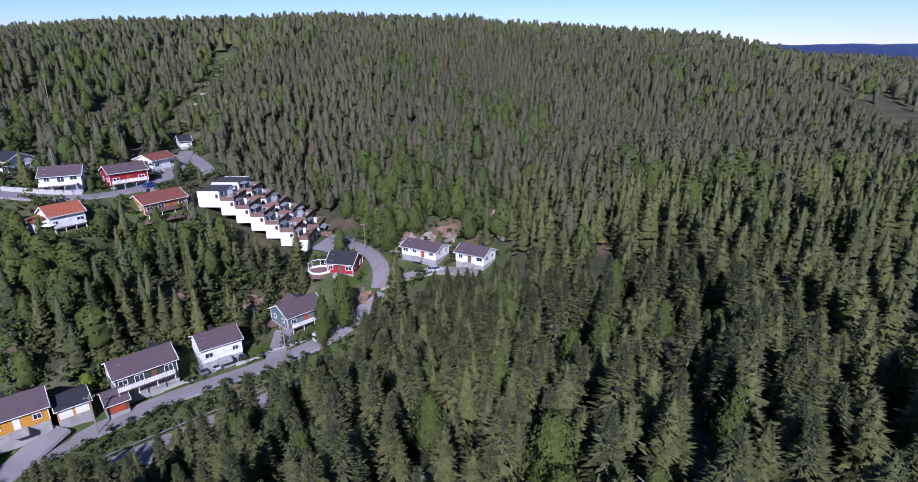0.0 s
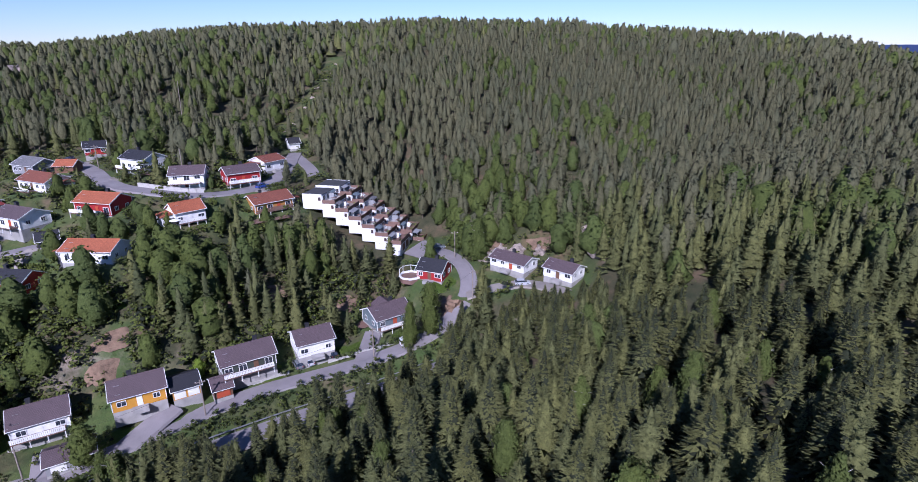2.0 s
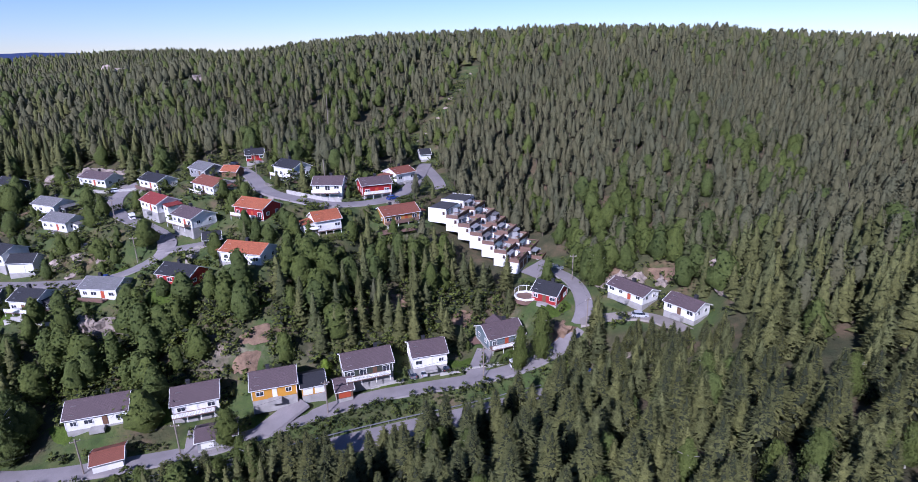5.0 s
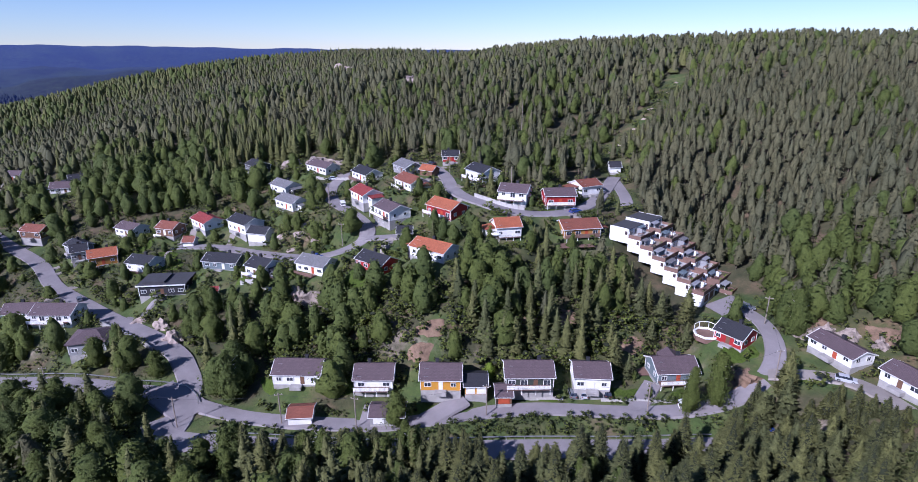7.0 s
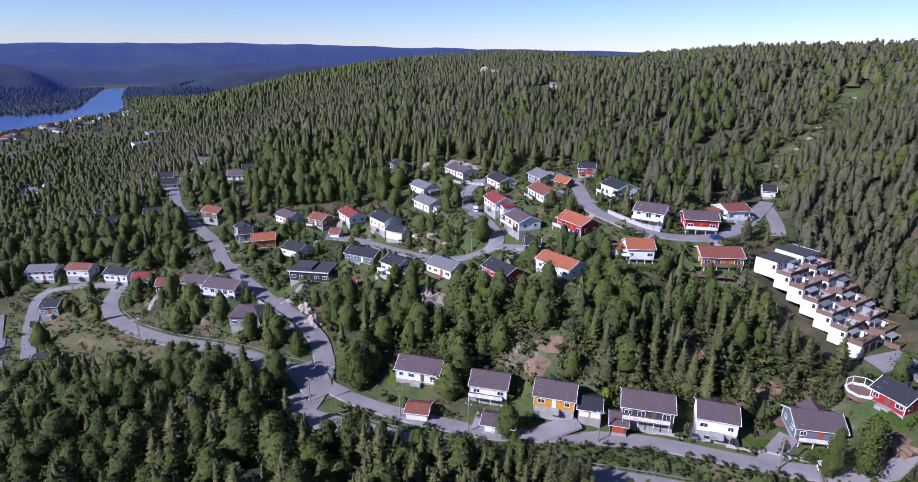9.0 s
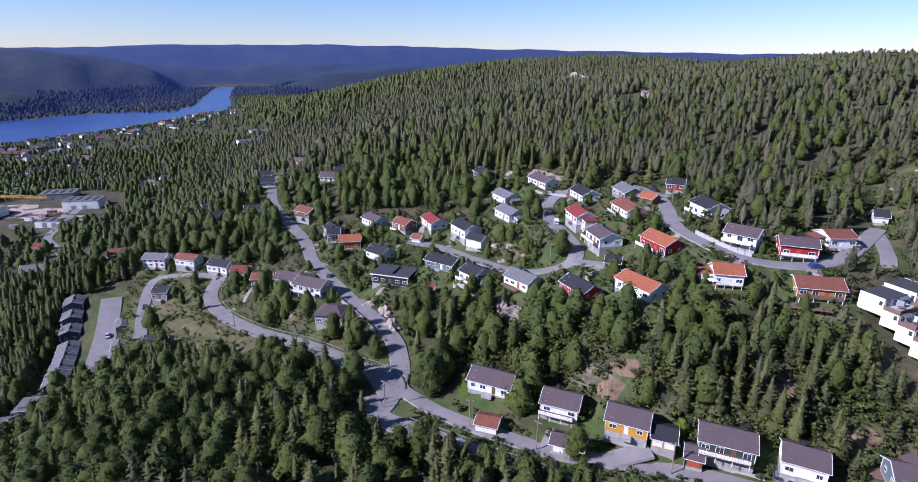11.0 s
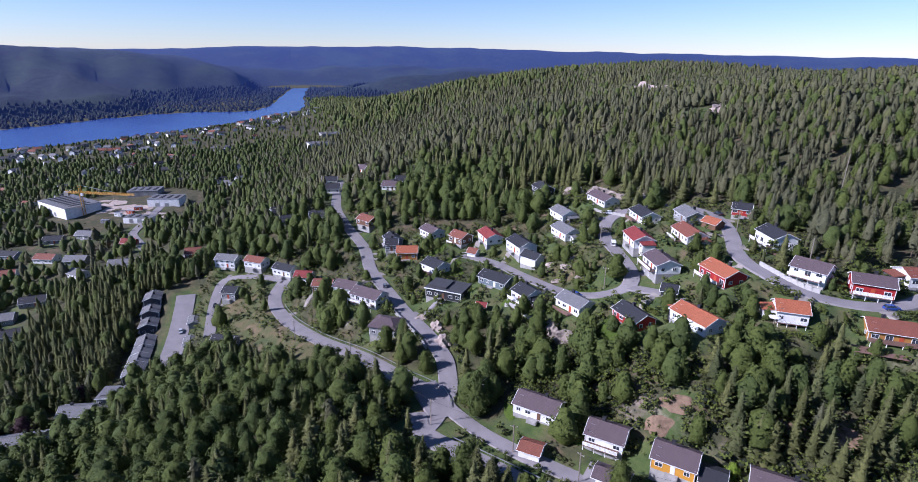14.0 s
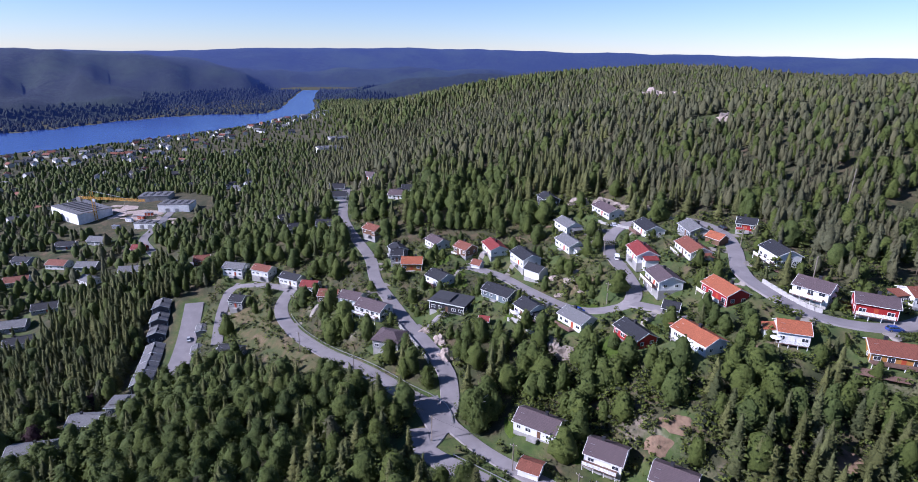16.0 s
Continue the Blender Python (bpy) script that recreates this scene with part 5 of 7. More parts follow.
stand("bushes", "green bushes and shrubs in gardens and on verges", "bushes", BUSHES, SHRUB, NONE, BARK, bx, by, t, w * 1.2, 19)

# shrubs and young trees on the slope behind the houses of the row
ROW = [(-114, 61.6), (-96, 71.7), (-84, 82), (-69, 97), (-58, 109), (-46, 122)]
vx, vy = scatter(rng, -135, -45, 60, 135, 1.9)
d, _ = from_line(vx, vy, ROW)
ok = (d > 4.6) & (d < 24) & (vx - vy < -172) & (rng.random(len(vx)) < 0.85)
ok &= glade(vx, vy) > 1.6
ok &= off_houses(vx, vy, 1.2, 0.9, 9.0)
vx, vy = vx[ok], vy[ok]
t, w = sizes(len(vx), 1.8, 4.4)
t = t * np.where(glade(vx, vy) < 4, 0.55, 1.0)
stand("slope_shrubs", "tall green shrubs covering the slope behind the houses", "bushes", BUSHES, SHRUB, NONE, BARK, vx, vy, t, w * 1.15, 24)

# thicket between the two roads, with young trees
vx, vy = scatter(rng, -112, -26, 36, 122, 1.4)
d3, d4 = from_line(vx, vy, roads[2]["line"][:, :2])[0], from_line(vx, vy, roads[3]["line"][:, :2])[0]
ok = (d3 > 3.5) & (d4 > 2.7) & (d3 + d4 < 17.5)
for h in homes:
    ok &= np.hypot(vx - h["x"], vy - h["y"]) > 0.5 * h["length"] + 2.4
for x, y in ((-78, 80), (-81, 75), (-94, 67)):
    ok &= np.hypot(vx - x, vy - y) > 5.5
vx, vy = vx[ok], vy[ok]
t, w = sizes(len(vx), 0.9, 2.3)
stand("verge_thicket", "dense green thicket on the bank between the two roads", "bushes", BUSHES, LEAF, NONE, BARK, vx, vy, t, w * 1.1, 23)
pick = (rng.random(len(vx)) < np.where(vx < -72, 0.11, 0.02)) & (from_line(vx, vy, roads[3]["line"][:, :2])[0] > 4.5)
for x, y in zip(vx[pick], vy[pick]):
    tree(KIND_BIRCH, x, y, rng.uniform(5.0, 8.0) if x < -72 else rng.uniform(3.0, 4.5), rng.uniform(1.0, 1.4), "leafy young tree on the bank below the houses", "trees on the bank")


# ---- building kit ----
class Shape:
    """Collects boxes, prisms and slabs into one mesh."""

    def __init__(self):
        self.v, self.f = [], []

    def poly(self, pts, faces):
        n = len(self.v)
        self.v += [tuple(p) for p in pts]
        self.f += [tuple(n + i for i in f) for f in faces]
        return self

    def box(self, x0, x1, y0, y1, z0, z1):
        p = [(x, y, z) for z in (z0, z1) for x, y in ((x0, y0), (x1, y0), (x1, y1), (x0, y1))]
        return self.poly(p, [(3, 2, 1, 0), (4, 5, 6, 7), (0, 1, 5, 4), (1, 2, 6, 5), (2, 3, 7, 6), (3, 0, 4, 7)])

    def bar(self, a, b, r, k=4):
        """A straight bar of radius r from a to b."""
        a, b = Vector(a), Vector(b)
        d = (b - a).normalized()
        s = d.cross(Vector((0.31, 0.17, 0.93)))
        s.normalize()
        u = d.cross(s)
        p = [c + r * (math.cos(6.2832 * i / k + 0.785) * s + math.sin(6.2832 * i / k + 0.785) * u) for c in (a, b) for i in range(k)]
        f = [(i, (i + 1) % k, k + (i + 1) % k, k + i) for i in range(k)]
        return self.poly(p, f + [tuple(reversed(range(k))), tuple(range(k, 2 * k))])

    def gable(self, x0, x1, w, z0, z1, top):
        """Walls of a house with gables at both ends."""
        p = [(x, y, z) for x in (x0, x1) for y, z in ((-w, z0), (w, z0), (w, z1), (0, top), (-w, z1))]
        return self.poly(p, [(0, 1, 2, 3, 4), (9, 8, 7, 6, 5), (0, 5, 6, 1), (1, 6, 7, 2), (2, 7, 8, 3), (3, 8, 9, 4), (4, 9, 5, 0)])

    def slab(self, a, b, c, d, thick):
        """A slab over four corners, with the thickness below it."""
        p = [Vector(q) for q in (a, b, c, d)]
        n = (p[1] - p[0]).cross(p[3] - p[0]).normalized() * thick
        return self.poly(p + [q - n for q in p], [(0, 1, 2, 3), (7, 6, 5, 4), (0, 4, 5, 1), (1, 5, 6, 2), (2, 6, 7, 3), (3, 7, 4, 0)])

    def mesh(self, name, mat):
        me = bpy.data.meshes.new(name)
        me.from_pydata(self.v, [], self.f)
        me.materials.append(mat)
        return me


KEPT = {}


def kept(key, make):
    """Meshes that alike pieces share."""
    if key not in KEPT:
        KEPT[key] = make()
    return KEPT[key]


def frame_mesh(w, h, mat):
    s, b = Shape(), 0.11
    for x0, x1, z0, z1 in ((-w / 2, w / 2, 0, b), (-w / 2, w / 2, h - b, h), (-w / 2, -w / 2 + b, b, h - b), (w / 2 - b, w / 2, b, h - b), (-0.035, 0.035, b, h - b)):
        s.box(x0, x1, -0.07, 0.02, z0, z1)
    return s.mesh("window", mat)


def window(parent, at, w, h, mat):
    o = part("window", kept(("win", w, h, mat.name), lambda: frame_mesh(w, h, mat)), parent, at=at)
    part("pane", kept(("pane", w, h), lambda: Shape().box(-w / 2 + 0.1, w / 2 - 0.1, -0.03, 0.01, 0.1, h - 0.1).mesh("pane", GLASS)), o)


def door(parent, at, w, h, mat, name="door"):
    def make():
        s = Shape().box(-w / 2, w / 2, -0.05, 0.02, 0, h)
        for i in range(4 if name == "garage_door" else 2):
            n = 4 if name == "garage_door" else 2
            s.box(-w / 2 + 0.08, w / 2 - 0.08, -0.075, -0.05, (i + 0.12) * h / n, (i + 0.88) * h / n)
        return s.mesh(name, mat)
    part(name, kept((name, w, h, mat.name), make), parent, at=at)


def railing(s, x0, x1, y, z, high=0.95, solid=True):
    """Boards of a balcony's parapet along x."""
    n = max(2, int((x1 - x0) / 0.3))
    for i in range(n):
        a = x0 + (x1 - x0) * i / n
        s.box(a + 0.02, a + (x1 - x0) / n - 0.02, y, y + 0.03, z + 0.06, z + high)
    s.box(x0, x1, y - 0.03, y + 0.06, z + high, z + high + 0.07)


def build_house(h, rng):
    L, W, wh, rh = h["length"], h["width"], h["wall"], h["roof"]
    kind = h["kind"]
    root = new("garage" if kind == "garage" else "house")
    root.matrix_world = pose(h["x"], h["y"], h["z"], 0, 0, h["turn"])
    tagged(root, h["label"], "garage" if kind == "garage" else "house", "garages" if kind == "garage" else "houses of the valley")
    x0, x1, w = -L / 2, L / 2, W / 2
    part("foundation", Shape().box(x0 - 0.02, x1 + 0.02, -w - 0.02, w + 0.02, -3.2, 0.12).mesh("foundation", CONCRETE), root)
    trim = TRIM
    s = Shape()
    if kind == "flat":
        s.box(x0, x1, -w, w, 0.12, wh)
        part("wall", s.mesh("wall", h["walls"]), root)
        r = Shape().box(x0 - 0.5, x1 + 0.5, -w - 0.6, w + 0.5, wh, wh + 0.28)
        r.box(x0 + 1, x1 - L * 0.45, -w + 1, w - 1, wh + 0.28, wh + 0.9)
        part("roof", r.mesh("roof", h["tiles"]), root)
        part("roof_edge", Shape().box(x0 - 0.56, x1 + 0.56, -w - 0.66, -w - 0.6, wh - 0.05, wh + 0.34).mesh("roof_edge", trim), root)
    elif h.get("hip"):
        s.box(x0, x1, -w, w, 0.12, wh)
        part("wall", s.mesh("wall", h["walls"]), root)
        e, o = wh, 0.6
        p = [(x0 - o, -w - o, e), (x1 + o, -w - o, e), (x1 + o, w + o, e), (x0 - o, w + o, e), (x0 + w * 0.7, 0, e + rh), (x1 - w * 0.7, 0, e + rh)]
        q = [(a, b, c - 0.2) for a, b, c in p[:4]]
        part("roof", Shape().poly(p + q, [(0, 1, 5, 4), (1, 2, 5), (2, 3, 4, 5), (3, 0, 4), (0, 6, 7, 1), (1, 7, 8, 2), (2, 8, 9, 3), (3, 9, 6, 0), (9, 8, 7, 6)]).mesh("roof", h["tiles"]), root)
    else:
        s.gable(x0, x1, w, 0.12, wh, wh + rh - 0.06)
        part("wall", s.mesh("wall", h["walls"]), root)
        o, e = 0.55, 0.45
        dz = rh / w * o
        r = Shape()
        for sy in (-1, 1):
            a, b = (x0 - e, sy * (w + o), wh - dz), (x1 + e, sy * (w + o), wh - dz)
            c, d = (x1 + e, 0, wh + rh), (x0 - e, 0, wh + rh)
            r.slab(*((a, b, c, d) if sy < 0 else (b, a, d, c)), 0.2)
        part("roof", r.mesh("roof", h["tiles"]), root)
        part("ridge_cap", Shape().bar((x0 - e, 0, wh + rh + 0.02), (x1 + e, 0, wh + rh + 0.02), 0.13, 6).mesh("ridge_cap", h["tiles"]), root)
        for sx in (-1, 1):
            bb, xe = Shape(), sx * (L / 2 + e)
            for sy in (-1, 1):
                a, c = Vector((xe, sy * (w + o), wh - dz)), Vector((xe, 0, wh + rh))
                bb.poly([a + Vector((k, 0, z)) for z in (-0.24, 0.03) for k in (-0.04, 0.05)] + [c + Vector((k, 0, z)) for z in (-0.24, 0.03) for k in (-0.04, 0.05)],
                        [(0, 1, 3, 2), (4, 6, 7, 5), (0, 2, 6, 4), (1, 5, 7, 3), (2, 3, 7, 6), (0, 4, 5, 1)])
            part("barge_board", bb.mesh("barge_board", trim), root)
        part("gutter", Shape().bar((x0 - e, -w - o - 0.06, wh - dz - 0.05), (x1 + e, -w - o - 0.06, wh - dz - 0.05), 0.07, 6).mesh("gutter", trim), root)
        if kind == "house":
            cx = rng.uniform(-L * 0.2, L * 0.25)
            c = Shape().box(cx - 0.4, cx + 0.4, 0.3, 1.0, wh + rh * 0.55, wh + rh + 0.75)
            c.box(cx - 0.46, cx + 0.46, 0.24, 1.06, wh + rh + 0.75, wh + rh + 0.85)
            part("chimney", c.mesh("chimney", TILE_DARK), root)
            sx = Shape()
            for z in (0.4, 0.9):
                sx.box(-L * 0.42, -L * 0.42 + 1.0, -w * z, -w * z + 0.04, wh + rh * (1 - z) + 0.1, wh + rh * (1 - z) + 0.16)
            part("snow_guard", sx.mesh("snow_guard", STEEL), root)
        if h.get("cross"):
            g = Shape().gable(-2.4, 2.4, 2.6, wh - 0.5, wh + 0.3, wh + rh - 0.2)
            part("rear_gable", g.mesh("rear_gable", h["tiles"]), root, at=pose(0.5, w * 0.55, 0.25, 0, 0, 90))
    if kind == "garage":
        n = h.get("doors", 0)
        for i in range(n):
            if h.get("gable"):
                door(root, pose(x1 + 0.02, 0, 0.3, 0, 0, 90), 2.6, 2.1, h.get("door", TRIM), "garage_door")
                door(root, pose(0, -w - 0.02, 0.3, 0, 0, 0), min(2.6, L - 1), 2.0, h.get("door", TRIM), "garage_door")
            else:
                door(root, pose(x0 + L * (i + 0.5) / n, -w - 0.02, 0.3), min(2.4, L / n - 0.4), 2.05, h.get("door", TRIM), "garage_door")
        return root
    # windows and doors
    levels = [1.1] if wh < 4.6 else [0.95, wh - 1.75]
    if h["front"] == "balcony" and wh > 4.1 and len(levels) == 1:
        levels = [0.9, wh - 1.6]
    n = max(3, int(L / 2.5))
    for lev, z in enumerate(levels):
        for i in range(n):
            x = x0 + L * (i + 0.5) / n + rng.uniform(-0.15, 0.15)
            if lev == 0 and i == (n // 2):
                door(root, pose(x, -w - 0.02, 0.36), 1.0, 2.1, [DOOR_RED, BROWN, TRIM][rng.integers(3)])
            elif lev == len(levels) - 1 and h["front"] == "balcony" and i % 2:
                window(root, pose(x, -w - 0.02, z - 0.65), 1.7, 1.9, trim)
            else:
                window(root, pose(x, -w - 0.02, z), [1.3, 1.7][rng.integers(2)], 1.15, trim)
        for side in (-1, 1):
            for y in (-W * 0.24, W * 0.24):
                window(root, pose(side * (L / 2 + 0.02), y, z, 0, 0, 90 * side), 1.2, 1.15, trim)
        for i in range(max(2, n - 1)):
            window(root, pose(x0 + L * (i + 0.5) / max(2, n - 1), w + 0.02, z, 0, 0, 180), 1.2, 1.1, trim)
    for cx in (x0, x1):
        for cy in (-w, w):
            part("corner_board", kept(("corner", wh), lambda: Shape().box(-0.08, 0.08, -0.08, 0.08, 0.36, wh - 0.02).mesh("corner_board", trim)), root, at=pose(cx, cy, 0))
    if kind == "house" and h["z"] > 1 and h["x"] < -60 and rng.random() < 0.5:
        # a lower annex against one gable end
        sx = 1 if rng.random() < 0.5 else -1
        ax0, ax1 = (x1 - 0.02, x1 + 2.9) if sx > 0 else (x0 - 2.9, x0 + 0.02)
        aw, ah = w * 0.62, min(wh * 0.72, 2.5)
        annex = part("annex", Shape().box(ax0, ax1, -aw + 0.6, aw + 0.6, -2.2, ah).mesh("annex", h["walls"] if rng.random() < 0.6 else CHARCOAL), root)
        hi, lo = (ax0, ax1 + 0.4) if sx > 0 else (ax1, ax0 - 0.4)
        q = [(hi, -aw + 0.3, ah + 0.55), (lo, -aw + 0.3, ah + 0.05), (lo, aw + 0.9, ah + 0.05), (hi, aw + 0.9, ah + 0.55)]
        part("annex_roof", Shape().slab(*(q if sx > 0 else q[::-1]), 0.16).mesh("annex_roof", h["tiles"]), annex)
        window(annex, pose((ax0 + ax1) / 2, -aw + 0.58, 0.9), 1.3, 1.1, trim)
    if h["front"] == "balcony":
        bz, dpt = (wh - 2.5 if wh > 4.1 else 0.9), 2.0
        b = Shape().box(x0, x1 - L * 0.08, -w - dpt, -w, bz - 0.2, bz)
        bal = part("balcony", b.mesh("balcony", DECK), root)
        r = Shape()
        railing(r, x0, x1 - L * 0.08, -w - dpt, bz)
        part("railing", r.mesh("railing", TRIM if h["walls"] not in (OCHRE, BROWN) else DECK), bal)
        for i in range(4):
            x = x0 + 0.15 + (L * 0.92 - 0.3) * i / 3
            part("post", kept(("post", bz), lambda: Shape().box(-0.07, 0.07, 0, 0.14, -0.6, bz - 0.2).mesh("post", TRIM)), bal, at=pose(x, -w - dpt, 0))
    elif h["z"] > 1 and h["x"] < -60 and rng.random() < 0.6:
        # a wooden veranda along part of the front
        va, vb = x0 + L * 0.08, x0 + L * rng.uniform(0.55, 0.85)
        deck = part("veranda", Shape().box(va, vb, -w - 2.3, -w - 0.02, 0.05, 0.28).box(va + 0.1, va + 0.25, -w - 2.2, -w - 2.05, -1.8, 0.05).box(vb - 0.25, vb - 0.1, -w - 2.2, -w - 2.05, -1.8, 0.05).mesh("veranda", DECK), root)
        r = Shape()
        railing(r, va, vb, -w - 2.3, 0.28)
        part("railing", r.mesh("railing", TRIM if rng.random() < 0.6 else DECK), deck)
    else:
        part("doorstep", Shape().box(-1.4, 1.4, -w - 1.6, -w, -0.6, 0.3).mesh("doorstep", CONCRETE), root)
    return root


rng = np.random.default_rng(21)
for spec in homes:
    build_house(spec, rng)


# ---- terraced flats stepping down the slope ----
def terrace_row(x, y, z, deep, count, first, run, rng):
    """A row of flats: each unit one step lower, its whole deck on the roof of the next."""
    root = tagged(new("terraced_flats"), "white plastered terraced flats with brown decks stepping down the slope", "apartment house", "terraced flats")
    root.matrix_world = pose(x, y, z)
    a, top = 0.0, 0.0
    for i in range(count):
        wide = first if i == 0 else run
        fx, low = a + wide, top - DROP
        part("unit_wall", Shape().box(a, fx, 0, deep, top - 4.4, top).mesh("unit_wall", PLASTER), root)
        if i == 0:
            part("roof", Shape().box(a + 0.1, fx + 0.25, 0.12, deep - 0.12, 0.01, 0.14).mesh("roof", FELT), root)
            for yy in (0, deep - 0.14):
                part("parapet", Shape().box(a, fx, yy, yy + 0.14, 0, 0.22).mesh("parapet", PLASTER), root)
        deck = part("deck", Shape().box(fx + 0.02, fx + run, 0.03, deep - 0.03, low + 0.01, low + 0.12).mesh("deck", (TIMBER, DECK, STONE_WALL)[int(rng.integers(3))]), root)
        # brown boarded breast walls round the deck, the outer one with planks between posts
        for yy in (0.0, deep - 0.09):
            part("side_board", Shape().box(fx + 0.06, fx + run + 0.06, yy - 0.02, yy + 0.09, low - 0.3, low + 0.88).mesh("side_board", DECK), deck)
        rl = Shape()
        for k in range(5):
            rl.box(fx + run, fx + run + 0.05, 0.1, deep - 0.1, low - 0.25 + k * 0.24, low - 0.04 + k * 0.24)
        for k in range(6):
            yy = 0.15 + k * (deep - 0.42) / 5
            rl.box(fx + run - 0.09, fx + run, yy, yy + 0.1, low + 0.1, low + 0.95)
        rl.box(fx + run - 0.12, fx + run + 0.1, 0.02, deep - 0.02, low + 0.94, low + 1.0)
        part("railing", rl.mesh("railing", DECK if i % 2 else BROWN), deck)
        split = deep * rng.uniform(0.42, 0.58)
        part("side_screen", Shape().box(fx + 0.05, fx + 2.0, split - 0.05, split + 0.05, low + 0.12, low + 1.9).mesh("side_screen", TRIM if i % 2 else GREY), deck)
        # a sloping awning or glazed lean-to over part of the deck
        y0, y1 = (0.3, split - 0.3) if rng.random() < 0.6 else (split + 0.3, deep - 0.3)
        out = rng.uniform(1.1, 1.9)
        aw = Shape()
        aw.poly([(fx, y0, top + 0.06), (fx + out, y0, top - 0.34), (fx + out, y1, top - 0.34), (fx, y1, top + 0.06), (fx, y0, top - 0.02), (fx + out, y0, top - 0.42), (fx + out, y1, top - 0.42), (fx, y1, top - 0.02)],
                [(0, 1, 2, 3), (7, 6, 5, 4), (0, 4, 5, 1), (1, 5, 6, 2), (2, 6, 7, 3), (3, 7, 4, 0)])
        part("awning", aw.mesh("awning", (TILE_SLATE, GREY_BLUE, GREY)[int(rng.integers(3))]), root)
        for yy in (y0 + 0.05, y1 - 0.12):
            part("awning_post", Shape().box(fx + out - 0.1, fx + out - 0.03, yy, yy + 0.07, low + 0.12, top - 0.40).mesh("awning_post", TRIM), root)
        for k in range(3):
            window(root, pose(fx + 0.02, deep * (k + 0.5) / 3, low + 0.22, 0, 0, 90), 1.9, 1.75, TRIM)
        window(root, pose(fx - 0.75, -0.02, top - 1.75), 0.75, 1.1, BROWN)
        if i:
            for back in (1.9, 2.6):
                window(root, pose(fx - back, -0.02, top - 2.9), 0.45, 0.45, TRIM)
        a, top = fx, low
    part("end_wall", Shape().box(a, a + run - 0.05, 0, deep, top - 4.4, top).mesh("end_wall", PLASTER), root)
    for k in range(2):
        door(root, pose(a + run - 0.03, deep * (0.3 + 0.4 * k), top - 2.7, 0, 0, 90), 2.4, 2.1, BROWN, "garage_door")
    return root


DROP = 2.28
ROWS = [(-79.8, 149.6, 24.9, 8.8, 6, 6.2, 4.0), (-81.2, 161.5, 24.7, 8.6, 7, 8.1, 3.87)]
for row in ROWS:
    terrace_row(*row, rng)


def deck_planter(x, y, z, turn, green):
    """A wooden trough with a clipped plant on a roof terrace."""
    root = tagged(new("planter"), "wooden planter with green plants on a roof terrace", "planter", "planters of the terraces")
    root.matrix_world = pose(x, y, z, 0, 0, turn)
    s = Shape().box(-0.6, 0.6, -0.22, 0.22, 0, 0.06)
    for x0, x1, y0, y1 in ((-0.6, 0.6, -0.22, -0.17), (-0.6, 0.6, 0.17, 0.22), (-0.6, -0.55, -0.17, 0.17), (0.55, 0.6, -0.17, 0.17)):
        s.box(x0, x1, y0, y1, 0.06, 0.45)
    part("trough", kept("trough", lambda: s.mesh("trough", TIMBER)), root)
    part("plant", kept(("plant", green.name), lambda: crown_mesh("plant", soft(crown_shape(401, 4, 40, 0.2, 0.55, 0.10)), green)), root)


def deck_table(x, y, z, turn):
    """A garden table with four legs."""
    root = tagged(new("garden_table"), "small wooden garden table on a roof terrace", "table", "tables of the terraces")
    root.matrix_world = pose(x, y, z, 0, 0, turn)
    part("tabletop", kept("table_top", lambda: Shape().box(-0.8, 0.8, -0.45, 0.45, 0.70, 0.75).mesh("tabletop", DECK)), root)
    for sx in (-0.7, 0.7):
        for sy in (-0.36, 0.36):
            part("leg", kept("table_leg", lambda: Shape().box(-0.04, 0.04, -0.04, 0.04, 0, 0.70).mesh("leg", DECK)), root, at=pose(sx, sy, 0))


def deck_bench(x, y, z, turn):
    """A bench with a slatted back."""
    root = tagged(new("garden_bench"), "pale garden bench on a roof terrace", "bench", "benches of the terraces")
    root.matrix_world = pose(x, y, z, 0, 0, turn)
    part("seat", kept("bench_seat", lambda: Shape().box(-0.75, 0.75, -0.25, 0.25, 0.38, 0.45).mesh("seat", TRIM)), root)
    part("backrest", kept("bench_back", lambda: Shape().box(-0.75, 0.75, 0.2, 0.26, 0.45, 0.62).box(-0.75, 0.75, 0.2, 0.26, 0.68, 0.88).box(-0.7, -0.62, 0.26, 0.3, 0.4, 0.88).box(0.62, 0.7, 0.26, 0.3, 0.4, 0.88).mesh("backrest", TRIM)), root)
    for sx in (-0.65, 0.65):
        part("leg", kept("bench_leg", lambda: Shape().box(-0.04, 0.04, -0.22, 0.22, 0, 0.38).mesh("leg", TRIM)), root, at=pose(sx, 0, 0))


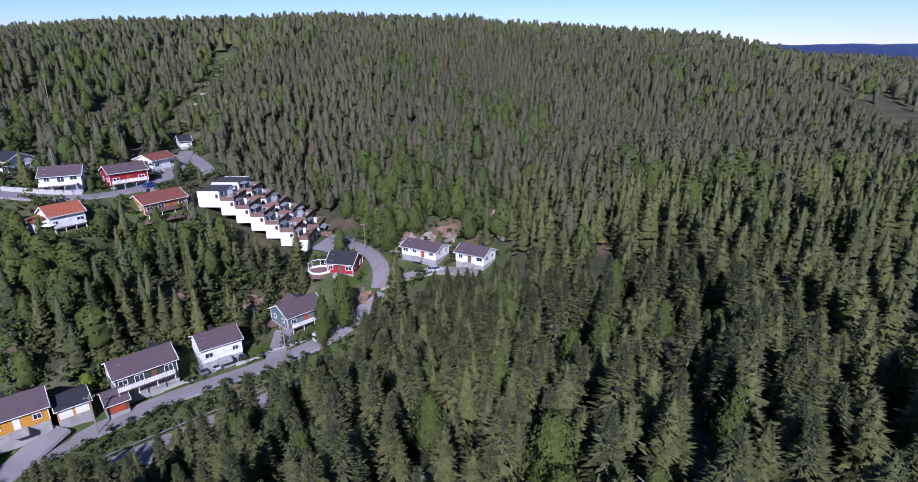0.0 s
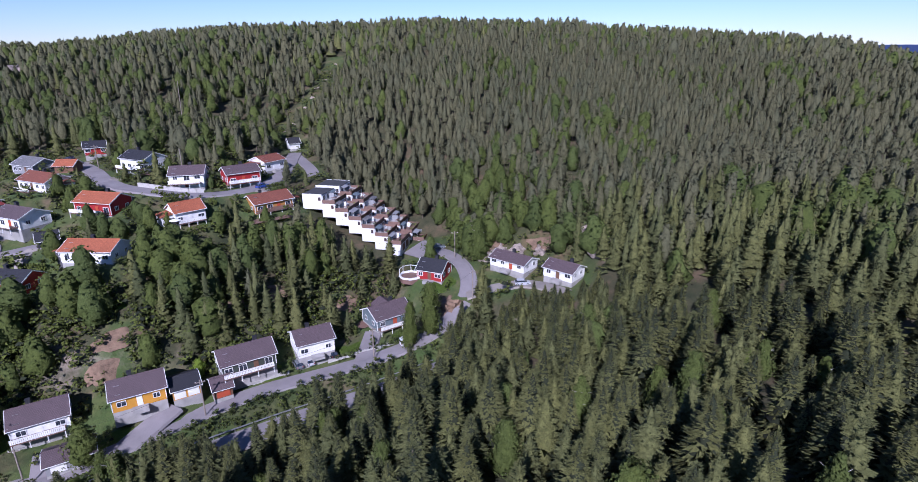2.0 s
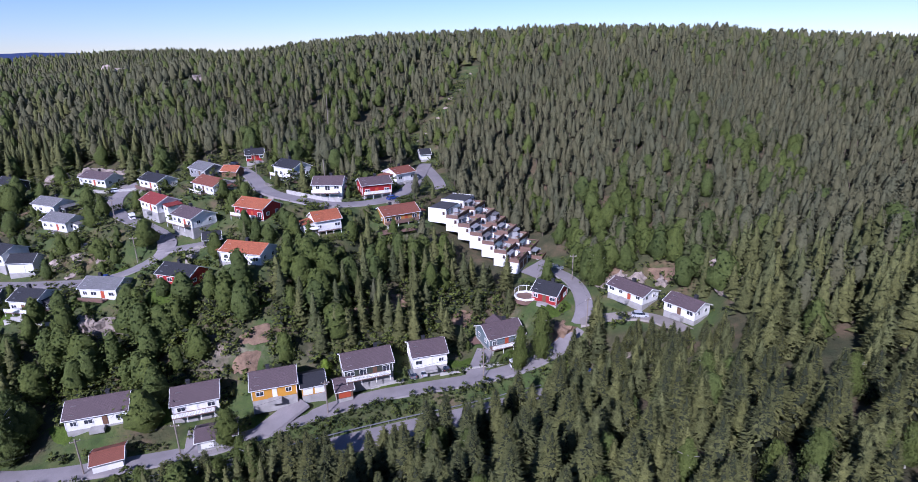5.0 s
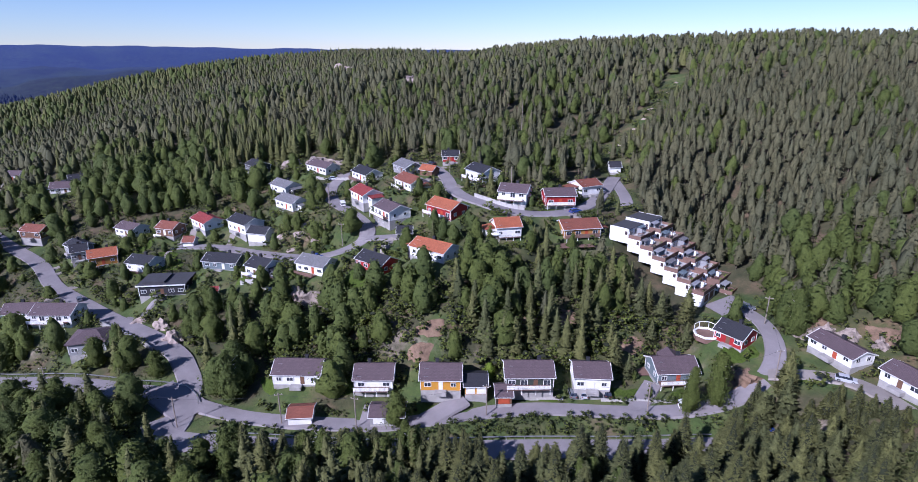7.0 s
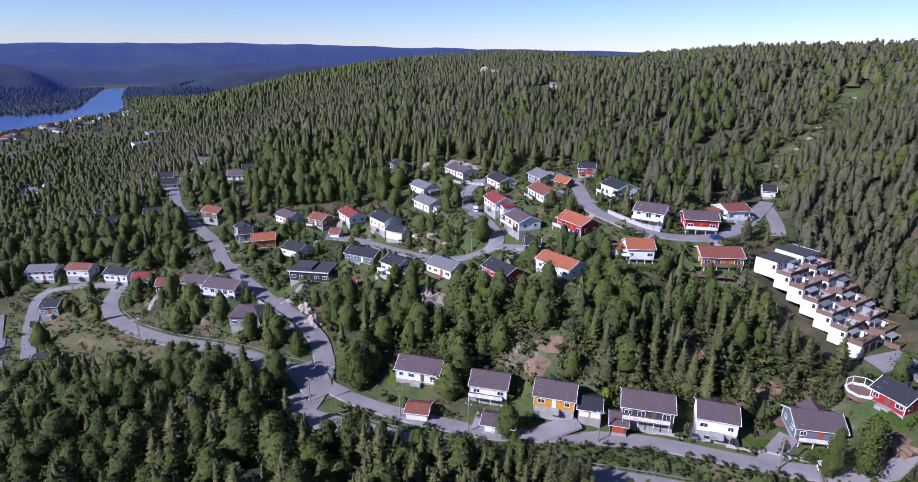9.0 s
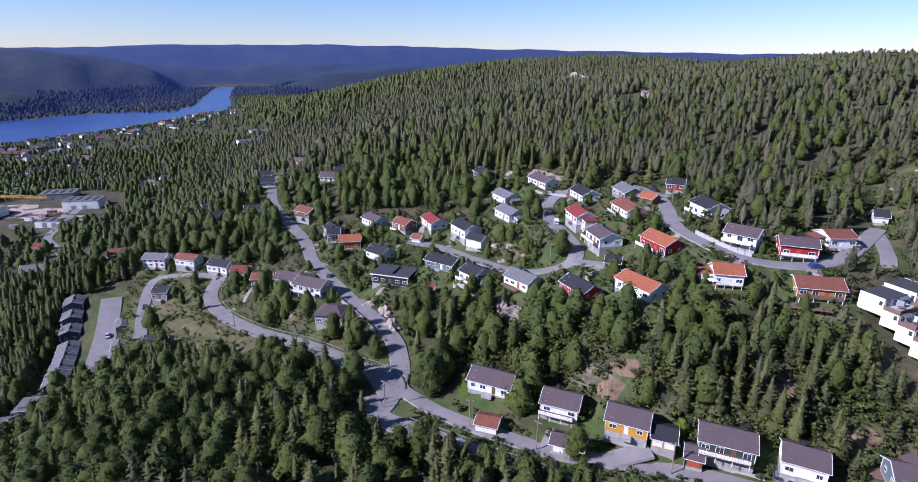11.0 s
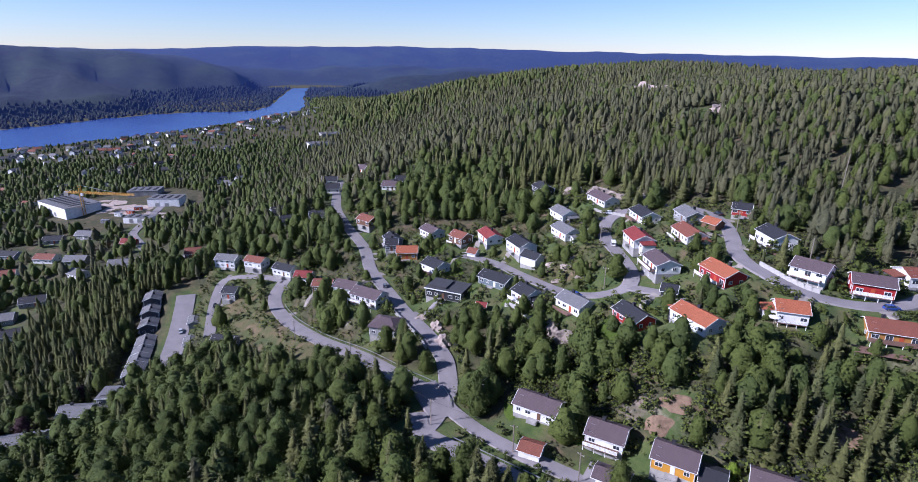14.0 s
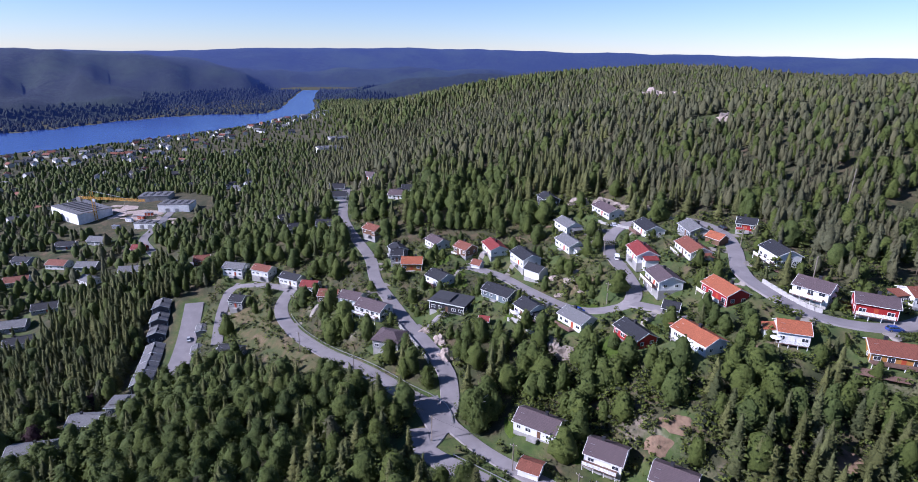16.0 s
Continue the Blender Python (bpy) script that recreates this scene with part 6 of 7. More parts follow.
for ox_, oy_, top_, deep_, count_, first_, run_ in ROWS:
    for i in range(count_):
        ex, tz = ox_ + first_ + run_ * (i + 1), top_ - DROP * (i + 1) + 0.12
        for lo_, hi_ in ((0.9, 2.4), (5.4, 7.4)):
            if rng.random() < 0.8:
                deck_planter(ex - 0.42, oy_ + rng.uniform(lo_, hi_), tz, 90, LEAF if rng.random() < 0.7 else LIME)
        deck_table(ex - rng.uniform(1.3, 1.9), oy_ + rng.uniform(2.2, 3.4), tz, rng.uniform(0, 90))
        deck_bench(ex - rng.uniform(2.3, 2.9), oy_ + rng.uniform(5.6, 7.2), tz, 90 + rng.uniform(-8, 8))


# ---- walls, rails and poles ----
def along(line, step):
    """Spots and headings every step metres along a line of x, y."""
    p = np.array(line, float)
    seg = np.linalg.norm(np.diff(p, axis=0), axis=1)
    s = np.r_[0, np.cumsum(seg)]
    u = np.arange(0, s[-1], step)
    x, y = np.interp(u, s, p[:, 0]), np.interp(u, s, p[:, 1])
    h = np.degrees(np.arctan2(np.interp(u + 0.5, s, p[:, 1]) - np.interp(u - 0.5, s, p[:, 1]), np.interp(u + 0.5, s, p[:, 0]) - np.interp(u - 0.5, s, p[:, 0])))
    return list(zip(x, y, h))


def retaining_wall(line, high, mat, label, thick=0.35, step=2.0, drop=1.2):
    """A wall of cast blocks along a line, each block a part with its own coping."""
    spots = along(line, step)
    root = tagged(new("retaining_wall"), label, "wall")
    x, y, _ = spots[0]
    root.location = (x, y, float(ground(x, y)[0]))
    for x, y, h in spots:
        z = float(ground(x, y)[0])
        ob = part("block", kept(("block", high, mat.name, step), lambda: Shape().box(-0.02, step - 0.03, -thick / 2, thick / 2, -drop, high).box(-0.02, step - 0.03, -thick / 2 - 0.06, thick / 2 + 0.06, high, high + 0.09).mesh("block", mat)), root)
        ob.matrix_world = pose(x, y, z, 0, 0, h)
        ob.matrix_parent_inverse = Matrix.Translation(-Vector(root.location))
        ob.matrix_basis = pose(x, y, z, 0, 0, h)
    return root


def beside(n, off, a=0.0, b=1.0):
    """A line along one side of the road with that number, from a to b of its length."""
    ln = roads[n]["line"]
    d = np.gradient(ln[:, :2], axis=0)
    d /= np.linalg.norm(d, axis=1)[:, None]
    q = ln[:, :2] + np.c_[-d[:, 1], d[:, 0]] * off
    return q[int(a * (len(q) - 1)):int(b * (len(q) - 1)) + 1]


retaining_wall([(-53.6, 105.2), (-49.6, 107.8), (-45.4, 110.6), (-41.4, 113.4)], 0.7, STONE_WALL, "low white wall below the lawn of the grey-blue house")
retaining_wall([(-66.4, 94.4), (-63.6, 97.0), (-60.6, 99.8)], 0.7, STONE_WALL, "low white wall before the gardens of the row")
retaining_wall(beside(15, 3.3, 0.14, 0.42), 1.3, STONE_WALL, "pale concrete retaining wall above the village lane")
retaining_wall(beside(1, 3.8, 0.26, 0.42), 1.2, CONCRETE, "grey concrete wall along the climbing street")
retaining_wall([(-214, 128), (-208, 131), (-200, 136)], 1.2, STONE_WALL, "pale wall below the long white house")
retaining_wall([(-160, 68), (-150, 73), (-146, 75)], 0.9, STONE_WALL, "low garden wall on the slope's edge")


def guard_rail(line, label):
    spots = along(line, 4.0)
    root = tagged(new("guard_rail"), label, "guard rail")
    for (x, y, h), (x2, y2, _) in zip(spots, spots[1:]):
        z, z2 = float(ground(x, y)[0]) + 0.25, float(ground(x2, y2)[0]) + 0.25
        s = Shape()
        s.bar((x, y, z + 0.62), (x2, y2, z2 + 0.62), 0.13)
        part("rail", s.mesh("rail", STEEL), root)
        part("post", Shape().box(x - 0.05, x + 0.05, y - 0.05, y + 0.05, z - 0.6, z + 0.7).mesh("post", STEEL), root)


guard_rail(beside(2, 3.3, 0.2, 0.95), "pale steel guard rail beside the lower road")
guard_rail(beside(0, -3.8, 0.16, 0.8), "steel guard rail along the outer edge of the road")


def utility_pole(x, y, tall, label, lean=0.0, arms=1):
    z = float(ground(x, y)[0])
    root = tagged(new("utility_pole"), label, "utility pole", "utility poles")
    root.matrix_world = pose(x, y, z, lean, 0, rng.uniform(20, 60))
    part("pole", Shape().bar((0, 0, -0.5), (0, 0, tall), 0.14, 7).mesh("pole", TIMBER), root)
    for i in range(arms):
        arm = part("crossarm", Shape().box(-0.95, 0.95, -0.06, 0.06, tall - 0.6 - 0.8 * i, tall - 0.46 - 0.8 * i).mesh("crossarm", TIMBER), root)
        for k in (-0.8, 0, 0.8):
            part("insulator", kept("insulator", lambda: Shape().bar((0, 0, 0), (0, 0, 0.2), 0.05, 6).mesh("insulator", TRIM)), arm, at=pose(k, 0, tall - 0.46 - 0.8 * i))
    return Vector((x, y, z + tall - 0.3))


def cable(pts, label="thin black overhead cable sagging between poles"):
    """One sagging tube from pole to pole."""
    for a, b in zip(pts, pts[1:]):
        n, d = 10, (b - a).normalized()
        side = d.cross(Vector((0, 0, 1))).normalized()
        up = side.cross(d)
        v, f = [], []
        for i in range(n + 1):
            t = i / n
            p = a.lerp(b, t) - Vector((0, 0, (a - b).length * 0.035 * 4 * t * (1 - t)))
            v += [p + 0.024 * (math.cos(k * 2.0944) * side + math.sin(k * 2.0944) * up) for k in range(3)]
            if i:
                q = 3 * i
                f += [(q - 3 + k, q - 3 + (k + 1) % 3, q + (k + 1) % 3, q + k) for k in range(3)]
        tagged(new("cable", Shape().poly(v, f + [(2, 1, 0), (3 * n, 3 * n + 1, 3 * n + 2)]).mesh("cable", CABLE)), label, "cable", "overhead cables")


low = [utility_pole(x, y, 8.5, "grey wooden utility pole beside the road") for x, y in ((-196, -3), (-160, 15), (-122, 33), (-104, 50), (-90, 61), (-70, 83), (-43, 107))]
cable(low)
cable([low[6], utility_pole(-24, 128, 8.5, "grey wooden utility pole at the road's bend"), utility_pole(-33, 148, 8.0, "grey wooden utility pole beside the terraced flats")])
up = [utility_pole(x, y, 8.0, "grey wooden utility pole in the village") for x, y in ((-149, 99), (-176, 112), (-150, 150))]
cable(up)
utility_pole(-158, 203, 19.0, "tall bare wooden mast standing in the wood", 4.0, 0)
utility_pole(-121, 152, 8.0, "slim wooden pole on the grassy bank", 2.0, 0)


# ---- vehicles ----
def car_shape(paint, van=False):
    """Body of a car, lofted from cross-sections along x."""
    secs = [(-2.1, 0.35, 0.62, 0.70), (-2.0, 0.28, 0.86, 0.80), (-1.1, 0.25, 0.92, 0.86), (1.0, 0.25, 0.90, 0.86), (1.95, 0.28, 0.74, 0.80), (2.12, 0.36, 0.55, 0.68)]
    s = Shape()
    pts = []
    for x, z0, z1, w in secs:
        pts += [(x, -w, z0), (x, -w, (z0 + z1) / 2 + 0.1), (x, -w * 0.93, z1), (x, w * 0.93, z1), (x, w, (z0 + z1) / 2 + 0.1), (x, w, z0)]
    f = [(6 * i + j, 6 * i + (j + 1) % 6, 6 * i + 6 + (j + 1) % 6, 6 * i + 6 + j) for i in range(5) for j in range(6)]
    s.poly(pts, f + [tuple(range(5, -1, -1)), tuple(range(30, 36))])
    return s.mesh("body", paint)


def cabin(x0, x1, x2, x3, z0, z1, w0, w1, name, mat):
    p = [(x0, -w0, z0), (x3, -w0, z0), (x3, w0, z0), (x0, w0, z0), (x1, -w1, z1), (x2, -w1, z1), (x2, w1, z1), (x1, w1, z1)]
    return Shape().poly(p, [(3, 2, 1, 0), (4, 5, 6, 7), (0, 1, 5, 4), (1, 2, 6, 5), (2, 3, 7, 6), (3, 0, 4, 7)]).mesh(name, mat)


def car(x, y, turn, colour, label, van=False, z=None):
    root = new("van" if van else "car")
    z = float(ground(x, y)[0]) + 0.3 if z is None else z
    root.matrix_world = pose(x, y, z, 0, 0, turn)
    tagged(root, label, "van" if van else "car", "parked vehicles")
    paint = PAINTS[colour]
    part("body", kept(("car", colour), lambda: car_shape(paint)), root)
    if van:
        part("glazing", kept("van_glass", lambda: cabin(-2.02, -1.98, 1.0, 1.7, 0.9, 1.5, 0.84, 0.80, "glazing", GLASS)), root)
        part("roof", kept(("van_roof", colour), lambda: cabin(-2.05, -1.98, 0.75, 1.05, 1.45, 1.95, 0.83, 0.76, "roof", paint)), root)
    else:
        part("glazing", kept("car_glass", lambda: cabin(-1.85, -1.35, 0.45, 1.15, 0.88, 1.38, 0.80, 0.64, "glazing", GLASS)), root)
        part("roof", kept(("car_roof", colour), lambda: cabin(-1.42, -1.3, 0.36, 0.5, 1.36, 1.43, 0.66, 0.62, "roof", paint)), root)
    for wx in (-1.32, 1.32):
        for wy in (-0.82, 0.82):
            wheel = part("wheel", kept("tyre", lambda: Shape().bar((0, -0.1, 0), (0, 0.1, 0), 0.32, 12).mesh("tyre", RUBBER)), root, at=pose(wx, wy, 0.32))
            part("rim", kept("rim", lambda: Shape().bar((0, -0.11, 0), (0, 0.11, 0), 0.19, 8).mesh("rim", STEEL)), wheel)
    for sy in (-0.6, 0.6):
        part("headlight", kept("headlight", lambda: Shape().box(-0.06, 0.03, -0.16, 0.16, -0.07, 0.07).mesh("headlight", LAMP_GLASS)), root, at=pose(2.05, sy, 0.6))
        part("tail_light", kept("tail_light", lambda: Shape().box(-0.03, 0.06, -0.14, 0.14, -0.1, 0.1).mesh("tail_light", TILE_RED)), root, at=pose(-2.08, sy, 0.7))


car(-57.7, 104.0, 133, "silver", "silver car parked before the white house")
car(-59.7, 102.4, 133, "grey", "grey car parked before the white house")
car(-53.6, 107.6, 133, "black", "dark car parked beside the white house")
car(-36.6, 113.3, 40, "white", "white van parked on the road's edge", True)
car(-22.0, 118.5, 60, "blue", "blue car parked under the spruces")
car(-174, 116.5, 155, "white", "white van parked in the village lane", True)
car(-150, 89.5, 30, "blue", "blue car on the village lane")
car(-39.5, 154.5, 20, "grey", "grey car parked below the terraced flats")
car(-93.4, 150.8, 72, "blue", "blue car parked before the red house")
car(-98.8, 176.5, 108, "silver", "silver car parked at the end of the lane")
car(-205, 133, 70, "white", "white car parked beside the long house")
car(-168, 157, 175, "black", "dark car parked on the upper lane")
car(-271, -42, 0, "black", "dark car parked on the street")
car(-262, -57, 10, "silver", "silver car in the paved yard")
car(-196, 30, 160, "silver", "silver van parked beside the street", True)
car(-250, 41, 30, "black", "dark car parked before the house")
car(-214, 34.5, 172, "grey", "grey car parked beside the street")
car(-115, 105, 60, "white", "white car parked beside the orange-roofed house")
car(-12, 132.4, 15, "silver", "silver car on the gravel drive")


# ---- row houses, halls and crane in the lower valley ----
def row_house(x, y, z, turn, label):
    h = dict(kind="house", x=x, y=y, z=z, turn=turn, length=9.5, width=7.5, wall=4.2, roof=1.5, walls=CHARCOAL, tiles=TILE_SLATE, label=label, front="rows")
    return build_house(h, rng)


for i, (x, y) in enumerate(((-292, -74), (-283, -73.6), (-274, -73), (-258, -71.5), (-249, -71), (-240, -70.5), (-231, -70))):
    row_house(x, y, float(ground(x, y)[0]), 3 + (i % 2), "dark grey row house with pale pitched roof")
for x, y in ((-250, -51), (-268, -51.5)):
    build_house(dict(kind="garage", x=x, y=y, z=float(ground(x, y)[0]), turn=3, length=8, width=5, wall=2.4, roof=0.7, walls=GREY, tiles=TILE_SLATE, label="low garage row with pale roof", doors=3), rng)


def hall(x, y, turn, L, W, H, label, mat=HALL):
    z = float(ground(x, y)[0])
    root = tagged(new("hall"), label, "industrial hall", "halls of the building site")
    root.matrix_world = pose(x, y, z, 0, 0, turn)
    part("wall", Shape().box(-L / 2, L / 2, -W / 2, W / 2, -4, H).mesh("wall", mat), root)
    r = Shape().box(-L / 2 - 0.2, L / 2 + 0.2, -W / 2 - 0.2, W / 2 + 0.2, H, H + 0.35)
    part("roof", r.mesh("roof", TILE_SLATE), root)
    for i in range(int(L / 6)):
        part("skylight", Shape().box(-L / 2 + 3 + i * 6, -L / 2 + 5 + i * 6, -W * 0.3, W * 0.3, H + 0.35, H + 0.75).mesh("skylight", FELT), root)
    for i in range(int(L / 5)):
        part("panel", Shape().box(-L / 2 + 0.2 + i * 5, -L / 2 + 4.9 + i * 5, -W / 2 - 0.06, -W / 2, 0.6, H - 0.3).mesh("panel", mat), root)
    for i in range(2):
        door(root, pose(-L * 0.2 + i * L * 0.3, -W / 2 - 0.07, 0), 3.4, 3.2, STEEL, "garage_door")
    return root


hall(-520, -184, 42, 46, 27, 8.5, "large white hall with flat grey roof and skylights")
hall(-512, -108, 78, 26, 16, 6.5, "low white hall with flat roof on the building site")
hall(-560, -135, 84, 26, 18, 5.0, "unfinished low building of the building site", CONCRETE)
hall(-470, -120, 70, 22, 10, 4.0, "low white site building", HALL)
hall(-735, 32, 100, 34, 18, 6.0, "long flat-roofed hall beside the valley road", HALL)
hall(-790, 48, 100, 30, 20, 7.0, "flat-roofed grey hall beside the valley road", CONCRETE)


def tower_crane(x, y, turn, high, reach):
    z = float(ground(x, y)[0])
    root = tagged(new("tower_crane"), "yellow tower crane over the building site", "crane")
    root.matrix_world = pose(x, y, z, 0, 0, turn)

    def lattice(name, a, b, half, bays):
        s, a, b = Shape(), Vector(a), Vector(b)
        d = (b - a).normalized()
        p = d.orthogonal().normalized()
        q = d.cross(p)
        last = None
        for i in range(bays + 1):
            c = a.lerp(b, i / bays)
            ring = [c + half * (sa * p + sb * q) for sa, sb in ((1, 1), (1, -1), (-1, -1), (-1, 1))]
            if last:
                for k in range(4):
                    s.bar(last[k], ring[k], 0.16)
                    s.bar(last[k], ring[(k + 1) % 4], 0.10, 3)
            last = ring
        return part(name, s.mesh(name, CRANE), root)

    lattice("mast", (0, 0, 0), (0, 0, high + 6), 0.9, 12)
    jib = lattice("jib", (0, 0, high), (reach, 0, high - 1), 0.7, 20)
    lattice("counter_jib", (0, 0, high), (-12, 0, high), 0.7, 5)
    part("counterweight", Shape().box(-13, -9.5, -1.1, 1.1, high - 3, high + 0.6).mesh("counterweight", CONCRETE), root)
    part("cab", Shape().box(1, 3, -1.9, -0.7, high - 2.4, high - 0.3).mesh("cab", TRIM), root)
    part("tie", Shape().bar((0, 0, high + 6), (reach * 0.7, 0, high), 0.09, 3).bar((0, 0, high + 6), (-11, 0, high), 0.09, 3).mesh("tie", STEEL), root)
    part("hook", Shape().bar((reach * 0.6, 0, high - 1), (reach * 0.6, 0, high - 10), 0.06, 3).box(reach * 0.6 - 0.4, reach * 0.6 + 0.4, -0.4, 0.4, high - 11, high - 10).mesh("hook", STEEL), jib)


tower_crane(-501.5, -168, 72, 19, 44)

# small houses of the town towards the river
TOWN = [dict(kind="house", x=0, y=0, z=0, turn=0, length=10, width=7.5, wall=4.0, roof=2.2, walls=w, tiles=t, label=l, front="rows") for w, t, l in (
    (WHITE, TILE_SLATE, "small white house of the town by the river"), (WHITE, TILE_DARK, "white house with dark roof in the town"),
    (CREAM, TILE_RUST, "cream house with rust-red roof in the town"), (GREY, TILE_DARK, "grey house of the town by the river"))]


def far_house(spec, x, y, turn):
    """A house seen from very far: walls, roof and a few windows."""
    z = float(ground(x, y)[0])
    root = tagged(new("house"), spec["label"], "house", "houses of the town")
    root.matrix_world = pose(x, y, z, 0, 0, turn)
    L, w, wh, rh = spec["length"], spec["width"] / 2, spec["wall"], spec["roof"]
    part("wall", kept(("fw", spec["label"]), lambda: Shape().gable(-L / 2, L / 2, w, -2, wh, wh + rh - 0.05).mesh("wall", spec["walls"])), root)

    def roof():
        r = Shape()
        for sy in (-1, 1):
            a, b, c, d = (-L / 2 - 0.4, sy * (w + 0.5), wh - 0.25), (L / 2 + 0.4, sy * (w + 0.5), wh - 0.25), (L / 2 + 0.4, 0, wh + rh), (-L / 2 - 0.4, 0, wh + rh)
            r.slab(*((a, b, c, d) if sy < 0 else (b, a, d, c)), 0.2)
        return r.mesh("roof", spec["tiles"])
    part("roof", kept(("fr", spec["label"]), roof), root)
    for k in range(3):
        part("window", kept("fwin", lambda: Shape().box(-0.8, 0.8, -0.05, 0.02, 0, 1.3).mesh("window", GLASS)), root, at=pose(-L / 3 + k * L / 3, -w - 0.02, 2.6))


rt = np.random.default_rng(5)
for i in range(230):
    if i < 150:
        # the town's streets along the near bank
        u = rt.uniform(0, len(NEAR_BANK) - 1.01)
        k = int(u)
        x, y = (NEAR_BANK[k][c] + (u - k) * (NEAR_BANK[k + 1][c] - NEAR_BANK[k][c]) for c in (0, 1))
        away = 25 + 230 * rt.random() ** 1.4
        x, y = x + 0.76 * away, y + 0.3 * away
    else:
        r, a = rt.uniform(560, 1000), rt.uniform(-0.46, -0.02)
        x, y = -r * math.cos(a), r * math.sin(a)
    if float(river_gap(np.array([x]), np.array([y]))[0]) < 18 or math.hypot(x + 520, y + 140) < 70:
        continue
    far_house(TOWN[rt.integers(4)], x, y, rt.uniform(0, 180))
for i in range(14):
    x, y = -1060 + rt.uniform(-60, 60), 330 + 26 * i - 150 + rt.uniform(-12, 12)
    far_house(TOWN[rt.integers(2)], x, y, rt.uniform(40, 100))


# ---- rocks ----
def boulder(name, x, y, size, mat, label, seed, flat=0.7, category="rock"):
    r2 = np.random.default_rng(seed)
    bm = bmesh.new()
    bmesh.ops.create_icosphere(bm, subdivisions=3, radius=1.0)
    o = Vector(r2.uniform(0, 50, 3))
    for v in bm.verts:
        n = 0.5 * noise.noise(v.co * 1.1 + o) + 0.35 * abs(noise.noise(v.co * 2.3 + o)) + 0.22 * noise.cell(v.co * 2.6 + o) - 0.1
        v.co *= 1 + n
        v.co = Vector((v.co.x * size[0], v.co.y * size[1], v.co.z * size[2]))
    me = bpy.data.meshes.new(name)
    bm.to_mesh(me)
    bm.free()
    me.materials.append(mat)
    ob = new(name, me)
    ob.location = (x, y, float(ground(x, y)[0]) - size[2] * 0.25)
    ob.rotation_euler = (0, 0, r2.uniform(0, 6.28))
    return tagged(ob, label, category, "rocks")


boulder("boulder", -6.3, 46.5, (2.3, 2.0, 1.6), ROCK, "bare grey boulder between the spruces", 1)
for i, (x, y, a, b, c) in enumerate(((-20, 150, 3.5, 2.2, 3), (-15, 151, 3, 2, 3), (-24, 148, 2.5, 2, 2.4), (-9, 150, 2.6, 1.6, 1.6), (6, 142, 2.4, 1.6, 1.6))):
    boulder("rock_face", x, y, (a, b, c), ROCK, "reddish blasted rock face behind the white house", 10 + i)
for i, (x, y, a, b, c) in enumerate(((-232, 142, 7, 4, 5), (-224, 147, 7, 4, 4.5), (-241, 134, 6, 4, 4), (-213, 151, 6, 3, 3))):
    boulder("rock_face", x, y, (a, b, c), ROCK, "brownish rock cut above the upper houses", 20 + i)
for i, (x, y, a, b, c) in enumerate(((-172, 97, 2.5, 2, 1.1), (-166, 100, 2.2, 1.6, 0.9), (-178, 101, 3, 2, 1.2), (-168, 92, 3, 2.2, 0.8), (-162, 97, 1.8, 1.4, 0.8), (-182, 95, 2.4, 2, 1), (-141, 77, 3.4, 2.2, 3.2), (-136, 79, 3.6, 2.0, 2.8), (-131, 81, 3.0, 2.0, 2.4),
                                     (-158, 46, 3, 3, 3.5), (-168, 46, 3, 2.4, 3), (-178, 43, 3, 2, 2))):
    boulder("outcrop", x, y, (a, b, c), ROCK if i in (6, 7, 8) else PALE_ROCK, "pale bare rock outcrop among grass and heather", 30 + i)
for i, (x, y, a, b, c) in enumerate(CRAGS):
    boulder("crag", x, y, (a, b, c), PALE_ROCK, "pale bare crag on the wooded hill", 50 + i)
for i, (x, y, a, b, c) in enumerate(((-30, 127, 4, 2.5, 2.2), (-33, 124, 3, 2, 1.6), (-85, 107, 4, 3, 1.5), (-80, 111, 4, 2.6, 1.4), (-62, 113, 4, 1.6, 1.5), (-105, 76, 4, 1.5, 1.0))):
    boulder("earth_bank", x, y, (a, b, c), BARE_EARTH, "bare reddish earth bank above the road", 60 + i, category="bank")
for i in range(9):
    s = (i + 0.5) / 9 * (len(CUT) - 1)
    x, y = np.interp(s, range(len(CUT)), [p[0] for p in CUT]), np.interp(s, range(len(CUT)), [p[1] for p in CUT])
    boulder("outcrop", x + 1.5 * math.sin(7 * i + 1), y - 1.0, (1.6 + 0.6 * (i % 2), 1.2, 0.7), PALE_ROCK, "pale rubble in the cleared strip on the hill", 70 + i)


for i, (x, y) in enumerate(BARE_SPOTS):
    boulder("outcrop", x, y, (2.4, 1.5, 1.1), ROCK, "brownish bare rock between the pines of the hill", 80 + i)


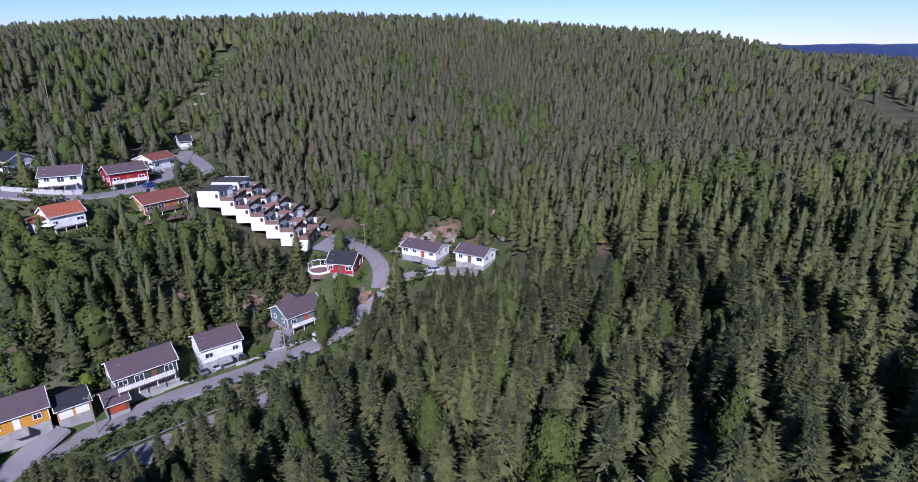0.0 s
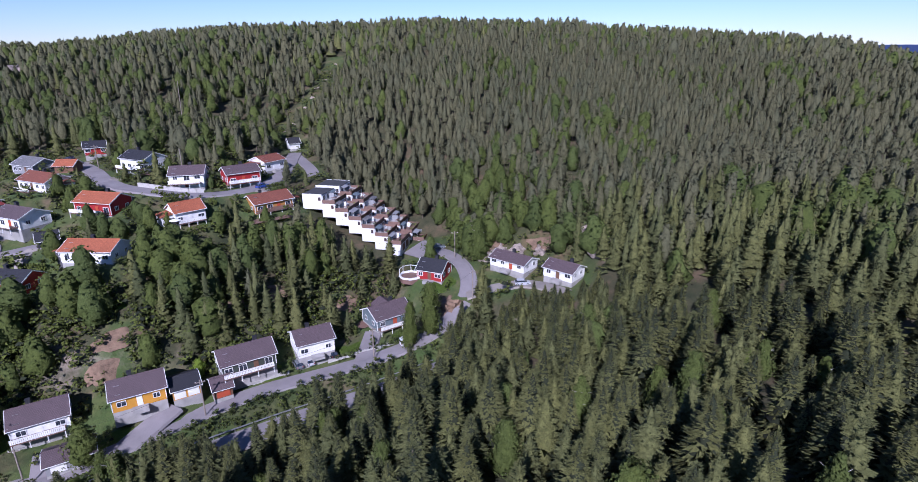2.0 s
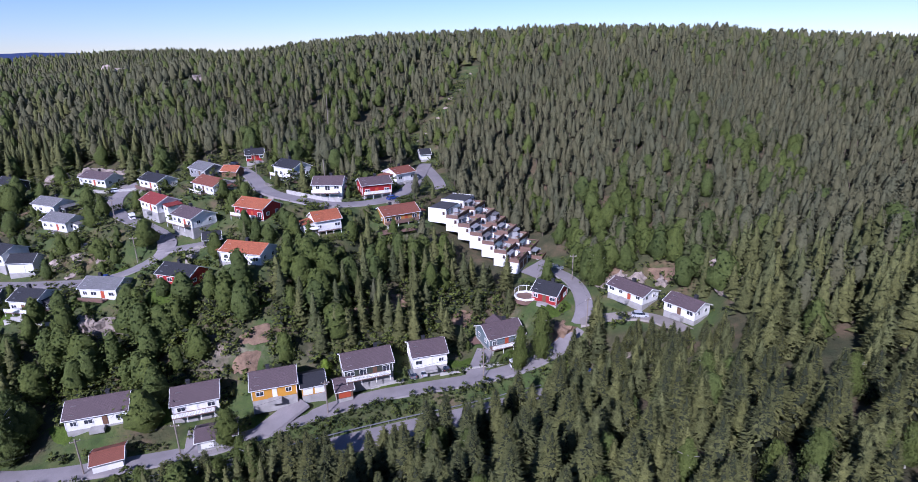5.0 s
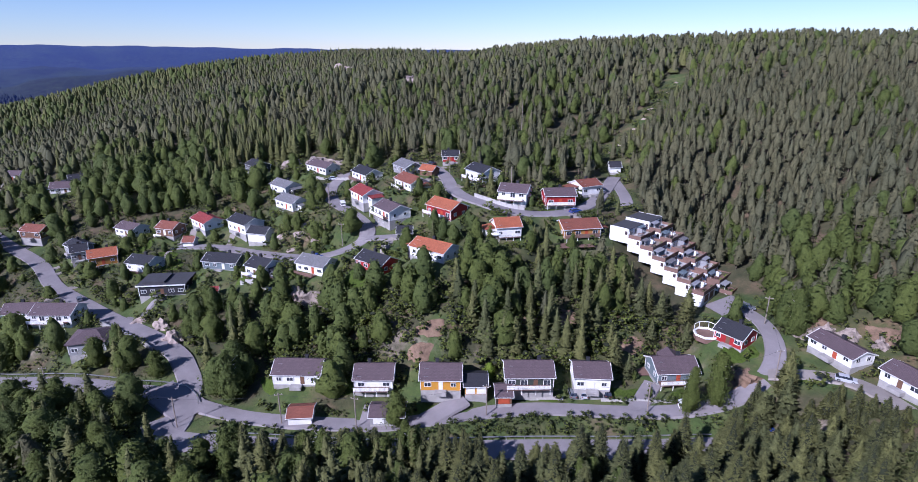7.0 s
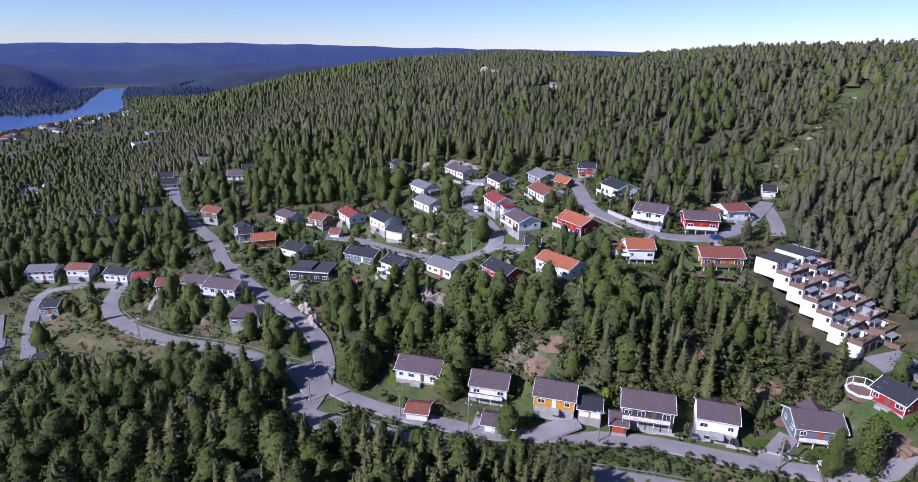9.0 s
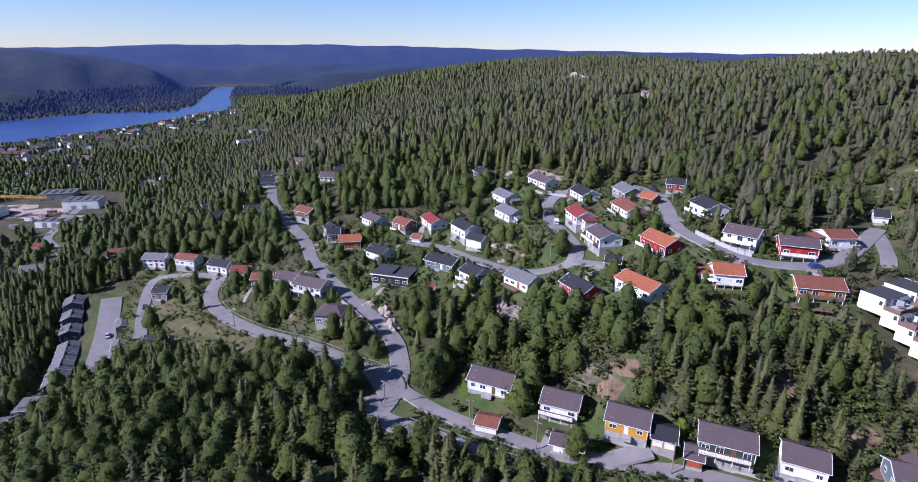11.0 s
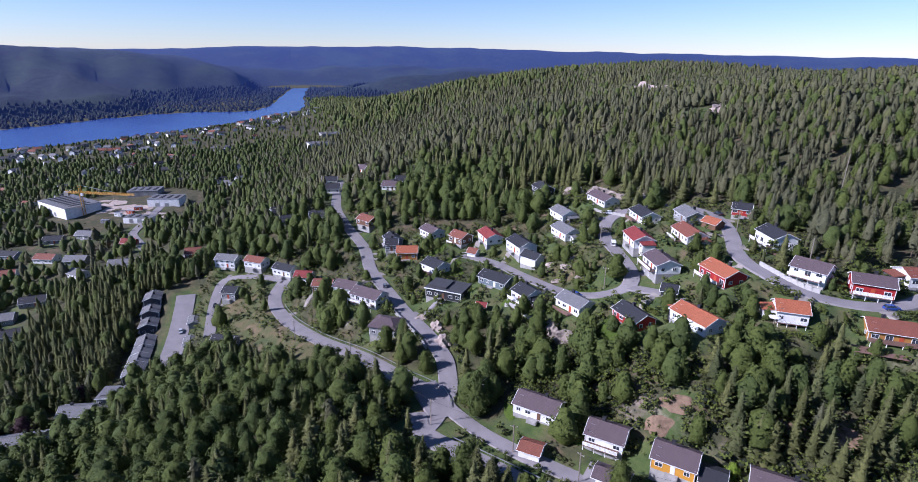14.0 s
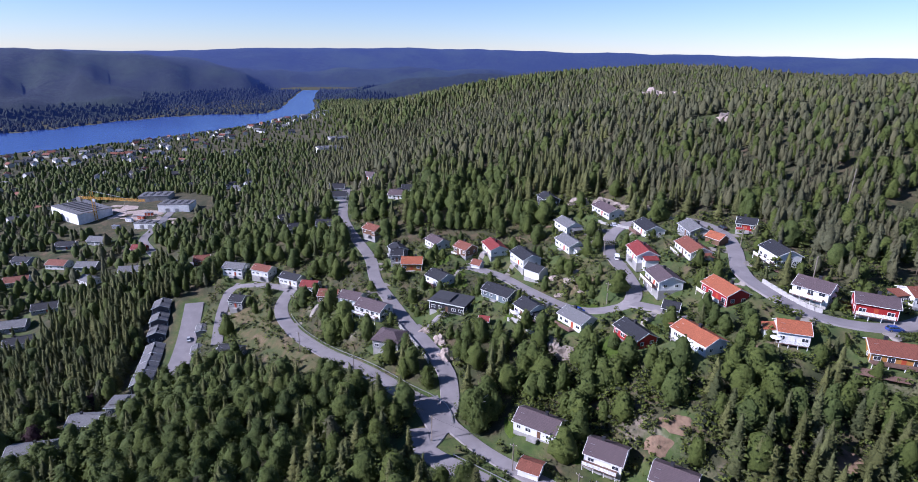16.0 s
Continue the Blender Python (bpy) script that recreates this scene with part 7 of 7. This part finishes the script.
# ---- gardens ----
def flat_patch(name, x, y, rx, ry, turn, mat, label, category):
    """A lawn or bed laid on the ground, with an uneven edge."""
    a = np.arange(28) / 28 * 6.283
    w = 1 + 0.13 * np.sin(3 * a + x) + 0.08 * np.sin(7 * a + y)
    c, s = math.cos(radians(turn)), math.sin(radians(turn))
    v, f = [], []
    for k in range(1, 7):
        u, q = rx * w * np.cos(a) * k / 6, ry * w * np.sin(a) * k / 6
        px, py = x + u * c - q * s, y + u * s + q * c
        v.append(np.c_[px, py, ground(px, py) + 0.16 - 0.12 * (k == 6)])
    v = np.concatenate(v)
    for k in range(5):
        i = np.arange(28)
        j = (i + 1) % 28
        f.append(np.c_[k * 28 + i, (k + 1) * 28 + i, (k + 1) * 28 + j, k * 28 + j])
    f = np.concatenate(f)
    mid = np.arange(28)
    me = bpy.data.meshes.new(name)
    me.from_pydata(v.tolist(), [], f.tolist() + [tuple(mid.tolist())])
    me.materials.append(mat)
    return tagged(new(name, me), label, category, "lawns")


for x, y, rx, ry, t in ((-119, 55, 6, 4, 45), (-103, 66, 3, 5, 45), (-64.2, 98.2, 3.6, 2.2, 45), (-50.4, 110.2, 4.0, 2.4, 42), (-39.6, 117.6, 3.2, 2.4, 50), (-84, 74, 5, 2.5, 45), (-34, 133, 5, 3, 60), (-20, 131, 3.5, 2, 20),
                        (-99.8, 148.2, 5.5, 1.5, 48), (-112.0, 138.2, 5.5, 1.5, 25), (-153, 93, 6, 4, 20), (-187, 103, 5, 3, 20), (-214, 62, 6, 4, 30), (-228, 60, 4, 5, 40), (-205, 62, 5, 4, 30), (-125, 88, 6, 3, 15), (-150, 79, 5, 2.5, 20),
                        (-160, 71, 5, 3, 30), (-104, 96, 6, 2.5, 10), (-252, -36, 5, 3, 0), (-290, -28, 4, 3, 40), (-211, 21, 5, 3, 30)):
    flat_patch("lawn", x, y, rx, ry, t, LAWN, "bright green mown lawn beside the house", "lawn")


def hedge(x, y, turn, length, high, label="clipped dark green hedge in a garden", mat=LEAF):
    n = int(length / 0.8) + 1
    v, f, b = [], [], 0
    for i in range(n):
        sv, sf, _ = crown_shape(300 + i + int(abs(x)), 3, 17, 0.05, 0.5, 0.13)
        v.append(sv * [1.5, 1.1, high] + [(i + 0.5) * length / n - length / 2, 0, 0])
        f.append(sf + b)
        b += len(sv)
    ob = new("hedge", mesh_of("hedge", np.concatenate(v), np.concatenate(f), mat, False))
    ob.matrix_world = pose(x, y, float(ground(x, y)[0]), 0, 0, turn)
    return tagged(ob, label, "hedge", "hedges")


for x, y, t, ln, h in ((-67.2, 98.6, 135, 0.9, 3.2), (-61.2, 101.6, 135, 2.4, 2.6), (-52.0, 112.6, 130, 3, 1.3), (-51.1, 116.0, 130, 1.6, 2.6), (-45.6, 113.4, 130, 3, 2.0), (-106.5, 146.5, 30, 3, 2.0), (-188, 121, 80, 7, 2.6), (-204, 122, 80, 6, 3.0), (-219, 55, 120, 8, 1.5), (-89.0, 151.0, 70, 7, 2.6)):
    hedge(x, y, t, ln, h)

# hedges and drives of the village gardens
rg = np.random.default_rng(31)
for k, h in enumerate(homes):
    if h["kind"] == "garage" or h["z"] < 1 and h["x"] > -118 or h["x"] > -40:
        continue
    a = radians(h["turn"])
    gaps = [(float(from_line(np.array([h["x"]]), np.array([h["y"]]), r["line"][:, :2])[0][0]), r) for r in roads]
    far, r = min(gaps, key=lambda g: g[0])
    for side in rg.permutation(4)[:3]:
        b = a + side * math.pi / 2
        reach = (h["length"] if side % 2 == 0 else h["width"]) / 2 + rg.uniform(2.0, 4.5)
        x, y = h["x"] + math.cos(b) * reach, h["y"] + math.sin(b) * reach
        if min(float(from_line(np.array([x]), np.array([y]), q["line"][:, :2])[0][0]) - q["width"] / 2 for q in roads) < 1.6:
            continue
        if any(o is not h and math.hypot(x - o["x"], y - o["y"]) < 0.5 * o["length"] + 1.5 for o in homes):
            continue
        hedge(x, y, math.degrees(b) + 90 + rg.uniform(-12, 12), rg.uniform(3.0, 7.5), rg.uniform(1.0, 2.4), "bushy green hedge beside a village house", SHRUB if rg.random() < 0.7 else LEAF)
    if 7 < far < 24:
        q = r["line"][np.argmin(np.hypot(r["line"][:, 0] - h["x"], r["line"][:, 1] - h["y"]))]
        d = np.array([h["x"] - q[0], h["y"] - q[1]])
        ln = np.linalg.norm(d)
        d = d / ln
        side = np.array([-d[1], d[0]]) * (0.32 * h["length"] if k % 2 else -0.32 * h["length"])
        u = np.linspace(r["width"] / 2 - 0.2, ln - h["width"] * 0.35, 9)
        pts = q[:2] + d * u[:, None] + side * (u / u[-1])[:, None]
        line = np.c_[pts, ground(pts[:, 0], pts[:, 1]) + 0.10]
        line[0, 2] = q[2] + 0.02
        tagged(new("driveway", mesh_of("driveway", *ribbon(line, 3.2, 0.0, 0.8), GRAVEL if k % 3 else ASPHALT)), "pale paved drive from the road to a house", "driveway", kind="structure")
tree(KIND_BIRCH, -32.0, 116.5, 14, 0.85, "tall leafy birch beside the road bend", "garden trees")
tree(KIND_BIRCH, -36.0, 112.0, 12, 0.8, "tall leafy birch beside the road", "garden trees")
tree(KIND_BIRCH, -122.0, 46.5, 15, 1.1, "large leafy tree beside the junction", "garden trees")
tree(KIND_BIRCH, -146.0, 37.0, 8, 1.5, "rounded leafy tree in the road's fork", "garden trees")
tree(KIND_BIRCH, -84.0, 68.0, 9, 1.2, "leafy tree beside the garage", "garden trees")
tree(KIND_BIRCH, -26.0, 147.0, 13, 1.0, "leafy tree beside the road's bend", "garden trees")
lime = tree_kind("maple", BIRCHES_NEAR[:1], LIME, TRUNK_LIMBS, BARK)
tree(lime, -77.5, 92.5, 4.5, 1.5, "bright yellow-green ornamental tree behind the garage", "garden trees")
copper = tree_kind("copper_beech", BIRCHES_NEAR[1:3], PURPLE, TRUNK_LIMBS, BARK)
tree(copper, -222.0, -88.0, 8, 1.6, "dark purple-leaved copper beech among green trees", "garden trees")
tree(copper, -198.0, -98.0, 8, 1.5, "dark purple-leaved copper beech among green trees", "garden trees")

for x, y, rx, ry, t in ((-31, 126, 4, 2.2, 70), (-230, 110, 7, 4, 60), (-226, 96, 5, 3, 30)  , (-22, 151, 5, 2.6, -20), (-8, 151, 5, 2.2, -20)) + tuple((a, b, c, d, 45) for a, b, c, d in EARTH):
    flat_patch("bare_patch", x, y, rx, ry, t, BARE_EARTH, "bare reddish-brown earth between the shrubs", "earth")

for x, y, rx, ry, t in ((-505, -140, 26, 13, 70), (-535, -158, 18, 10, 40), (-480, -112, 16, 9, 60)):
    flat_patch("rubble_ground", x, y, rx, ry, t, PALE_ROCK, "pale rubble and gravel of the building site", "gravel")

# ---- small garden structures ----
def gazebo(x, y):
    """An eight-sided deck with a low parapet and an open white frame."""
    z = float(ground(x, y)[0])
    root = tagged(new("pavilion"), "eight-sided wooden deck with a white frame and low wall", "pavilion")
    root.matrix_world = pose(x, y, z, 0, 0, 15)
    ring = [(3.0 * math.cos(i * math.pi / 4), 3.0 * math.sin(i * math.pi / 4)) for i in range(8)]
    d = Shape().poly([(a, b, c) for c in (-0.8, 0.5) for a, b in ring], [tuple(range(7, -1, -1)), tuple(range(8, 16))] + [(i, (i + 1) % 8, 8 + (i + 1) % 8, 8 + i) for i in range(8)])
    part("deck", d.mesh("deck", DECK), root)
    for i in range(8):
        a, b = ring[i], ring[(i + 1) % 8]
        part("wall_panel", Shape().bar((*a, 0.75), (*b, 0.75), 0.32).mesh("wall_panel", TRIM), root)
    for i in (1, 2, 3, 4):
        part("post", Shape().bar((*ring[i], 0.5), (ring[i][0], ring[i][1], 2.6), 0.08).mesh("post", TRIM), root)
        if i < 4:
            part("beam", Shape().bar((*ring[i], 2.6), (*ring[i + 1], 2.6), 0.08).mesh("beam", TRIM), root)


gazebo(-42.5, 135.5)


def garden_deck(x, y, turn, L, W, label):
    z = float(ground(x, y)[0])
    root = tagged(new("garden_deck"), label, "deck", "garden decks")
    root.matrix_world = pose(x, y, z, 0, 0, turn)
    n = int(W / 0.4)
    for i in range(n):
        part("plank", kept(("plank", L, round(W / n, 3)), lambda: Shape().box(-L / 2, L / 2, 0.01, W / n - 0.02, 0.25, 0.32).mesh("plank", DECK)), root, at=pose(0, -W / 2 + i * W / n, 0))
    for sx in (-1, 1):
        for sy in (-1, 1):
            part("leg", kept("deck_leg", lambda: Shape().box(-0.08, 0.08, -0.08, 0.08, -0.8, 0.25).mesh("leg", TIMBER)), root, at=pose(sx * (L / 2 - 0.2), sy * (W / 2 - 0.2), 0))


garden_deck(-50.5, 121.5, 45, 5, 4, "reddish wooden garden deck behind the houses")
garden_deck(-83.5, 137.0, 50, 12, 4, "long dark wooden terrace below the ochre house")
garden_deck(-155.5, 76.0, 30, 4, 3, "wooden garden terrace on the slope")
garden_deck(-128.0, 146.0, 0, 5, 3, "wooden terrace before the white house")


def parasol(x, y, label):
    z = float(ground(x, y)[0])
    root = tagged(new("parasol"), label, "parasol")
    root.matrix_world = pose(x, y, z)
    part("pole", Shape().bar((0, 0, 0), (0, 0, 2.3), 0.04, 6).mesh("pole", STEEL), root)
    ring = [(1.5 * math.cos(i * math.pi / 4), 1.5 * math.sin(i * math.pi / 4), 2.0) for i in range(8)]
    part("canopy", Shape().poly(ring + [(0, 0, 2.5)], [(i, (i + 1) % 8, 8) for i in range(8)]).mesh("canopy", TRIM), root)


parasol(-158.5, 70.0, "white garden parasol below the terrace house")
parasol(-101.0, 121.0, "white garden parasol below the orange-roofed house")


def site_hut(x, y, turn, mat, label):
    z = float(ground(x, y)[0])
    root = tagged(new("site_hut"), label, "site hut", "site huts")
    root.matrix_world = pose(x, y, z, 0, 0, turn)
    part("body", Shape().box(-3, 3, -1.2, 1.2, 0, 2.6).mesh("body", mat), root)
    part("roof", Shape().box(-3.1, 3.1, -1.3, 1.3, 2.6, 2.75).mesh("roof", STEEL), root)
    window(root, pose(-1.2, -1.22, 1.0), 1.2, 1.0, TRIM)
    door(root, pose(1.6, -1.22, 0.05), 0.9, 2.0, STEEL)


for x, y, t, m, l in ((-488, -140, 60, TRIM, "white site hut beside the hall"), (-492, -132, 60, DOOR_RED, "red container on the building site"), (-480, -128, 50, TRIM, "white container on the building site"),
                      (-474, -146, 70, GREY, "grey container on the building site"), (-500, -128, 80, DOOR_RED, "red container beside the crane")):
    site_hut(x, y, t, m, l)
